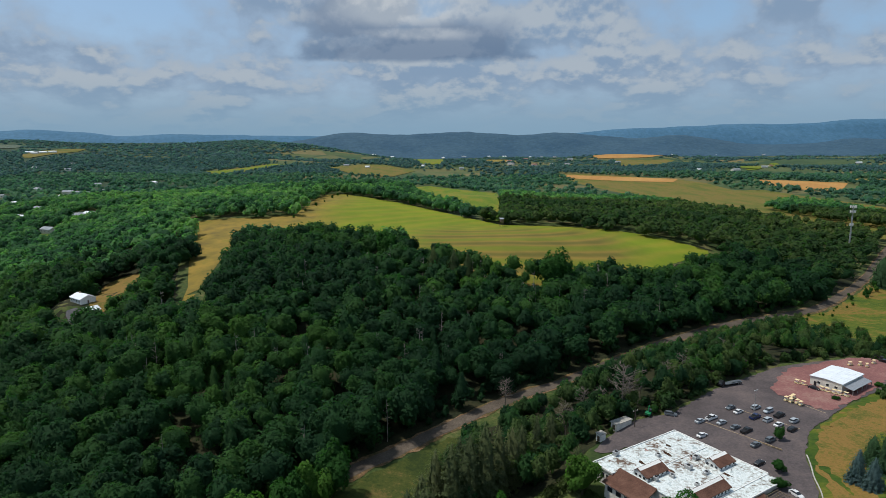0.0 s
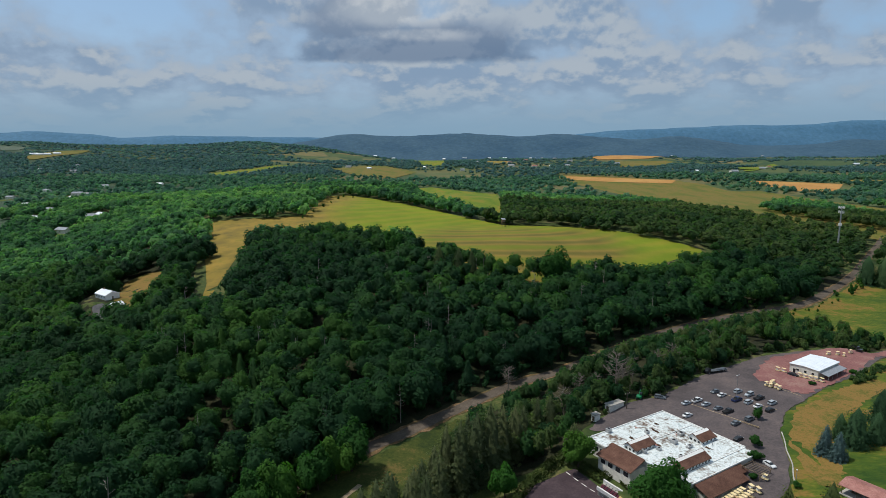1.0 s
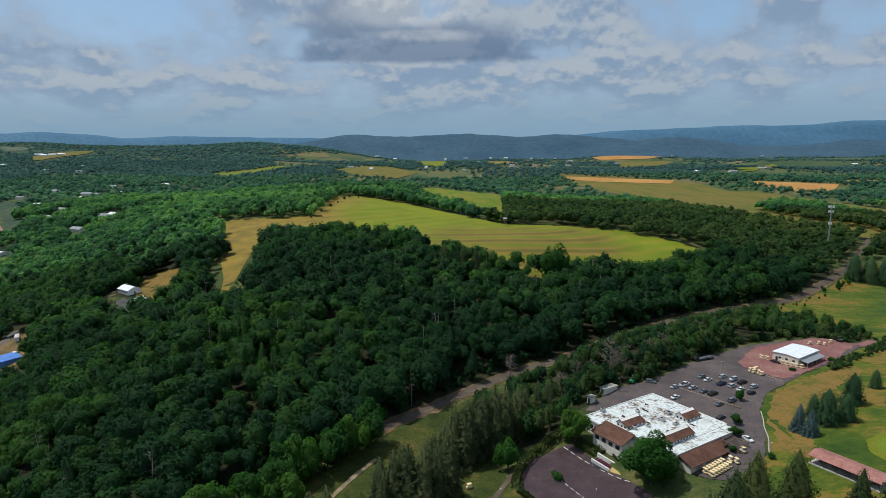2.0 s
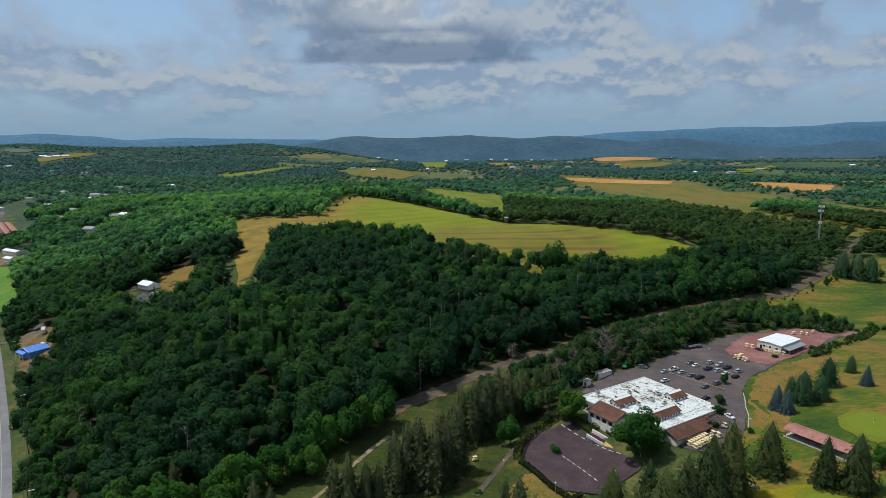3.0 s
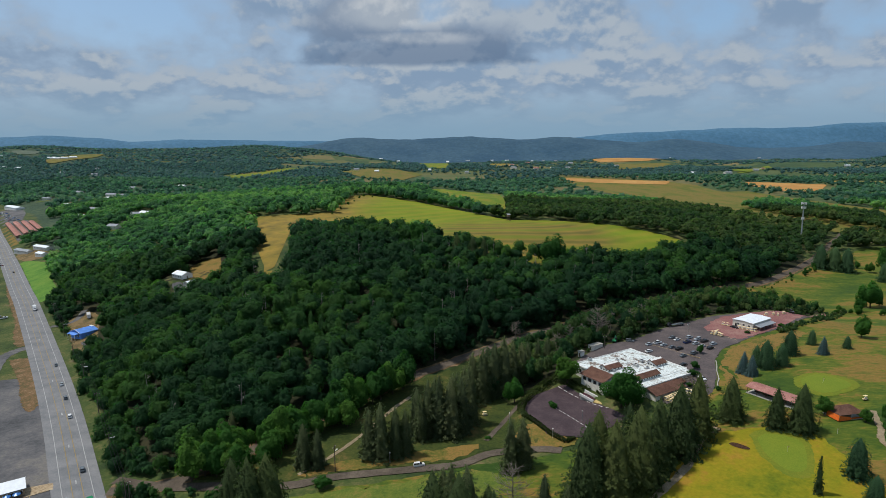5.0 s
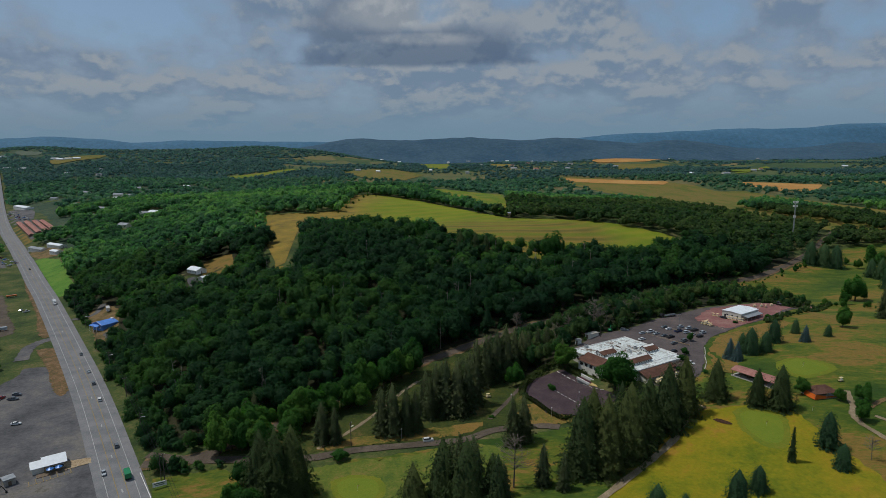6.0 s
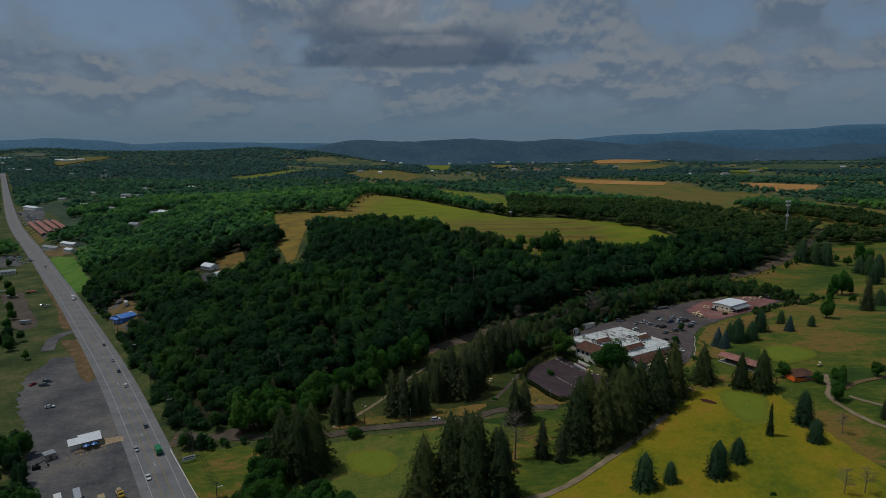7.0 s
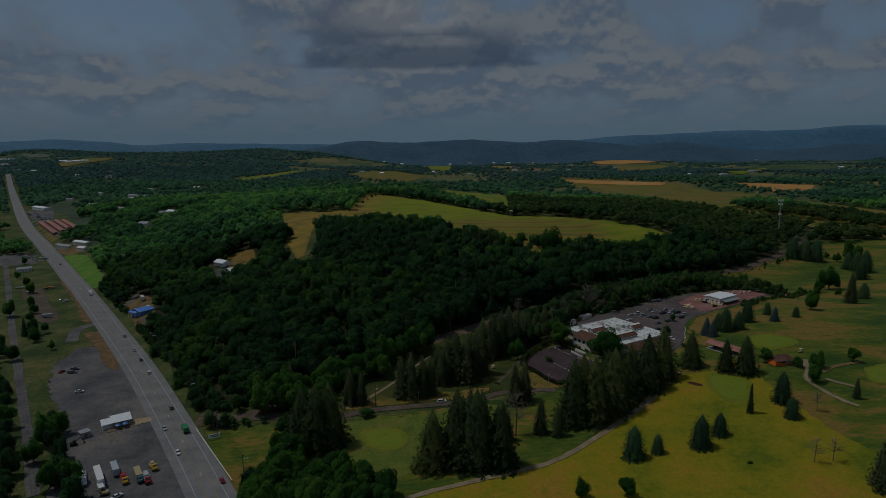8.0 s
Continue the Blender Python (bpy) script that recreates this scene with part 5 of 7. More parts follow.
ok = (near < 6.5) & (rng.uniform(0, 1, x.size) > 0.12)
x, y = x[ok], y[ok]
rad = rng.uniform(2.4, 4.6, x.size)
spots = np.column_stack([x, y, land(x, y) + rng.uniform(4.0, 7.5, x.size), rad, rng.uniform(1.1, 1.6, x.size), tones(x, y, rng)])
mass("hedgerow", KIND_BACK, spots, M_LEAF_SUNLIT, "bushy green hedgerow between two fields", "hedgerow")
x, y, rng = scatter(16, 170, 300, 230, 345, 2.6)
near = near_line([(183, 244), (199, 255), (221, 272), (247, 299), (272, 326)], x, y)
ok = (near < 3.6) & (rng.uniform(0, 1, x.size) > 0.25) & ~inside(LOT_UP, x, y)
x, y = x[ok], y[ok]
rad = rng.uniform(0.8, 2.1, x.size)
spots = np.column_stack([x, y, land(x, y) + rad * 0.5, rad, rng.uniform(0.9, 1.4, x.size), tones(x, y, rng)])
mass("undergrowth", KIND_MID, spots, M_COPSE, "green weedy bank along the gravel yard", "bushes")
for master in [MAPLE] + BROAD + NEEDLE + BUSHY + PINE + BLUE + THIN + BARE + [SNAG]:
    for o in list(master.children_recursive) + [master]:
        bpy.data.objects.remove(o)


# ---- building kit ----
M_WHITE_WALL = plain("cream_wall_paint", (0.66, 0.64, 0.58), 0.8, 0.2, 0, 0.10, 0.6)
M_TRIM = plain("white_trim", (0.74, 0.74, 0.72), 0.6, 0.3, 0, 0.06)
M_BROWN_ROOF = patchy("brown_shingle_roof", ((0.3, (0.075, 0.038, 0.028)), (0.5, (0.11, 0.055, 0.04)), (0.72, (0.15, 0.08, 0.06))), 3.5, 0.35, 0.9, 0.5, 0.4)
M_PINK_ROOF = patchy("faded_red_metal_roof", ((0.3, (0.25, 0.11, 0.095)), (0.55, (0.33, 0.155, 0.135)), (0.75, (0.38, 0.20, 0.17))), 4, 0.5, 0.7, 0.35)
M_MEMBRANE = patchy("stained_white_roof_membrane", ((0.30, (0.12, 0.08, 0.06)), (0.38, (0.34, 0.34, 0.33)), (0.48, (0.52, 0.57, 0.58)), (0.58, (0.66, 0.71, 0.73)), (0.68, (0.38, 0.44, 0.46))), 6.0, 1.2, 0.7, 0.5)
M_METAL_WHITE = plain("pale_metal_roof", (0.70, 0.75, 0.80), 0.45, 0.5, 0, 0.06, 0.5)
M_GREY_ROOF = patchy("grey_shingle_roof", ((0.3, (0.20, 0.22, 0.25)), (0.7, (0.33, 0.36, 0.40))), 3, 0.4, 0.85, 0.5)
M_BLUE_ROOF = plain("bright_blue_tarp_roof", (0.075, 0.23, 0.66), 0.5, 0.4, 0, 0.14, 0.5)
M_RUST_ROOF = patchy("rusty_red_roof", ((0.3, (0.24, 0.10, 0.085)), (0.55, (0.34, 0.155, 0.13)), (0.75, (0.44, 0.26, 0.22))), 6, 1.0, 0.8, 0.4)
M_GLASS = plain("dark_window_glass", (0.025, 0.03, 0.035), 0.12, 0.6, 0, 0.1)
M_STEEL = plain("galvanised_steel", (0.42, 0.43, 0.44), 0.4, 0.5, 0.6, 0.1)
M_WOOD = plain("weathered_timber", (0.17, 0.13, 0.095), 0.9, 0.2, 0, 0.2, 2)
M_POLE = plain("utility_pole_wood", (0.10, 0.085, 0.07), 0.9, 0.2, 0, 0.2, 2)
M_TYRE = plain("tyre_rubber", (0.018, 0.018, 0.02), 0.85, 0.2)
M_CREAM = plain("cream_canopy", (0.72, 0.58, 0.33), 0.6, 0.3, 0, 0.06)
M_ORANGE_P = plain("orange_awning_fabric", (0.62, 0.13, 0.02), 0.7, 0.2, 0, 0.1)
M_STONE = patchy("tan_stone", ((0.3, (0.22, 0.16, 0.10)), (0.5, (0.33, 0.25, 0.16)), (0.7, (0.42, 0.34, 0.24))), 1.2, 0.4, 0.9, 0.5, 0.4)
M_CONCRETE = patchy("pale_concrete", ((0.3, (0.30, 0.29, 0.27)), (0.7, (0.42, 0.41, 0.38))), 2.5, 0.4, 0.9, 0.4)
M_PURPLE = plain("dark_red_carpet", (0.075, 0.022, 0.035), 0.9, 0.1)
M_SAND_Y = plain("tan_yellow_paving", (0.45, 0.34, 0.14), 0.9, 0.2)
M_SOIL = plain("dark_bare_soil", (0.06, 0.032, 0.02), 0.95, 0.1, 0, 0.3, 1.2)
M_HEDGE = leaves("clipped_hedge_leaves", (0.028, 0.045, 0.012), (0.036, 0.056, 0.014), (0.05, 0.07, 0.02), False)
PAINT = {n: plain(n + "_car_paint", c, 0.25, 0.6, 0.15, 0.05) for n, c in (
    ("white", (0.72, 0.73, 0.74)), ("silver", (0.40, 0.44, 0.48)), ("grey", (0.13, 0.15, 0.17)), ("black", (0.018, 0.02, 0.024)), ("navy", (0.02, 0.035, 0.11)),
    ("red", (0.30, 0.02, 0.02)), ("green", (0.01, 0.20, 0.07)), ("yellow", (0.55, 0.33, 0.03)), ("teal", (0.05, 0.16, 0.19)), ("orange", (0.55, 0.14, 0.03)), ("blue", (0.04, 0.15, 0.42)), ("tan", (0.42, 0.33, 0.18)))}


def box(bm, x0, x1, y0, y1, z0, z1, bevel=0.0):
    r = bmesh.ops.create_cube(bm, size=1.0, matrix=Matrix.Translation(((x0 + x1) / 2, (y0 + y1) / 2, (z0 + z1) / 2)) @ Matrix.Diagonal((abs(x1 - x0), abs(y1 - y0), abs(z1 - z0), 1)))
    if bevel:
        edges = list({e for v in r["verts"] for e in v.link_edges})
        bmesh.ops.bevel(bm, geom=edges, offset=bevel, segments=1, affect="EDGES")
    return bm


def boxes(*specs, bevel=0.0):
    bm = bmesh.new()
    for s in specs:
        box(bm, *s, bevel)
    return bm


def slab(corners, thick):
    """A tilted plate from its upper corners."""
    bm = bmesh.new()
    up_ = [bm.verts.new(c) for c in corners]
    lo = [bm.verts.new((c[0], c[1], c[2] - thick)) for c in corners]
    bm.faces.new(up_)
    bm.faces.new(lo[::-1])
    for i in range(len(corners)):
        j = (i + 1) % len(corners)
        bm.faces.new((up_[i], lo[i], lo[j], up_[j]))
    bmesh.ops.recalc_face_normals(bm, faces=bm.faces)
    return bm


def gable(x0, x1, y0, y1, z, rise, along="y", over=0.3, thick=0.15, ridge_at=0.5):
    """Two roof slopes meeting in a ridge."""
    bm = bmesh.new()
    a0, a1, b0, b1 = (x0 - over, x1 + over, y0 - over, y1 + over) if along == "y" else (y0 - over, y1 + over, x0 - over, x1 + over)
    mid = a0 + (a1 - a0) * ridge_at

    def p(a, b, h):
        return (a, b, h) if along == "y" else (b, a, h)
    for lo_, hi_ in ((a0, mid), (a1, mid)):
        s = slab([p(lo_, b0, z), p(hi_, b0, z + rise), p(hi_, b1, z + rise), p(lo_, b1, z)], thick)
        me = bpy.data.meshes.new("tmp")
        s.to_mesh(me)
        s.free()
        bm.from_mesh(me)
        bpy.data.meshes.remove(me)
    return bm


def gable_wall(x0, x1, y0, y1, z0, z1, rise, along="y", ridge_at=0.5):
    """A house body whose end walls run up under the ridge."""
    bm = bmesh.new()
    if along == "y":
        prof = [(x0, z0), (x1, z0), (x1, z1), (x0 + (x1 - x0) * ridge_at, z1 + rise), (x0, z1)]
        ends = [[bm.verts.new((a, y, h)) for a, h in prof] for y in (y0, y1)]
    else:
        prof = [(y0, z0), (y1, z0), (y1, z1), (y0 + (y1 - y0) * ridge_at, z1 + rise), (y0, z1)]
        ends = [[bm.verts.new((x, a, h)) for a, h in prof] for x in (x0, x1)]
    bm.faces.new(ends[0])
    bm.faces.new(ends[1][::-1])
    for i in range(5):
        j = (i + 1) % 5
        bm.faces.new((ends[0][i], ends[1][i], ends[1][j], ends[0][j]))
    bmesh.ops.recalc_face_normals(bm, faces=bm.faces)
    return bm


def window(parent, x, y, z, w, h, turn, glass=None, frame_mat=None):
    """A window on a wall: a frame with the pane set back in it; turn is the way it faces."""
    m = pose(x, y, z, 0, 0, turn)
    bm = boxes((-w / 2, w / 2, -0.04, 0.07, -h / 2, -h / 2 + 0.1), (-w / 2, w / 2, -0.04, 0.07, h / 2 - 0.1, h / 2), (-w / 2, -w / 2 + 0.1, -0.04, 0.065, -h / 2, h / 2), (w / 2 - 0.1, w / 2, -0.04, 0.065, -h / 2, h / 2))
    fr = part("window", bm, frame_mat or M_TRIM, parent, "", m)
    part("pane", boxes((-w / 2 + 0.09, w / 2 - 0.09, -0.03, 0.03, -h / 2 + 0.09, h / 2 - 0.09)), glass or M_GLASS, fr, "dark glass pane")
    return fr


def tube(bm, a, b, r0, r1=None, n=8):
    a, b = Vector(a), Vector(b)
    q = (b - a).to_track_quat("Z", "Y").to_matrix().to_4x4()
    bmesh.ops.create_cone(bm, cap_ends=True, segments=n, radius1=r0, radius2=r0 if r1 is None else r1, depth=(b - a).length, matrix=Matrix.Translation((a + b) / 2) @ q)
    return bm


def ground_z(x, y):
    return float(land(x, y))


# ---- the golf club ----
CLUB = empty("clubhouse", 84.6, 211.7, 20.3, -57.5)
tagged(CLUB, "low cream clubhouse with stained white flat roof and brown shingles", "building")
part("wall", boxes((0.3, 35.0, -37.0, -0.3, -3.0, 4.9), (0.6, 8.0, -40.8, -36.9, -3.0, 4.85), (34.9, 39.7, -36.2, -0.35, -3.0, 4.72)), M_WHITE_WALL, CLUB, "cream painted wall")
part("flat_roof", boxes((0.0, 35.2, -37.2, 0.0, 4.9, 5.15), (0.3, 8.3, -41.1, -37.2, 4.86, 5.1), (35.2, 40.1, -36.5, -0.05, 4.74, 5.0)), M_MEMBRANE, CLUB, "white roof membrane with brown stains")
for spec in ((-0.15, 35.3, -0.02, 0.25, 4.7, 5.5), (-0.15, 0.15, -41.2, 0.0, 4.7, 5.45), (0.15, 8.4, -41.25, -41.0, 4.7, 5.35), (35.1, 35.35, -37.2, -0.1, 4.95, 5.22), (40.0, 40.25, -36.6, 0.0, 4.7, 5.2), (14.0, 14.25, -24.0, -1.0, 5.1, 5.4), (1.0, 30.0, -14.1, -13.9, 5.1, 5.32)):
    part("parapet", boxes(spec), M_TRIM, CLUB, "white parapet")
# brown mansard wing
part("wing_wall", boxes((8.0, 22.5, -44.0, -36.9, -3.0, 3.1)), M_WHITE_WALL, CLUB, "cream wing wall")
part("wing_roof", slab([(7.4, -44.8, 3.2), (23.1, -44.8, 3.2), (22.6, -37.2, 5.7), (7.9, -37.2, 5.7)], 0.2), M_BROWN_ROOF, CLUB, "brown shingle roof slope")
for k in range(4):
    window(CLUB, 10.2 + k * 3.4, -44.02, 1.45, 2.3, 1.9, 0)
for k in range(3):
    window(CLUB, 1.9 + k * 2.2, -40.85, 2.6, 1.7, 1.9, 0)
for k in range(2):
    window(CLUB, 7.98, -43.0 + k * 2.6, 1.4, 1.6, 1.8, -90)
for k in range(5):
    window(CLUB, 0.28, -38.0 + k * 7.3, 2.2, 1.8, 1.6, -90)
for k in range(5):
    window(CLUB, 5.0 + k * 6.4, -0.29, 2.3, 1.9, 1.7, 180)
# raised lights with brown roofs
for u0, u1, v0, v1, z1, rise in ((12.4, 17.6, -36.0, -26.0, 6.4, 1.7), (20.6, 26.0, -11.4, -3.4, 6.4, 1.8), (29.6, 34.6, -34.2, -18.9, 6.5, 1.9)):
    part("clerestory", gable_wall(u0, u1, v0, v1, 5.14, z1, rise, "y", 0.3), M_TRIM, CLUB, "white clerestory box")
    part("clerestory_roof", gable(u0, u1, v0, v1, z1, rise, "y", 0.35, 0.16, 0.3), M_BROWN_ROOF, CLUB, "brown shingle clerestory roof")
    nwin = int((v1 - v0) / 1.7)
    for k in range(nwin):
        window(CLUB, u1 + 0.02, v0 + 1.0 + k * (v1 - v0 - 1.2) / max(1, nwin - 1) * 0.96, 5.78, 1.05, 0.95, 90)
    for k in range(3):
        window(CLUB, u0 + 1.0 + k * 1.6, v0 - 0.02, 5.85, 1.1, 1.0, 0)
# cart garage
part("garage_wall", boxes((40.0, 45.0, -34.5, -14.5, -3.0, 2.5)), M_WHITE_WALL, CLUB, "cream garage wall")
part("garage_roof", slab([(40.3, -35.2, 4.75), (40.3, -14.0, 4.75), (46.0, -14.0, 2.6), (46.0, -35.2, 2.6)], 0.2), M_BROWN_ROOF, CLUB, "brown shingle lean-to roof")
for k in range(3):
    gd = part("garage_door", boxes((44.98, 45.06, -31.5 + k * 5.4, -27.7 + k * 5.4, -0.6, 2.1)), M_CONCRETE, CLUB, "pale roller door")
    for j in range(4):
        part("panel", boxes((45.06, 45.09, -31.4 + k * 5.4, -27.8 + k * 5.4, -0.55 + j * 0.65, 0.0 + j * 0.65)), M_CONCRETE, gd)
part("porch_roof", slab([(40.3, -13.9, 4.6), (40.3, -10.6, 4.6), (43.4, -10.6, 3.4), (43.4, -14.2, 3.4)], 0.2), M_BROWN_ROOF, CLUB)
for u, v, a, b, c in ((-0.6 + 1.6, -31.5, 1.5, 1.9, 1.5), (19.6, -18.4, 2.4, 1.6, 1.3), (17.0, -11.0, 1.6, 2.2, 1.1), (18.6, -33.0, 1.3, 1.3, 1.4), (20.0, -27.0, 1.6, 1.1, 0.9), (24.6, -16.2, 1.2, 2.4, 0.8), (9.0, -20.0, 1.4, 1.4, 0.9), (27.5, -25.0, 1.1, 1.1, 1.0)):
    ob = part("roof_unit", boxes((u - a / 2, u + a / 2, v - b / 2, v + b / 2, 5.14, 5.2 + c), bevel=0.06), M_STEEL, CLUB, "grey rooftop air unit")
    part("fan_cover", tube(bmesh.new(), (u, v, 5.2 + c), (u, v, 5.3 + c), min(a, b) * 0.36, None, 12), M_TYRE, ob, "dark round fan cover")
rngk = random.Random(5)
for k in range(12):
    u, v, r = rngk.uniform(3, 30), rngk.uniform(-35, -3), rngk.uniform(0.3, 1.0)
    if any(a - 1 < u < b + 1 and c - 1 < v < d + 1 for a, b, c, d in ((12.4, 17.6, -36, -26), (20.6, 26, -11.4, -3.4), (29.6, 34.6, -34.2, -18.9))):
        continue
    bm = bmesh.new()
    ring = [bm.verts.new((u + r * rngk.uniform(0.6, 1.9) * math.cos(6.283 * j / 11) * (1.8 if k % 2 else 1.0), v + r * rngk.uniform(0.5, 1.2) * math.sin(6.283 * j / 11), 5.165)) for j in range(11)]
    bm.faces.new(ring)
    part("roof_stain", bm, M_SOIL if k % 3 else M_RUST_ROOF, CLUB, "dark puddle stain")
part("vent_pipe", tube(bmesh.new(), (6, -25, 5.1), (6, -25, 6.2), 0.14), M_STEEL, CLUB)
part("vent_pipe", tube(bmesh.new(), (28, -8, 5.1), (28, -8, 6.0), 0.14), M_STEEL, CLUB)

# entrance steps with a carpet
ES = empty("entrance_steps", 55.6, 167.4, ground_z(55.6, 167.4), 52)
tagged(ES, "white railed entrance steps with a dark red carpet and tan landing", "steps")
for k in range(6):
    part("step", boxes((-2.4, 2.4, 0.0 + k * 1.1, 1.1 + k * 1.1 + 0.05, -1.0, 0.25 + k * 0.3)), M_CONCRETE, ES)
    part("carpet", boxes((-1.3, 1.3, 0.01 + k * 1.1, 1.09 + k * 1.1, 0.25 + k * 0.3, 0.28 + k * 0.3)), M_PURPLE, ES, "dark red carpet runner")
part("landing", boxes((-3.0, 3.0, -4.6, -0.05, -0.6, 0.32)), M_SAND_Y, ES, "tan yellow landing slab")
for s in (-1, 1):
    part("side_wall", slab([(s * 2.4, -0.2, 1.0), (s * 3.0, -0.2, 1.0), (s * 3.0, 6.8, 2.9), (s * 2.4, 6.8, 2.9)], 1.2), M_TRIM, ES, "white side wall")

# pergola by the garage
PG = empty("pergola", 84.6 + 0.538 * 45 - 0.843 * 9, 211.7 - 0.843 * 45 - 0.538 * 9, 22.3, -57.5)
tagged(PG, "grey timber pergola beside the cart garage", "pergola")
for x in (-3, 3):
    for y in (-3, 3):
        part("post", boxes((x - 0.12, x + 0.12, y - 0.12, y + 0.12, -2.0, 2.7)), M_WOOD, PG)
for k in range(8):
    part("slat", boxes((-3.3 + k * 0.93, -3.15 + k * 0.93, -3.4, 3.4, 2.72, 2.9)), M_WOOD, PG)
for y in (-3, 3):
    part("beam", boxes((-3.3, 3.3, y - 0.1, y + 0.1, 2.5, 2.7)), M_WOOD, PG)


def flat_shed(x, y, turn, w, d, h, wall, roof, label):
    t = empty("shed", x, y, ground_z(x, y), turn)
    part("wall", boxes((-w / 2, w / 2, -d / 2, d / 2, -0.8, h)), wall, t)
    part("roof", boxes((-w / 2 - 0.3, w / 2 + 0.3, -d / 2 - 0.3, d / 2 + 0.3, h, h + 0.22)), roof, t)
    part("door", boxes((-0.6, 0.6, -d / 2 - 0.05, -d / 2, 0, 2.0)), M_WOOD, t, "timber door")
    return tagged(t, label, "shed")


flat_shed(68, 221, -57.5, 3.0, 8.0, 2.6, M_WHITE_WALL, M_CONCRETE, "small cream shed with flat roof behind the clubhouse")
flat_shed(58.5, 213.5, -57.5, 2.2, 2.6, 2.8, M_TRIM, M_CONCRETE, "white utility hut behind the clubhouse")

# ---- white metal building on red gravel ----
TENT = empty("storage_building", 167.0, 246.0, 24.7, 35)
tagged(TENT, "white metal storage building with pale roof on red gravel", "building")
part("wall", gable_wall(0, 20, 0, 12.6, -1.0, 4.2, 0.45, "x"), M_WHITE_WALL, TENT, "cream metal wall")
part("roof", gable(0, 20, 0, 12.6, 4.2, 0.45, "x", 0.35, 0.12), M_METAL_WHITE, TENT, "pale blue-white metal roof")
for k in range(3):
    window(TENT, -0.02, 2.2 + k * 3.4, 2.0, 1.4, 1.2, -90)
part("door", boxes((-0.06, 0.0, 9.9, 11.0, 0, 2.1)), M_GLASS, TENT, "dark door")
part("lean_to_roof", slab([(1.0, 0.0, 3.2), (19.0, 0.0, 3.2), (19.0, -4.0, 2.4), (1.0, -4.0, 2.4)], 0.12), M_STEEL, TENT, "grey metal lean-to roof")
for k in range(5):
    part("post", boxes((1.2 + k * 4.4, 1.4 + k * 4.4, -3.9, -3.7, -0.5, 2.35)), M_STEEL, TENT)
for k in range(9):
    part("roof_seam", slab([(2 + k * 2, -0.3, 4.24), (2.08 + k * 2, -0.3, 4.24), (2.08 + k * 2, 6.3, 4.72), (2 + k * 2, 6.3, 4.72)], 0.05), M_METAL_WHITE, TENT)


# ---- vehicles ----
def wheel_mesh(r, w):
    bm = bmesh.new()
    tube(bm, (0, -w / 2, 0), (0, w / 2, 0), r, None, 12)
    me = bpy.data.meshes.new("wheel")
    bm.to_mesh(me)
    bm.free()
    me.materials.append(M_TYRE)
    return me


def rim_mesh(r, w):
    bm = bmesh.new()
    tube(bm, (0, -w / 2 - 0.01, 0), (0, w / 2 + 0.01, 0), r, None, 10)
    me = bpy.data.meshes.new("rim")
    bm.to_mesh(me)
    bm.free()
    me.materials.append(M_STEEL)
    return me


WHEEL, RIM = wheel_mesh(0.33, 0.24), rim_mesh(0.19, 0.24)
BIGWHEEL, BIGRIM = wheel_mesh(0.5, 0.32), rim_mesh(0.27, 0.32)
SMALLWHEEL, SMALLRIM = wheel_mesh(0.23, 0.18), rim_mesh(0.12, 0.18)


def wheels(t, xs, half, mesh=None, rim=None, r=0.33):
    for x in xs:
        for s in (-1, 1):
            w = part("wheel", mesh or WHEEL, None, t, "", pose(x, s * half, r))
            part("rim", rim or RIM, None, w)


def loft(sections, cap=True):
    """A body from cross-sections along x: (x, half width low, half width high, z low, z high)."""
    bm = bmesh.new()
    rings = []
    for x, wl, wh, z0, z1 in sections:
        rings.append([bm.verts.new(p) for p in ((x, -wl, z0), (x, -wl, z0 + (z1 - z0) * 0.55), (x, -wh, z1), (x, wh, z1), (x, wl, z0 + (z1 - z0) * 0.55), (x, wl, z0))])
    for a, b in zip(rings, rings[1:]):
        for i in range(6):
            j = (i + 1) % 6
            bm.faces.new((a[i], a[j], b[j], b[i]))
    bm.faces.new(rings[0])
    bm.faces.new(rings[-1][::-1])
    bmesh.ops.recalc_face_normals(bm, faces=bm.faces)
    return bm


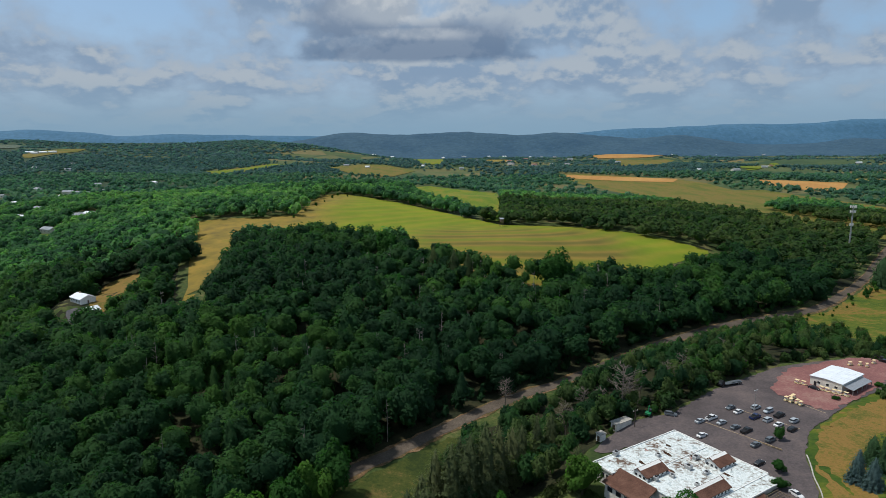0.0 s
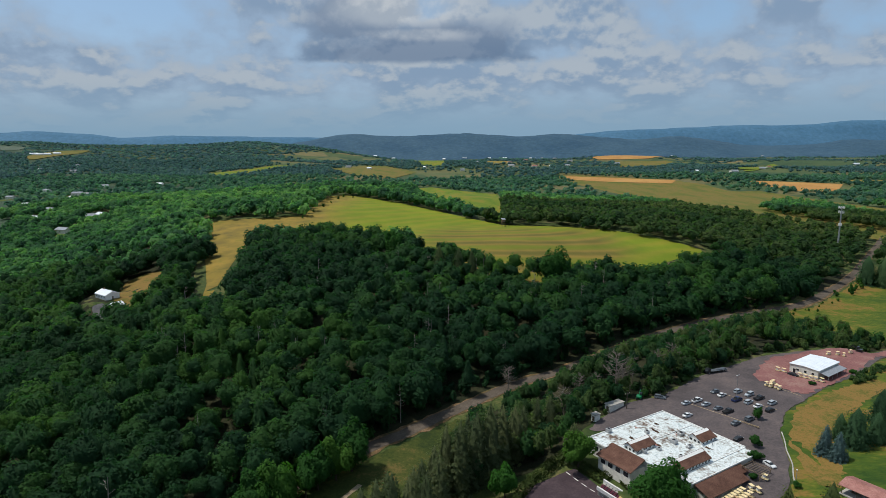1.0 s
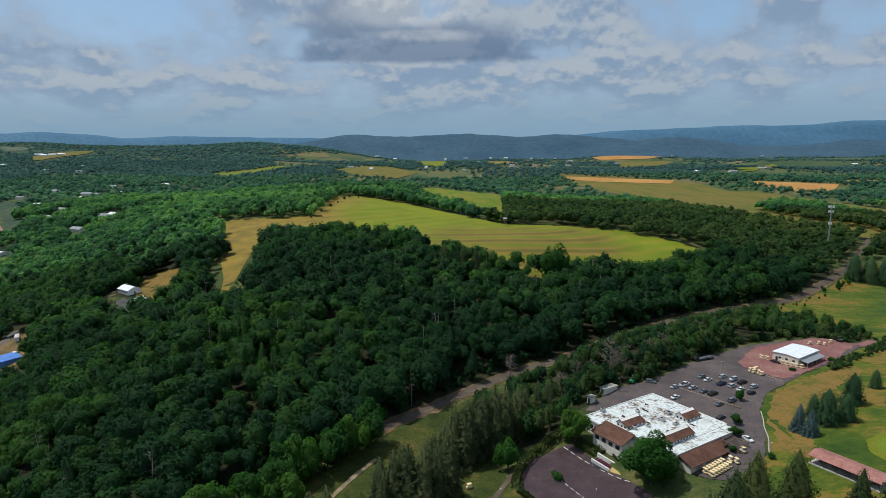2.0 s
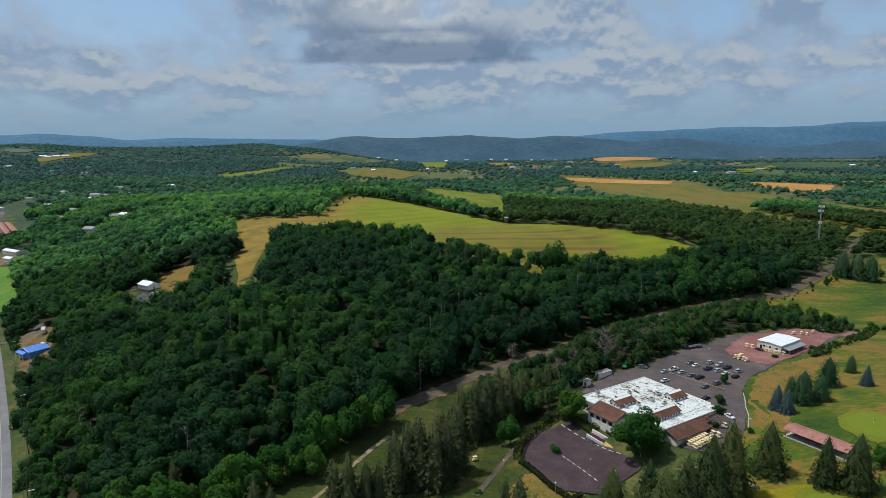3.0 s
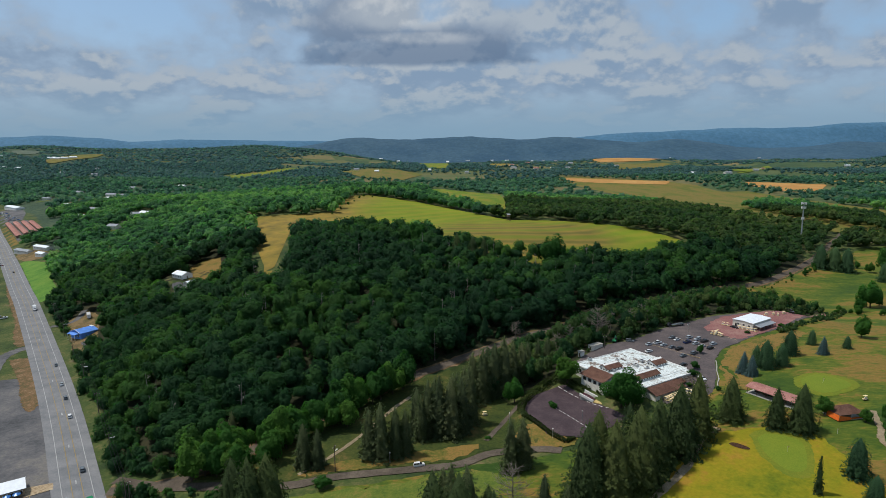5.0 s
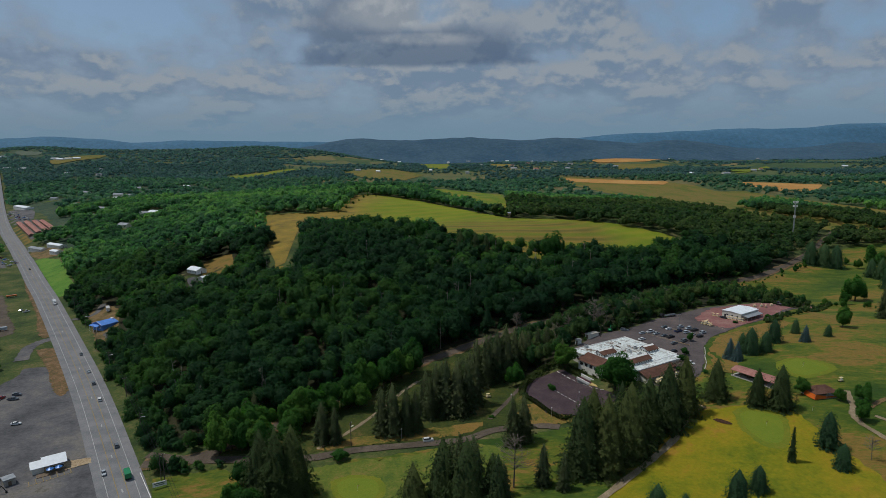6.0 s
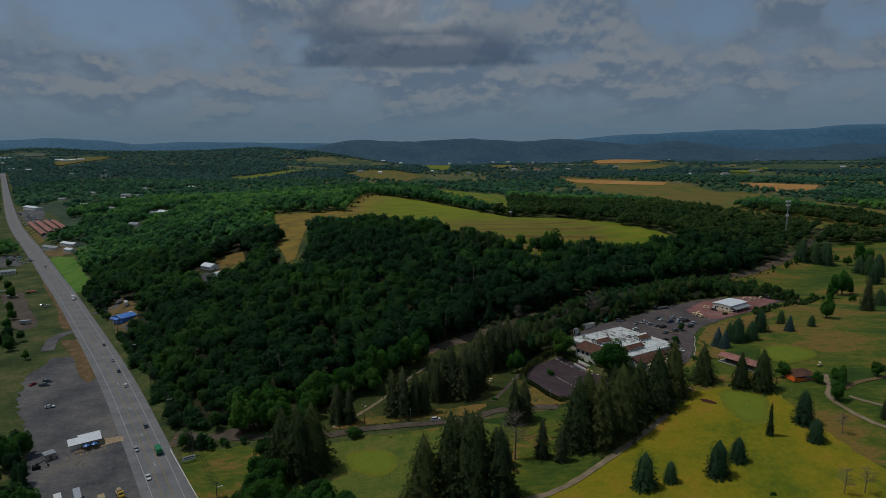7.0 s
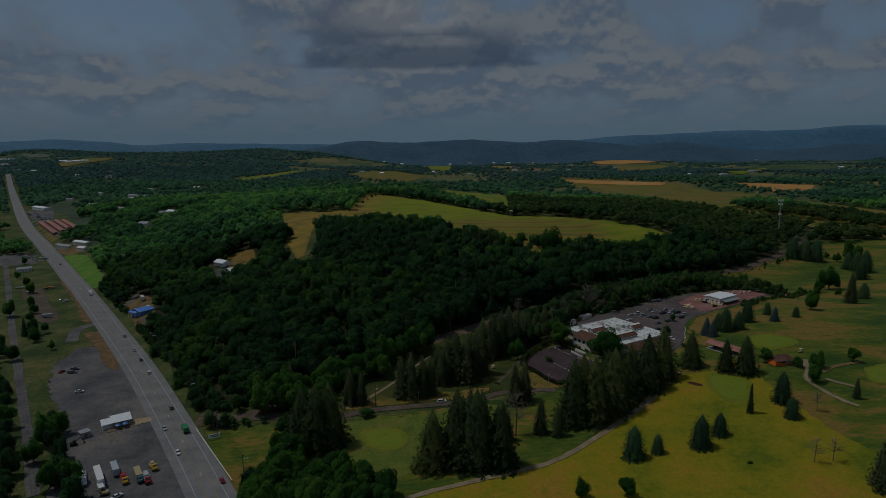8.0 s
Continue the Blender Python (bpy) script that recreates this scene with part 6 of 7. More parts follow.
def car(paint, kind, label):
    t = empty("car", 0, 0, -900)
    p = PAINT[paint]
    if kind == "sedan":
        part("body", loft([(-2.3, 0.75, 0.68, 0.35, 0.85), (-2.1, 0.88, 0.8, 0.25, 0.98), (-1.2, 0.9, 0.82, 0.22, 1.0), (0.8, 0.9, 0.82, 0.22, 0.98), (1.9, 0.88, 0.76, 0.24, 0.85), (2.3, 0.72, 0.62, 0.35, 0.68)]), p, t)
        part("cabin_glass", loft([(-1.75, 0.76, 0.7, 0.9, 0.98), (-1.0, 0.8, 0.62, 0.9, 1.42), (0.3, 0.8, 0.62, 0.9, 1.44), (1.15, 0.78, 0.72, 0.9, 0.98)]), M_GLASS, t, "dark tinted windows")
        part("roof", loft([(-1.0, 0.62, 0.54, 1.40, 1.46), (-0.3, 0.63, 0.56, 1.42, 1.49), (0.35, 0.62, 0.54, 1.41, 1.47)]), p, t)
    elif kind == "suv":
        part("body", loft([(-2.3, 0.82, 0.78, 0.4, 1.05), (-2.1, 0.92, 0.86, 0.3, 1.12), (0.9, 0.93, 0.86, 0.28, 1.12), (2.0, 0.9, 0.8, 0.3, 1.02), (2.32, 0.76, 0.68, 0.4, 0.82)]), p, t)
        part("cabin_glass", loft([(-2.2, 0.8, 0.76, 1.05, 1.12), (-1.9, 0.84, 0.68, 1.05, 1.66), (0.35, 0.84, 0.68, 1.05, 1.66), (1.2, 0.8, 0.76, 1.05, 1.12)]), M_GLASS, t, "dark tinted windows")
        part("roof", loft([(-2.0, 0.68, 0.6, 1.64, 1.70), (-0.6, 0.69, 0.62, 1.66, 1.74), (0.4, 0.68, 0.6, 1.65, 1.71)]), p, t)
    else:
        part("body", loft([(-2.85, 0.88, 0.86, 0.45, 1.05), (-2.7, 0.95, 0.9, 0.35, 1.1), (1.1, 0.96, 0.9, 0.33, 1.12), (2.4, 0.93, 0.84, 0.35, 1.06), (2.8, 0.82, 0.74, 0.45, 0.9)]), p, t)
        part("cabin_glass", loft([(-0.75, 0.84, 0.8, 1.08, 1.14), (-0.6, 0.86, 0.7, 1.08, 1.74), (0.9, 0.86, 0.7, 1.08, 1.74), (1.6, 0.82, 0.78, 1.08, 1.14)]), M_GLASS, t, "dark tinted windows")
        part("roof", loft([(-0.62, 0.7, 0.62, 1.72, 1.78), (0.92, 0.7, 0.62, 1.72, 1.78)]), p, t)
        part("cargo_bed", boxes((-2.7, -0.85, -0.74, 0.74, 1.06, 1.13)), M_TYRE, t, "dark open cargo bed")
    for s in (-0.62, 0.62):
        x1 = {"sedan": 2.17, "suv": 2.2}.get(kind, 2.66)
        part("headlight", boxes((x1 - 0.1, x1 + 0.06, s - 0.16, s + 0.16, 0.62, 0.74)), M_TRIM, t, "pale headlight")
    wheels(t, (-1.4, 1.4) if kind != "pickup" else (-1.75, 1.8), 0.8)
    return tagged(t, label, "car", "parked and passing cars")


CARS = {}


def park(paint, kind, x, y, turn, lift=0.13, size=1.0):
    key = (paint, kind)
    if key not in CARS:
        CARS[key] = car(paint, kind, {"sedan": "%s sedan parked on asphalt", "suv": "%s sport utility car on asphalt", "pickup": "%s pickup truck with open bed on asphalt"}[kind] % paint)
    return copy_thing(CARS[key], pose(x, y, ground_z(x, y) + lift, 0, 0, turn) @ Matrix.Diagonal((size, size, size, 1)))


H = 32.5
for paint, kind, x, y, turn in (
        ("silver", "sedan", 97.2, 219.6, H), ("white", "pickup", 102.6, 222.2, H), ("silver", "sedan", 104.9, 218.4, H), ("grey", "sedan", 114.0, 231.4, H + 180),
        ("white", "sedan", 115.4, 227.6, H), ("grey", "sedan", 108.1, 214.4, H), ("black", "pickup", 110.9, 211.6, H), ("grey", "sedan", 109.5, 201.9, H), ("grey", "suv", 116.2, 204.9, H),
        ("silver", "suv", 124.0, 231.4, H), ("silver", "suv", 127.2, 228.0, H + 180), ("navy", "pickup", 119.6, 222.9, H), ("black", "pickup", 129.6, 224.3, H),
        ("silver", "suv", 123.2, 220.2, H), ("white", "sedan", 125.2, 216.4, H), ("silver", "suv", 132.6, 219.4, H), ("black", "suv", 128.0, 212.4, H), ("grey", "suv", 88.4, 225.6, -25),
        ("white", "sedan", 107.6, 172.8, -70), ("white", "sedan", 93.5, 208.5, H), ("black", "sedan", 105.6, 191.2, H), ("black", "sedan", 158.5, 250.9, -55), ("white", "suv", -26, 121.5, 12)):
    park(paint, kind, x, y, turn)
for paint, kind, x, y, turn in (
        ("grey", "sedan", -259.6, 259.5, 126), ("silver", "sedan", -236.6, 227.6, 126), ("grey", "suv", -222.6, 208.2, 125), ("white", "suv", -206.2, 184.9, 125), ("grey", "suv", -169.5, 132.6, 124),
        ("silver", "sedan", -162.3, 108.5, -56), ("white", "sedan", -145.1, 84.1, -56), ("black", "sedan", -484.6, 546.7, 130), ("white", "pickup", -641.5, 732.4, 128), ("red", "sedan", -116.5, 60.0, 124),
        ("white", "pickup", -369, 368, 60), ("silver", "sedan", -376, 372, 100), ("white", "sedan", -232, 156, 20), ("red", "sedan", -262, 188, 80), ("grey", "suv", -256.5, 192.5, 20), ("grey", "pickup", -254.5, 186.5, 10), ("white", "sedan", -154.0, 48.5, 60)):
    park(paint, kind, x, y, turn, 0.26)
for k in range(16):
    r_ = random.Random(k + 40)
    park(("white", "silver", "red", "grey", "blue", "white")[k % 6], ("sedan", "suv", "pickup")[k % 3], -572 + r_.uniform(-4, 4) + (k % 8) * 7, 612 + r_.uniform(-3, 3) + (k // 8) * 12 - (k % 8) * 6, r_.uniform(0, 360), 0.15)
for k in range(34):
    r_ = random.Random(k + 80)
    f = (k + r_.random()) / 34
    park(("white", "silver", "grey", "blue", "white", "red")[k % 6], ("sedan", "suv", "pickup")[k % 3], -890 + 150 * f + r_.uniform(-12, 12), 1095 - 180 * f + r_.uniform(-9, 9), r_.uniform(0, 360), 0.3)
for c in CARS.values():
    for o in list(c.children_recursive) + [c]:
        bpy.data.objects.remove(o)


def golf_cart():
    t = empty("golf_cart", 0, 0, -900)
    part("body", loft([(-1.15, 0.5, 0.46, 0.25, 0.75), (-0.9, 0.58, 0.54, 0.22, 0.82), (0.0, 0.58, 0.5, 0.22, 0.5), (0.6, 0.56, 0.46, 0.22, 0.62), (1.15, 0.44, 0.34, 0.3, 0.85), (1.25, 0.36, 0.3, 0.35, 0.6)]), M_CREAM, t)
    part("seat", boxes((-0.55, 0.0, -0.52, 0.52, 0.72, 0.86), (-0.65, -0.5, -0.52, 0.52, 0.8, 1.2), bevel=0.03), M_TRIM, t, "white seat bench")
    part("canopy", boxes((-1.0, 0.8, -0.6, 0.6, 1.78, 1.88), bevel=0.04), M_CREAM, t, "cream canopy")
    for x in (-0.9, 0.7):
        for s in (-0.54, 0.54):
            part("post", tube(bmesh.new(), (x, s, 0.7), (x, s, 1.8), 0.025, None, 5), M_TYRE, t)
    wheels(t, (-0.75, 0.8), 0.5, SMALLWHEEL, SMALLRIM, 0.23)
    return tagged(t, "cream golf cart with canopy", "golf cart", "golf carts")


GC = golf_cart()
club_uv = lambda u, v: (84.6 + 0.538 * u - 0.843 * v, 211.7 - 0.843 * u - 0.538 * v)
SPOTS = [(140.2, 238.9, 32), (141.2, 237.2, 32), (142.5, 239.6, 32), (143.0, 236.0, 32), (143.4, 234.2, 32), (144.2, 241.0, 32), (154.6, 256.8, -50), (156.6, 255.2, -50), (160.9, 249.4, -55), (162.2, 247.7, -55), (163.9, 245.8, -55), (165.4, 244.6, -55), (167.1, 243.0, -55),
         (191.5, 278.4, 10), (196.1, 278.3, 30), (197.9, 276.3, 60), (204.2, 280.8, 20), (166, 144, 200), (3, 163, 20)]
SPOTS += [(*club_uv(48.7, 10.1), -60), (*club_uv(50.7, 16.8), -80), (*club_uv(48.6, 17.2), -80)]
SPOTS += [(*club_uv(47.6 + (k % 2) * 2.6, 20.5 + (k // 2) * 1.6), -57) for k in range(14)]
for x, y, turn in SPOTS:
    copy_thing(GC, pose(x, y, ground_z(x, y) + 0.2, 0, 0, turn))
for o in list(GC.children_recursive) + [GC]:
    bpy.data.objects.remove(o)


def lorry(x, y, turn, cab, load, length, height, label, flat=False):
    t = empty("truck", x, y, ground_z(x, y) + 0.26, turn)
    part("cab", loft([(length / 2 - 2.2, 1.15, 1.05, 0.7, 2.7), (length / 2 - 1.2, 1.15, 1.0, 0.7, 2.75), (length / 2 - 0.6, 1.1, 0.95, 0.7, 1.9), (length / 2, 1.0, 0.85, 0.75, 1.5)]), PAINT[cab], t)
    part("windscreen", slab([(length / 2 - 0.62, -0.85, 1.95), (length / 2 - 0.62, 0.85, 1.95), (length / 2 - 1.16, 0.9, 2.68), (length / 2 - 1.16, -0.9, 2.68)], 0.05), M_GLASS, t, "dark windscreen")
    part("chassis", boxes((-length / 2, length / 2 - 1.0, -0.45, 0.45, 0.6, 0.85)), M_TYRE, t)
    if flat:
        part("load_bed", boxes((-length / 2, length / 2 - 2.5, -1.2, 1.2, 0.88, 1.15)), PAINT[load], t)
        part("load", boxes((-length / 2 + 0.5, -0.5, -0.8, 0.8, 1.15, 1.15 + height), bevel=0.15), PAINT[load], t)
    else:
        part("cargo_box", boxes((-length / 2, length / 2 - 2.5, -1.22, 1.22, 0.88, height), bevel=0.05), PAINT[load], t)
    wheels(t, (-length / 2 + 1.0, -length / 2 + 2.2, length / 2 - 1.2), 1.0, BIGWHEEL, BIGRIM, 0.5)
    return tagged(t, label, "truck")


lorry(-360.1, 392.2, -54, "white", "white", 9.0, 3.6, "white box truck on the highway")
lorry(-151.2, 106.4, 124, "green", "green", 7.5, 3.0, "green refuse truck on the highway")
lorry(-157.5, 61.0, -55, "yellow", "red", 8.5, 0.9, "yellow truck with a red load in the gravel lot", True)
lorry(-152.5, 63.0, -55, "teal", "tan", 11.0, 3.0, "teal truck with tan box trailer in the lot")
lorry(-148.6, 62.0, -57, "red", "silver", 10.5, 0.7, "dark red flatbed truck in the gravel lot", True)
lorry(-150.0, 71.0, -52, "yellow", "tan", 7.0, 1.2, "yellow tipper with a tan load in the lot", True)
lorry(124.5, 255.2, 200, "black", "grey", 12.0, 0.4, "dark flatbed truck at the edge of the trees", True)


def trailer(x, y, turn, length, width, height, paint, label):
    t = empty("trailer", x, y, ground_z(x, y) + 0.15, turn)
    part("box", boxes((-length / 2, length / 2, -width / 2, width / 2, 0.9, height), bevel=0.05), PAINT[paint], t)
    for k in range(int(length / 1.5)):
        for s in (-1, 1):
            part("rib", boxes((-length / 2 + 0.6 + k * 1.5, -length / 2 + 0.68 + k * 1.5, s * width / 2 - 0.03, s * width / 2 + 0.03, 1.0, height - 0.1)), PAINT["silver"], t)
    wheels(t, (-length / 2 + 1.2, -length / 2 + 2.4), width / 2 - 0.2, BIGWHEEL, BIGRIM, 0.5)
    part("prop", boxes((length / 2 - 1.8, length / 2 - 1.6, -0.6, 0.6, 0, 0.9)), M_STEEL, t)
    return tagged(t, label, "trailer")


trailer(-168.0, 61.0, -54, 14.0, 2.6, 4.0, "white", "long white box trailer in the gravel lot")
trailer(-164.8, 67.5, -54, 9.0, 2.5, 3.6, "silver", "short silver box trailer in the gravel lot")
trailer(-175.0, 61.5, -58, 13.0, 2.6, 1.5, "silver", "empty grey flat trailer in the gravel lot")
trailer(-163.0, 53.5, -50, 4.5, 2.2, 2.6, "white", "small white trailer in the gravel lot")
trailer(-290.0, 350.0, -58, 9.0, 2.6, 3.6, "white", "white box trailer beside the yard")

trailer(-352.0, 315.0, 20, 7.0, 2.5, 3.0, "silver", "pale camper trailer on worn ground")
trailer(-418.0, 421.0, 40, 8.0, 2.4, 2.0, "orange", "orange flat-sided trailer on worn ground")
trailer(-448.0, 424.0, 15, 10.0, 2.4, 1.4, "silver", "low grey flat trailer on grass")
trailer(-425.0, 405.0, 10, 9.0, 2.4, 1.3, "silver", "low grey flat trailer on grass")


def digger(x, y, turn, paint, label):
    t = empty("excavator", x, y, ground_z(x, y) + 0.12, turn)
    for s in (-1, 1):
        part("track", boxes((-1.6, 1.6, s * 0.9 - 0.25, s * 0.9 + 0.25, 0, 0.7), bevel=0.2), M_TYRE, t)
    part("body", boxes((-1.5, 0.9, -1.1, 1.1, 0.8, 1.7), bevel=0.12), PAINT[paint], t)
    part("cab", boxes((-0.1, 1.1, -1.1, -0.1, 1.7, 2.8), bevel=0.08), M_GLASS, t)
    part("boom", tube(tube(bmesh.new(), (0.9, 0.3, 1.6), (3.0, 0.3, 3.2), 0.18, None, 6), (3.0, 0.3, 3.2), (4.2, 0.3, 0.8), 0.15, None, 6), PAINT[paint], t)
    part("bucket", boxes((4.0, 4.7, -0.1, 0.7, 0.1, 0.8), bevel=0.1), M_TYRE, t)
    return tagged(t, label, "excavator")


digger(-160.0, 50.5, 200, "tan", "tan excavator in the gravel lot")
digger(-197.5, 92.5, 30, "black", "small dark excavator on gravel")
digger(80.0, 226.5, 60, "green", "green compact tractor digger behind the clubhouse")
digger(212, 286, 140, "black", "dark digger beside the red gravel track")


# ---- pavilion, hut, houses ----
def house(name, x, y, turn, w, d, h, rise, wall, roof, label, wins=3, chimney=False, over=0.5):
    t = empty(name, x, y, ground_z(x, y), turn)
    part("wall", gable_wall(-w / 2, w / 2, -d / 2, d / 2, -2.0, h, rise, "x"), wall, t)
    part("roof", gable(-w / 2, w / 2, -d / 2, d / 2, h, rise + 0.05, "x", over, 0.15), roof, t)
    for k in range(wins):
        for s, turn_ in ((-1, 0), (1, 180)):
            window(t, -w / 2 + (k + 0.5) * w / wins, s * (d / 2 + 0.02), h * 0.55, 1.2, 1.3, turn_)
    part("door", boxes((w / 2, w / 2 + 0.06, -0.5, 0.5, 0, 2.05)), M_WOOD, t, "timber door")
    if chimney:
        part("chimney", boxes((-w / 4 - 0.4, -w / 4 + 0.4, -0.4, 0.4, h, h + rise + 1.0)), M_STONE, t)
    return tagged(t, label, "house")


PAV = empty("pavilion", 129.5, 148.0, ground_z(129.5, 148.0), -57.5)
tagged(PAV, "long open pavilion with faded red metal roof under spruces", "pavilion")
part("floor_slab", boxes((-11.2, 11.2, -4.0, 4.0, -1.2, 0.15)), M_CONCRETE, PAV, "pale concrete floor")
part("roof", gable(-11.0, 11.0, -3.9, 3.9, 3.0, 1.1, "x", 0.5, 0.15), M_PINK_ROOF, PAV, "faded red metal roof")
for k in range(10):
    for s in (-1, 1):
        part("roof_seam", slab([(-10.8 + k * 2.36, s * 4.3, 2.95), (-10.7 + k * 2.36, s * 4.3, 2.95), (-10.7 + k * 2.36, s * 0.1, 4.12), (-10.8 + k * 2.36, s * 0.1, 4.12)], 0.05), M_PINK_ROOF, PAV)
for k in range(6):
    for s in (-1, 1):
        part("post", boxes((-10.6 + k * 4.24 - 0.1, -10.6 + k * 4.24 + 0.1, s * 3.6 - 0.1, s * 3.6 + 0.1, 0.1, 3.0)), M_WOOD, PAV)
for k in range(5):
    part("picnic_table", boxes((-9.3 + k * 4.24, -7.5 + k * 4.24, -0.4, 0.4, 0.7, 0.78), (-9.3 + k * 4.24, -7.5 + k * 4.24, -1.0, -0.7, 0.42, 0.48), (-9.3 + k * 4.24, -7.5 + k * 4.24, 0.7, 1.0, 0.42, 0.48), (-9.0 + k * 4.24, -8.9 + k * 4.24, -0.9, 0.9, 0.1, 0.7), (-7.9 + k * 4.24, -7.8 + k * 4.24, -0.9, 0.9, 0.1, 0.7)), M_WOOD, PAV, "weathered timber picnic table")
HUT = empty("snack_hut", 149.0, 131.5, 23.7, 12)
tagged(HUT, "open snack hut with brown hipped roof and bright orange side cloth", "hut")
part("floor_slab", boxes((-6.0, 6.0, -4.2, 4.2, -1.0, 0.12)), M_CONCRETE, HUT, "pale concrete floor")
bm = bmesh.new()
eave = [bm.verts.new(q) for q in ((-6.2, -4.4, 2.6), (6.2, -4.4, 2.6), (6.2, 4.4, 2.6), (-6.2, 4.4, 2.6))]
top_a, top_b = bm.verts.new((-2.4, 0, 4.9)), bm.verts.new((2.4, 0, 4.9))
for f in ((eave[0], eave[1], top_b, top_a), (eave[1], eave[2], top_b), (eave[2], eave[3], top_a, top_b), (eave[3], eave[0], top_a), tuple(reversed(eave))):
    bm.faces.new(f)
part("roof", bm, M_BROWN_ROOF, HUT, "brown shingle hipped roof")
part("counter", boxes((-3.6, 3.6, -0.6, 2.6, 0.1, 1.05)), M_WOOD, HUT, "dark timber counter")
part("back_wall", boxes((-5.4, 5.4, 3.3, 3.5, 0.1, 2.6)), M_WOOD, HUT)
part("side_cloth", slab([(-6.25, -4.4, 2.55), (-6.25, 1.5, 2.55), (-6.9, 1.5, 0.5), (-6.9, -4.7, 0.5)], 0.05), M_ORANGE_P, HUT, "bright orange sloping cloth")
part("front_cloth", slab([(-6.9, -4.9, 0.5), (-6.25, -4.5, 2.5), (-1.0, -4.45, 1.5), (-0.6, -4.7, 0.5)], 0.05), M_ORANGE_P, HUT, "bright orange front cloth")
part("front_rail", boxes((-5.6, 5.0, -4.3, -4.2, 0.5, 1.1)), M_ORANGE_P, HUT, "orange front rail")
for x in (-5.7, 0.0, 5.4):
    for y in (-4.0, 4.0):
        part("post", boxes((x - 0.13, x + 0.13, y - 0.13, y + 0.13, 0.1, 2.6)), M_TRIM, HUT, "white post")
part("end_panel", boxes((5.3, 5.9, -4.1, -3.2, 0.1, 2.4)), M_TRIM, HUT, "white end panel")

house("house", -231.0, 386.0, -35, 13.5, 9.5, 3.2, 2.2, M_TRIM, M_METAL_WHITE, "pale-roofed white house in a woodland clearing", 4, True)
house("garage", -218.5, 371.5, 55, 8.0, 8.0, 2.8, 1.8, M_WHITE_WALL, M_METAL_WHITE, "white gabled garage beside the woodland house", 2)
park_pad = [(-228, 374), (-214, 362), (-206, 352), (-214, 344), (-226, 358), (-234, 372)]
cover("house_drive", park_pad, M_GRAVEL, 0.3, 3, "gravel drive of the woodland house", 0.6)
road("gravel_drive", [(-316, 343), (-308, 344), (-301, 349), (-302, 359), (-306, 372)], 5.0, M_GRAVEL, 0.3, "pale gravel drive of the blue workshop", 0.4)
road("gravel_drive", [(-264, 300), (-249, 280), (-240, 262)], 6.0, M_GRAVEL, 0.3, "pale gravel pad before the blue workshop", 0.6)
BLUEB = empty("workshop", -272.5, 313.5, ground_z(-272.5, 313.5), -32)
tagged(BLUEB, "roadside workshop under a bright blue roof", "building")
part("wall", gable_wall(-6.5, 6.5, -6, 6, -3.0, 3.6, 1.9, "y"), M_BLUE_ROOF, BLUEB, "blue metal wall")
part("roof", gable(-6.5, 6.5, -6, 6, 3.6, 1.95, "y", 0.5, 0.15), M_BLUE_ROOF, BLUEB, "bright blue roof")
part("porch_roof", slab([(-6, -6.2, 3.4), (4, -6.2, 3.4), (4, -9.0, 2.6), (-6, -9.0, 2.6)], 0.12), M_BLUE_ROOF, BLUEB, "blue porch roof")
for x in (-5.6, -1.0, 3.6):
    part("post", boxes((x - 0.1, x + 0.1, -8.8, -8.6, -2.0, 2.55)), M_TRIM, BLUEB)
for k in range(3):
    window(BLUEB, -4.4 + k * 3.8, -6.02, 1.5, 1.6, 1.6, 0)
part("skylight", boxes((-1.6, 1.6, 4.6, 6.1, 4.9, 5.6)), M_TRIM, BLUEB, "white roof box")
for s in (-1, 1):
    part("gable_trim", slab([(0.0, -6.55, 5.66), (0.0, -6.3, 5.66), (s * 7.0, -6.3, 3.58), (s * 7.0, -6.55, 3.58)][::s], 0.2), M_TRIM, BLUEB, "white gable trim")

for x, y, turn, w, d, h, roof, wall, label in (
        (-514, 645, -30, 30, 9, 3.6, M_METAL_WHITE, M_WHITE_WALL, "long white roadside shop with pale roof"), (-492, 608, -30, 15, 8, 3.4, M_METAL_WHITE, M_TRIM, "white roadside shed with pale roof"),
        (-539, 646, -30, 32, 9, 3.2, M_GREY_ROOF, M_WHITE_WALL, "grey-roofed shop beside the highway"),
        (-677, 826, -51, 190, 6.6, 2.8, M_RUST_ROOF, M_WOOD, "long low row of storage units with rusty red roof"), (-660, 819, -51, 170, 6.6, 2.8, M_RUST_ROOF, M_WOOD, "long low row of storage units with rusty red roof"),
        (-648, 820, -51, 155, 6.6, 2.8, M_RUST_ROOF, M_WOOD, "long low row of storage units with rusty red roof"), (-638, 822, -51, 135, 6.6, 2.8, M_RUST_ROOF, M_WOOD, "long low row of storage units with rusty red roof"),
        (-880, 1125, -40, 72, 16, 5.0, M_METAL_WHITE, M_TRIM, "long white warehouse beside the highway"),
        (-504, 512, 35, 14, 9, 3.4, M_GREY_ROOF, M_WHITE_WALL, "small grey-roofed dealer office beside the highway")):
    house("roadside_building", x, y, turn, w, d, h, 1.6, wall, roof, label, 4)

for k, (x, y) in enumerate(HOMES):
    r_ = random.Random(k)
    house("house", x, y, r_.uniform(-40, 40), r_.uniform(13, 20), r_.uniform(9, 12), r_.uniform(3.2, 5.4), r_.uniform(2, 3), (M_TRIM, M_WHITE_WALL)[k % 2], (M_GREY_ROOF, M_METAL_WHITE, M_GREY_ROOF)[k % 3], "pale suburban house among trees", 3, k % 4 == 0)

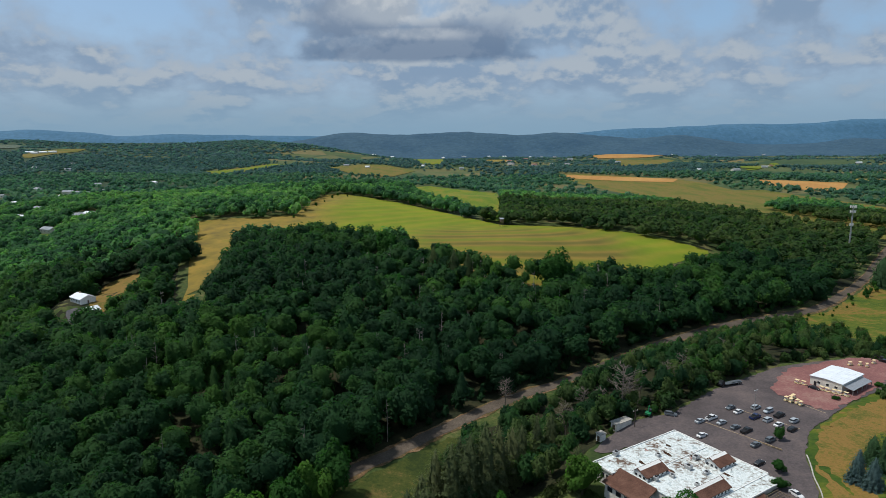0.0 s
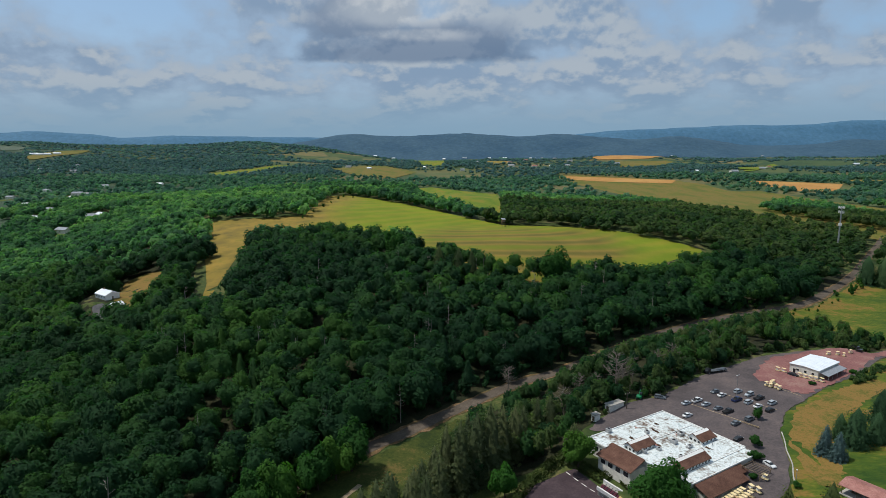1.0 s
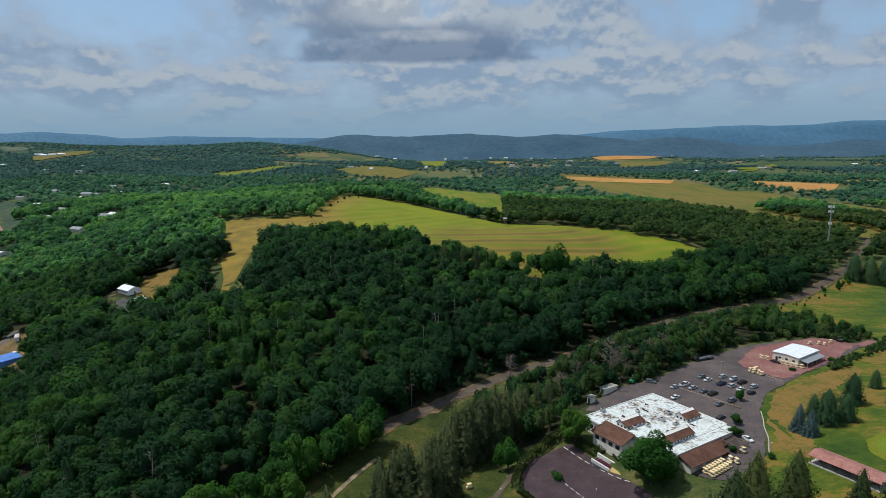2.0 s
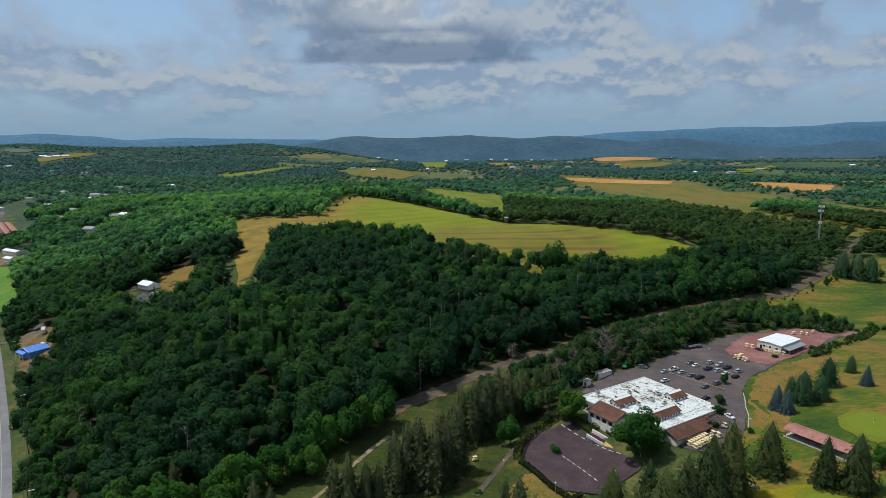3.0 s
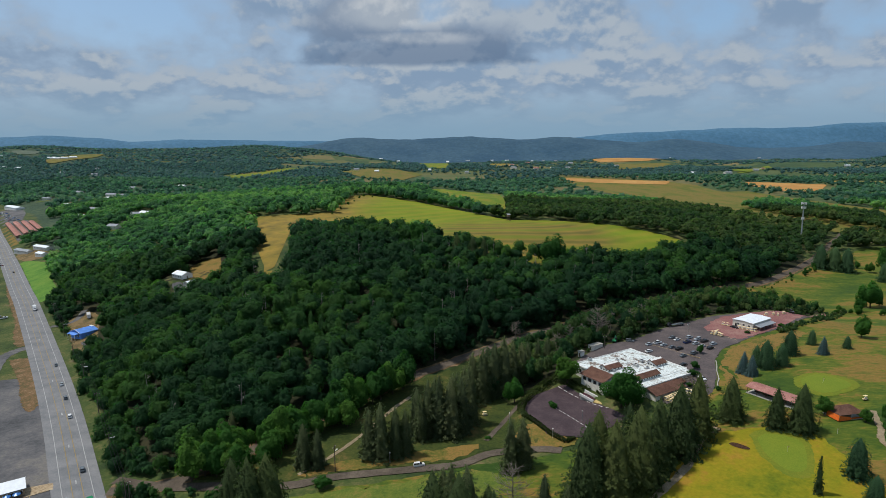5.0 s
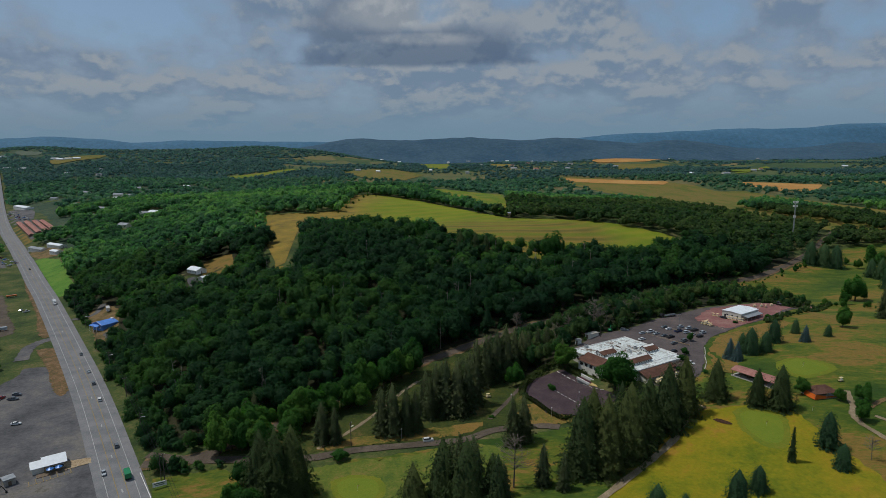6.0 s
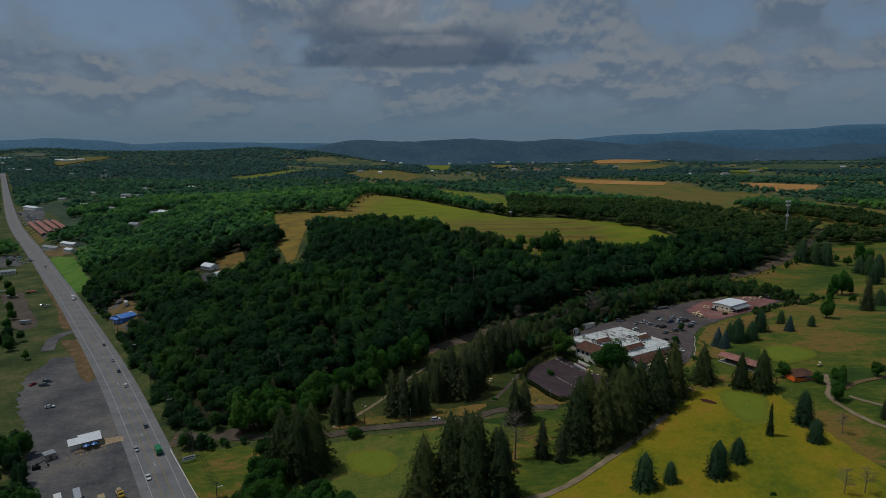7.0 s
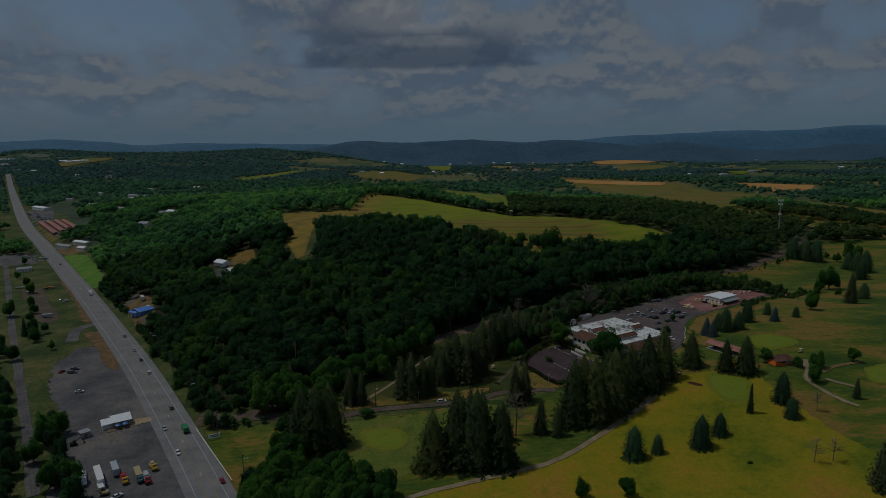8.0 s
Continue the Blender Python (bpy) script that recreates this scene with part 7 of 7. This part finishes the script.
for k, (x, y) in enumerate(HOMES):
    r_ = random.Random(600 + k)
    ring = [(x + r_.uniform(13, 20) * math.cos(6.283 * j / 9), y - 8 + r_.uniform(13, 22) * math.sin(6.283 * j / 9)) for j in range(9)]
    cover("home_lawn", ring, M_LAWN, 0.4, 5, "lawn round a suburban house", 0.5)

# deer stand on the hay field's edge
DS = empty("deer_stand", 54, 572, ground_z(54, 572), 15)
tagged(DS, "dark timber deer stand on tall legs at the field edge", "deer stand")
for x in (-1.2, 1.2):
    for y in (-1.2, 1.2):
        part("leg", tube(bmesh.new(), (x * 1.5, y * 1.5, -0.5), (x, y, 5), 0.14, None, 5), M_WOOD, DS)
part("cabin", boxes((-1.5, 1.5, -1.5, 1.5, 5, 7.4)), M_WOOD, DS)
part("roof", slab([(-1.9, -1.9, 7.5), (1.9, -1.9, 7.5), (1.9, 1.9, 8.3), (-1.9, 1.9, 8.3)], 0.15), M_GREY_ROOF, DS)

# radio mast
TW = empty("radio_mast", 376.6, 569.5, ground_z(376.6, 569.5), 20)
tagged(TW, "tall pale steel radio mast with antenna arrays", "mast")
part("pole", tube(bmesh.new(), (0, 0, -1), (0, 0, 46), 0.95, 0.5, 10), M_STEEL, TW)
for z, r in ((45.5, 2.6), (41.0, 2.3), (29.0, 1.4)):
    part("platform", tube(bmesh.new(), (0, 0, z - 0.2), (0, 0, z + 0.2), r * 0.7, None, 9), M_STEEL, TW)
    for k in range(9):
        a = 6.283 * k / 9
        part("antenna", boxes((-0.25, 0.25, -0.15, 0.15, -1.2, 1.2)), M_TRIM, TW, "white panel antenna", pose(r * math.cos(a), r * math.sin(a), z + 0.3, 0, 0, math.degrees(a) + 90))

# ---- west of the highway: shop with patio ----
SHOP = empty("roadside_diner", -190.0, 114.0, ground_z(-190.0, 114.0), 36)
tagged(SHOP, "roadside diner with white metal gables and stone patio", "building")
part("wall", gable_wall(-1.0, 7.0, -4.5, 4.5, -0.5, 3.2, 2.0, "x"), M_STONE, SHOP, "tan stone wall")
part("roof", gable(-1.0, 7.0, -4.5, 4.5, 3.2, 2.05, "x", 0.6, 0.14), M_METAL_WHITE, SHOP, "white metal roof")
part("rear_wall", gable_wall(-5.4, -1.0, -3.5, 3.5, -0.5, 2.7, 1.6, "x"), M_WHITE_WALL, SHOP)
part("rear_roof", gable(-5.4, -1.6, -3.5, 3.5, 2.7, 1.65, "x", 0.5, 0.14), M_METAL_WHITE, SHOP, "white metal roof")
for k in range(3):
    window(SHOP, 0.6 + k * 2.4, -4.52, 1.6, 1.8, 1.5, 0)
part("deck", boxes((-4, 7.0, -8.0, -4.6, 0.0, 0.35)), M_WOOD, SHOP, "dark timber deck")
for x, y in ((1.0, -6.4), (4.2, -6.4)):
    um = empty("parasol", 0, 0, 0)
    um.matrix_world = SHOP.matrix_world @ Matrix.Translation((x, y, 0.35))
    part("pole", tube(bmesh.new(), (0, 0, 0), (0, 0, 2.3), 0.04, None, 6), M_STEEL, um)
    part("canopy", tube(bmesh.new(), (0, 0, 1.9), (0, 0, 2.6), 1.5, 0.05, 10), PAINT["blue"], um, "blue canopy")
    tagged(um, "blue parasol on the diner's deck", "parasol", "patio parasols")
flat_shed(-197.5, 101.5, 48, 4.0, 4.0, 2.8, M_CONCRETE, M_GREY_ROOF, "small grey shed beside the roadside diner")
cover("patio", [(-181, 112), (-173, 118), (-176, 123), (-185, 119)], M_STONE, 0.3, 1.5, "tan stone patio of the diner", 0.2)
for k in range(7):
    x, y = -187.8 + k * 1.82, 99.4 + k * 1.78
    tagged(strip("stall_line", [(x, y), (x - 2.6, y + 3.4)], 0.25, M_LINE_Y, 0.2, 0, 0, 1), "yellow parking stall line", "road marking", kind="structure")
tagged(strip("stall_line", [(-188.5, 98.8), (-176.3, 110.8)], 0.22, M_LINE_Y, 0.2, 0, 0, 1), "yellow parking line", "road marking", kind="structure")

# guard rail and sign at the junction
GR = empty("guard_rail", -112.1, 59.7, 0.2)
tagged(GR, "long white steel guard rail beside the highway", "guard rail")
rail_line = [(-146.8 + 34.7 * k / 14 + 112.1, 108.3 - 48.6 * k / 14 - 59.7) for k in range(15)]
for (ax, ay), (bx_, by_) in zip(rail_line, rail_line[1:]):
    part("rail", tube(bmesh.new(), (ax, ay, 0.7), (bx_, by_, 0.7), 0.16, None, 5), M_TRIM, GR)
    part("post", boxes((ax - 0.08, ax + 0.08, ay - 0.08, ay + 0.08, -0.5, 0.7)), M_WOOD, GR)
SG = empty("roadside_sign", -133.5, 97.5, ground_z(-133.5, 97.5), 30)
tagged(SG, "white roadside sign board on two posts", "sign")
part("board", boxes((-2.6, 2.6, -0.1, 0.1, 1.0, 3.0)), M_TRIM, SG)
part("text_bar", boxes((-2.1, 2.1, -0.13, -0.1, 2.2, 2.6)), PAINT["grey"], SG)
part("text_bar", boxes((-1.7, 1.7, -0.13, -0.1, 1.5, 1.85)), PAINT["grey"], SG)
for x in (-2.2, 2.2):
    part("post", boxes((x - 0.1, x + 0.1, -0.1, 0.1, -0.5, 1.0)), M_WOOD, SG)


# ---- poles, lamps, wires ----
def pole(x, y, h, lamp, turn=0.0):
    t = empty("utility_pole", x, y, ground_z(x, y), turn)
    part("mast", tube(bmesh.new(), (0, 0, -0.5), (0, 0, h), 0.2, 0.13, 7), M_POLE, t)
    part("crossarm", boxes((-1.3, 1.3, -0.08, 0.08, h - 1.0, h - 0.8)), M_POLE, t)
    for k in (-1.1, 0, 1.1):
        part("insulator", tube(bmesh.new(), (k, 0, h - 0.8), (k, 0, h - 0.5), 0.08, None, 6), M_TRIM, t)
    if lamp:
        part("lamp_head", boxes((0.1, 2.0, -0.1, 0.1, h - 2.6, h - 2.45), (1.6, 2.3, -0.2, 0.2, h - 2.7, h - 2.5)), M_TRIM, t, "pale street lamp head")
    return tagged(t, "weathered wooden utility pole with crossarm", "utility pole", "roadside poles")


LINE = [(-108, 62), (-136, 104), (-163, 143), (-192, 186), (-224, 229), (-256, 272), (-290, 318), (-328, 368)]
for k, (x, y) in enumerate(LINE):
    pole(x, y, 11.5, k % 2 == 0, 34)
for ofs in (-1.1, 0.0, 1.1):
    for (ax, ay), (bx_, by_) in zip(LINE, LINE[1:]):
        wire = bmesh.new()
        za, zb = ground_z(ax, ay) + 11.0, ground_z(bx_, by_) + 11.0
        pts = [Vector((ax + (bx_ - ax) * s / 6 + ofs * 0.83, ay + (by_ - ay) * s / 6 + ofs * 0.56, za + (zb - za) * s / 6 - 1.1 * (1 - (2 * s / 6 - 1) ** 2))) for s in range(7)]
        rings = [[wire.verts.new(p + Vector((0.045 * math.cos(2.1 * c), 0.045 * math.cos(2.1 * c), 0.045 * math.sin(2.1 * c)))) for c in range(3)] for p in pts]
        for a, b in zip(rings, rings[1:]):
            for c in range(3):
                wire.faces.new((a[c], a[(c + 1) % 3], b[(c + 1) % 3], b[c]))
        me = bpy.data.meshes.new("power_line")
        wire.to_mesh(me)
        wire.free()
        me.materials.append(M_TYRE)
        tagged(new("power_line", me), "thin dark power line between poles", "cable")
pole(-59.5, 119.5, 11.5, True, 70)
pole(-134, 103, 12.0, False, 80)
pole(72.5, 219, 7.5, False, 30)
pole(342, 512, 10.0, True, 40)


def lamp_post(x, y, h, heads, label):
    t = empty("lamp_post", x, y, ground_z(x, y), 30)
    part("mast", tube(bmesh.new(), (0, 0, -0.3), (0, 0, h), 0.12, 0.08, 8), M_STEEL, t)
    if heads:
        for s in (-1, 1):
            part("lamp_head", boxes((s * 0.1, s * 1.1, -0.16, 0.16, h - 0.1, h + 0.1), bevel=0.04), M_STEEL, t)
    else:
        bm = bmesh.new()
        bmesh.ops.create_uvsphere(bm, u_segments=10, v_segments=7, radius=0.28)
        part("globe", bm, M_TRIM, t, "white lamp globe", Matrix.Translation((0, 0, h + 0.2)))
    return tagged(t, label, "lamp")


lamp_post(121.4, 227.2, 9.6, True, "tall grey twin-headed car park lamp")
for x, y, h in ((13.5, 153, 4.6), (45, 147, 4.6), (30, 135, 4.4), (-38, 124.6, 4.5), (111.5, 163.5, 3.8), (52, 139, 4.4), (65, 152, 4.4)):
    lamp_post(x, y, h, False, "low lamp post with a white globe")
for x, y in ((113, 107), (158, 161), (-52, 86), (137, 116)):
    t = empty("flagstick", x, y, ground_z(x, y) + 0.28)
    part("stick", tube(bmesh.new(), (0, 0, -0.2), (0, 0, 2.2), 0.03, None, 5), M_TRIM, t)
    part("flag", boxes((0, 0.6, -0.02, 0.02, 1.8, 2.2)), M_SAND_Y, t, "yellow flag")
    tagged(t, "thin flagstick with small yellow flag on a green", "flagstick", "golf flags")

# kerb, dividers, stall dashes
tagged(strip("kerb", rounded([(124, 196), (122, 190), (119, 183), (116, 174), (112, 166), (110, 161)], 5), 0.4, M_CONCRETE, 0.28, 0, 0, 1), "pale concrete kerb along the drive", "kerb", kind="structure")
for a, b in (((99.2, 219.4), (117.2, 198.2)), ((116.6, 230.4), (133.0, 212.4)), ((142.9, 237.8), (150.2, 225.5))):
    t = empty("parking_divider", a[0], a[1], ground_z(*a) + 0.1, math.degrees(math.atan2(b[1] - a[1], b[0] - a[0])))
    ln = math.hypot(b[0] - a[0], b[1] - a[1])
    for k in range(int(ln / 2.5)):
        part("timber", boxes((k * 2.5, k * 2.5 + 2.35, -0.14, 0.14, -0.3, 0.16)), M_STONE, t)
    tagged(t, "row of pale timbers dividing the car park", "kerb")
for (ax, ay), (bx_, by_), cnt in (((40.5, 181.5), (60, 155.5), 9), ((35.2, 160.4), (46.5, 139.0), 8)):
    for k in range(cnt):
        f0, f1 = k / cnt, (k + 0.6) / cnt
        tagged(strip("stall_line", [(ax + (bx_ - ax) * f0, ay + (by_ - ay) * f0), (ax + (bx_ - ax) * f1, ay + (by_ - ay) * f1)], 0.22, M_TRIM, 0.56, 0, 0, 1), "white parking stall dash", "road marking", kind="structure")
# turn arrows and lane dashes on the highway
for k in range(26):
    i = int(24 + k * 2.6)
    (ax, ay), (bx_, by_) = hw[i], hw[i + 1]
    d = Vector((bx_ - ax, by_ - ay)).normalized()
    if k % 2:
        tagged(strip("turn_arrow", [(ax, ay), (ax + d.x * 3.2, ay + d.y * 3.2)], 0.5, M_LINE_W, 0.37, 0, 0.15, 1), "white turn arrow on the centre lane", "road marking", kind="structure")

# bunker and greens' fringes
cover("bunker", rounded([(95, 116), (97.5, 116), (100.5, 112.5), (101, 110.5), (99, 110.8), (96, 113.5), (95, 116)], 3)[:-1], M_SOIL, 0.34, 0.9, "dark soil hollow beside the green")


# ---- hedges and shrubs ----
def leafy_row(line, w, h, label, seed):
    rng_ = np.random.RandomState(seed)
    at, nm = [], []
    for (ax, ay), (bx_, by_) in zip(line, line[1:]):
        cnt = int(math.hypot(bx_ - ax, by_ - ay) * 46)
        for k in range(cnt):
            f = rng_.rand()
            s, z = rng_.uniform(-1, 1), rng_.uniform(0.05, 1)
            face = rng_.randint(3)
            ox, oz = (s, 1.0) if face == 0 else (math.copysign(1, s), z)
            dx_, dy_ = (by_ - ay), -(bx_ - ax)
            ln = math.hypot(dx_, dy_)
            x_, y_ = ax + (bx_ - ax) * f + dx_ / ln * ox * w / 2, ay + (by_ - ay) * f + dy_ / ln * ox * w / 2
            at.append((x_, y_, ground_z(x_, y_) + oz * h * rng_.uniform(0.85, 1.08)))
            nm.append((dx_ / ln * ox * (face != 0) + rng_.randn() * 0.3, dy_ / ln * ox * (face != 0) + rng_.randn() * 0.3, 1.0 if face == 0 else 0.3))
    at, nm = np.array(at), np.array(nm)
    nm /= np.linalg.norm(nm, axis=1)[:, None]
    v, f, nn = cards(at, nm, rng_.uniform(0.25, 0.5, len(at)), rng_)
    ob = new("hedge", tri_mesh("hedge", v, f, M_HEDGE, None, nn))
    return tagged(ob, label, "hedge")


leafy_row([(19, 158), (22, 168), (28, 178), (36, 185), (42, 188)], 3.0, 3.6, "tall dark green clipped hedge beside the lower car park", 1)
leafy_row([(20, 156), (24, 149), (29, 139), (35, 131), (39, 133)], 1.6, 1.3, "low green hedge along the lower car park", 2)
leafy_row([(46, 183), (52, 176), (57, 178), (60, 170)], 3.2, 1.4, "low shrubs before the clubhouse", 3)
leafy_row([(61, 168), (66, 160)], 2.6, 1.5, "low shrubs before the clubhouse", 4)


def shrub(x, y, r, h, seed, label="rounded green shrub on the grass"):
    v, f, nn = broad_crown(seed, 420, 2, 0.11, 9, 1.0)
    ob = new("shrub", tri_mesh("shrub", v * np.array([r, r, h * 0.55]), f, M_LEAF1, None, nn))
    ob.matrix_world = pose(x, y, ground_z(x, y) + h * 0.42)
    return tagged(ob, label, "shrub")


for k, (x, y, r, h) in enumerate(((34, 161, 2.6, 3.4), (109.5, 187, 3.0, 4.4), (104.5, 176.5, 3.0, 4.0), (110, 160.5, 1.6, 2.2), (83, 228, 2.6, 3.4), (99, 166, 2.0, 2.6), (161, 240, 2.0, 2.0), (188, 254, 2.4, 2.2), (3, 141, 2.0, 1.0), (-63, 109, 4.6, 5.0), (92, 44, 1.2, 1.0), (5, 60, 1.0, 0.9), (158, 118, 3.0, 4.2))):
    shrub(x, y, r, h, 200 + k)


# far farms and hamlets
FAR_HOMES = [(-80, 2380, 12), (60, 2200, 12), (250, 2350, 20), (330, 2300, 16), (420, 2450, 14), (-375, 2392, 18), (520, 2650, 16), (700, 2300, 14), (900, 2200, 20), (1000, 2150, 24), (1150, 2250, 18), (1300, 2500, 16), (-285, 2317, 14), (140, 2650, 22), (600, 3000, 20), (400, 3100, 18), (-1375, 2100, 18), (-1232, 2043, 16), (-1359, 2278, 22), (1500, 2300, 16), (1650, 2500, 18), (1800, 2700, 16), (760, 2750, 18), (300, 2900, 20)]
for k, (x, y, w) in enumerate(FAR_HOMES):
    t = empty("far_building", x, y, ground_z(x, y), (k * 47) % 90 - 45)
    part("wall", gable_wall(-w * 0.6, w * 0.6, -w * 0.3, w * 0.3, -2, 6, 3, "x"), M_WHITE_WALL, t)
    part("roof", gable(-w * 0.6, w * 0.6, -w * 0.3, w * 0.3, 6, 3.1, "x", 0.5, 0.3), (M_METAL_WHITE, M_GREY_ROOF, M_GREY_ROOF, M_RUST_ROOF)[k % 4], t)
    tagged(t, "far pale farm building among trees", "building")

for k in range(34):
    r_ = random.Random(3000 + k)
    y = r_.uniform(3500, 4000)
    x, w = y * r_.choice((r_.uniform(-0.12, 0.22), r_.uniform(0.3, 0.62))), r_.uniform(6, 13)
    t = empty("far_building", x, y, ground_z(x, y), r_.uniform(-40, 40))
    part("wall", gable_wall(-w, w, -w * 0.4, w * 0.4, -2, 8, 4, "x"), M_WHITE_WALL, t)
    part("roof", gable(-w, w, -w * 0.4, w * 0.4, 8, 4.1, "x", 0.5, 0.3), (M_METAL_WHITE, M_GREY_ROOF)[k % 2], t)
    tagged(t, "distant pale village house below the hills", "building")

# sheds on the fields of the western upland
for k, (x, y) in enumerate([(-1840, 2819), (-1827, 2858), (-1812, 2903), (-1888, 2853), (-2587, 3427), (-2447, 3292), (-2253, 2961), (-1711, 2363), (-1872, 2495)]):
    t = empty("far_building", x, y, ground_z(x, y), 10 * k)
    part("wall", boxes((-16, 16, -7, 7, -4, 7)), M_TRIM, t)
    part("roof", gable(-16, 16, -7, 7, 7, 3, "x", 0.5, 0.4), M_METAL_WHITE, t)
    tagged(t, "white shed on a far upland field", "building")
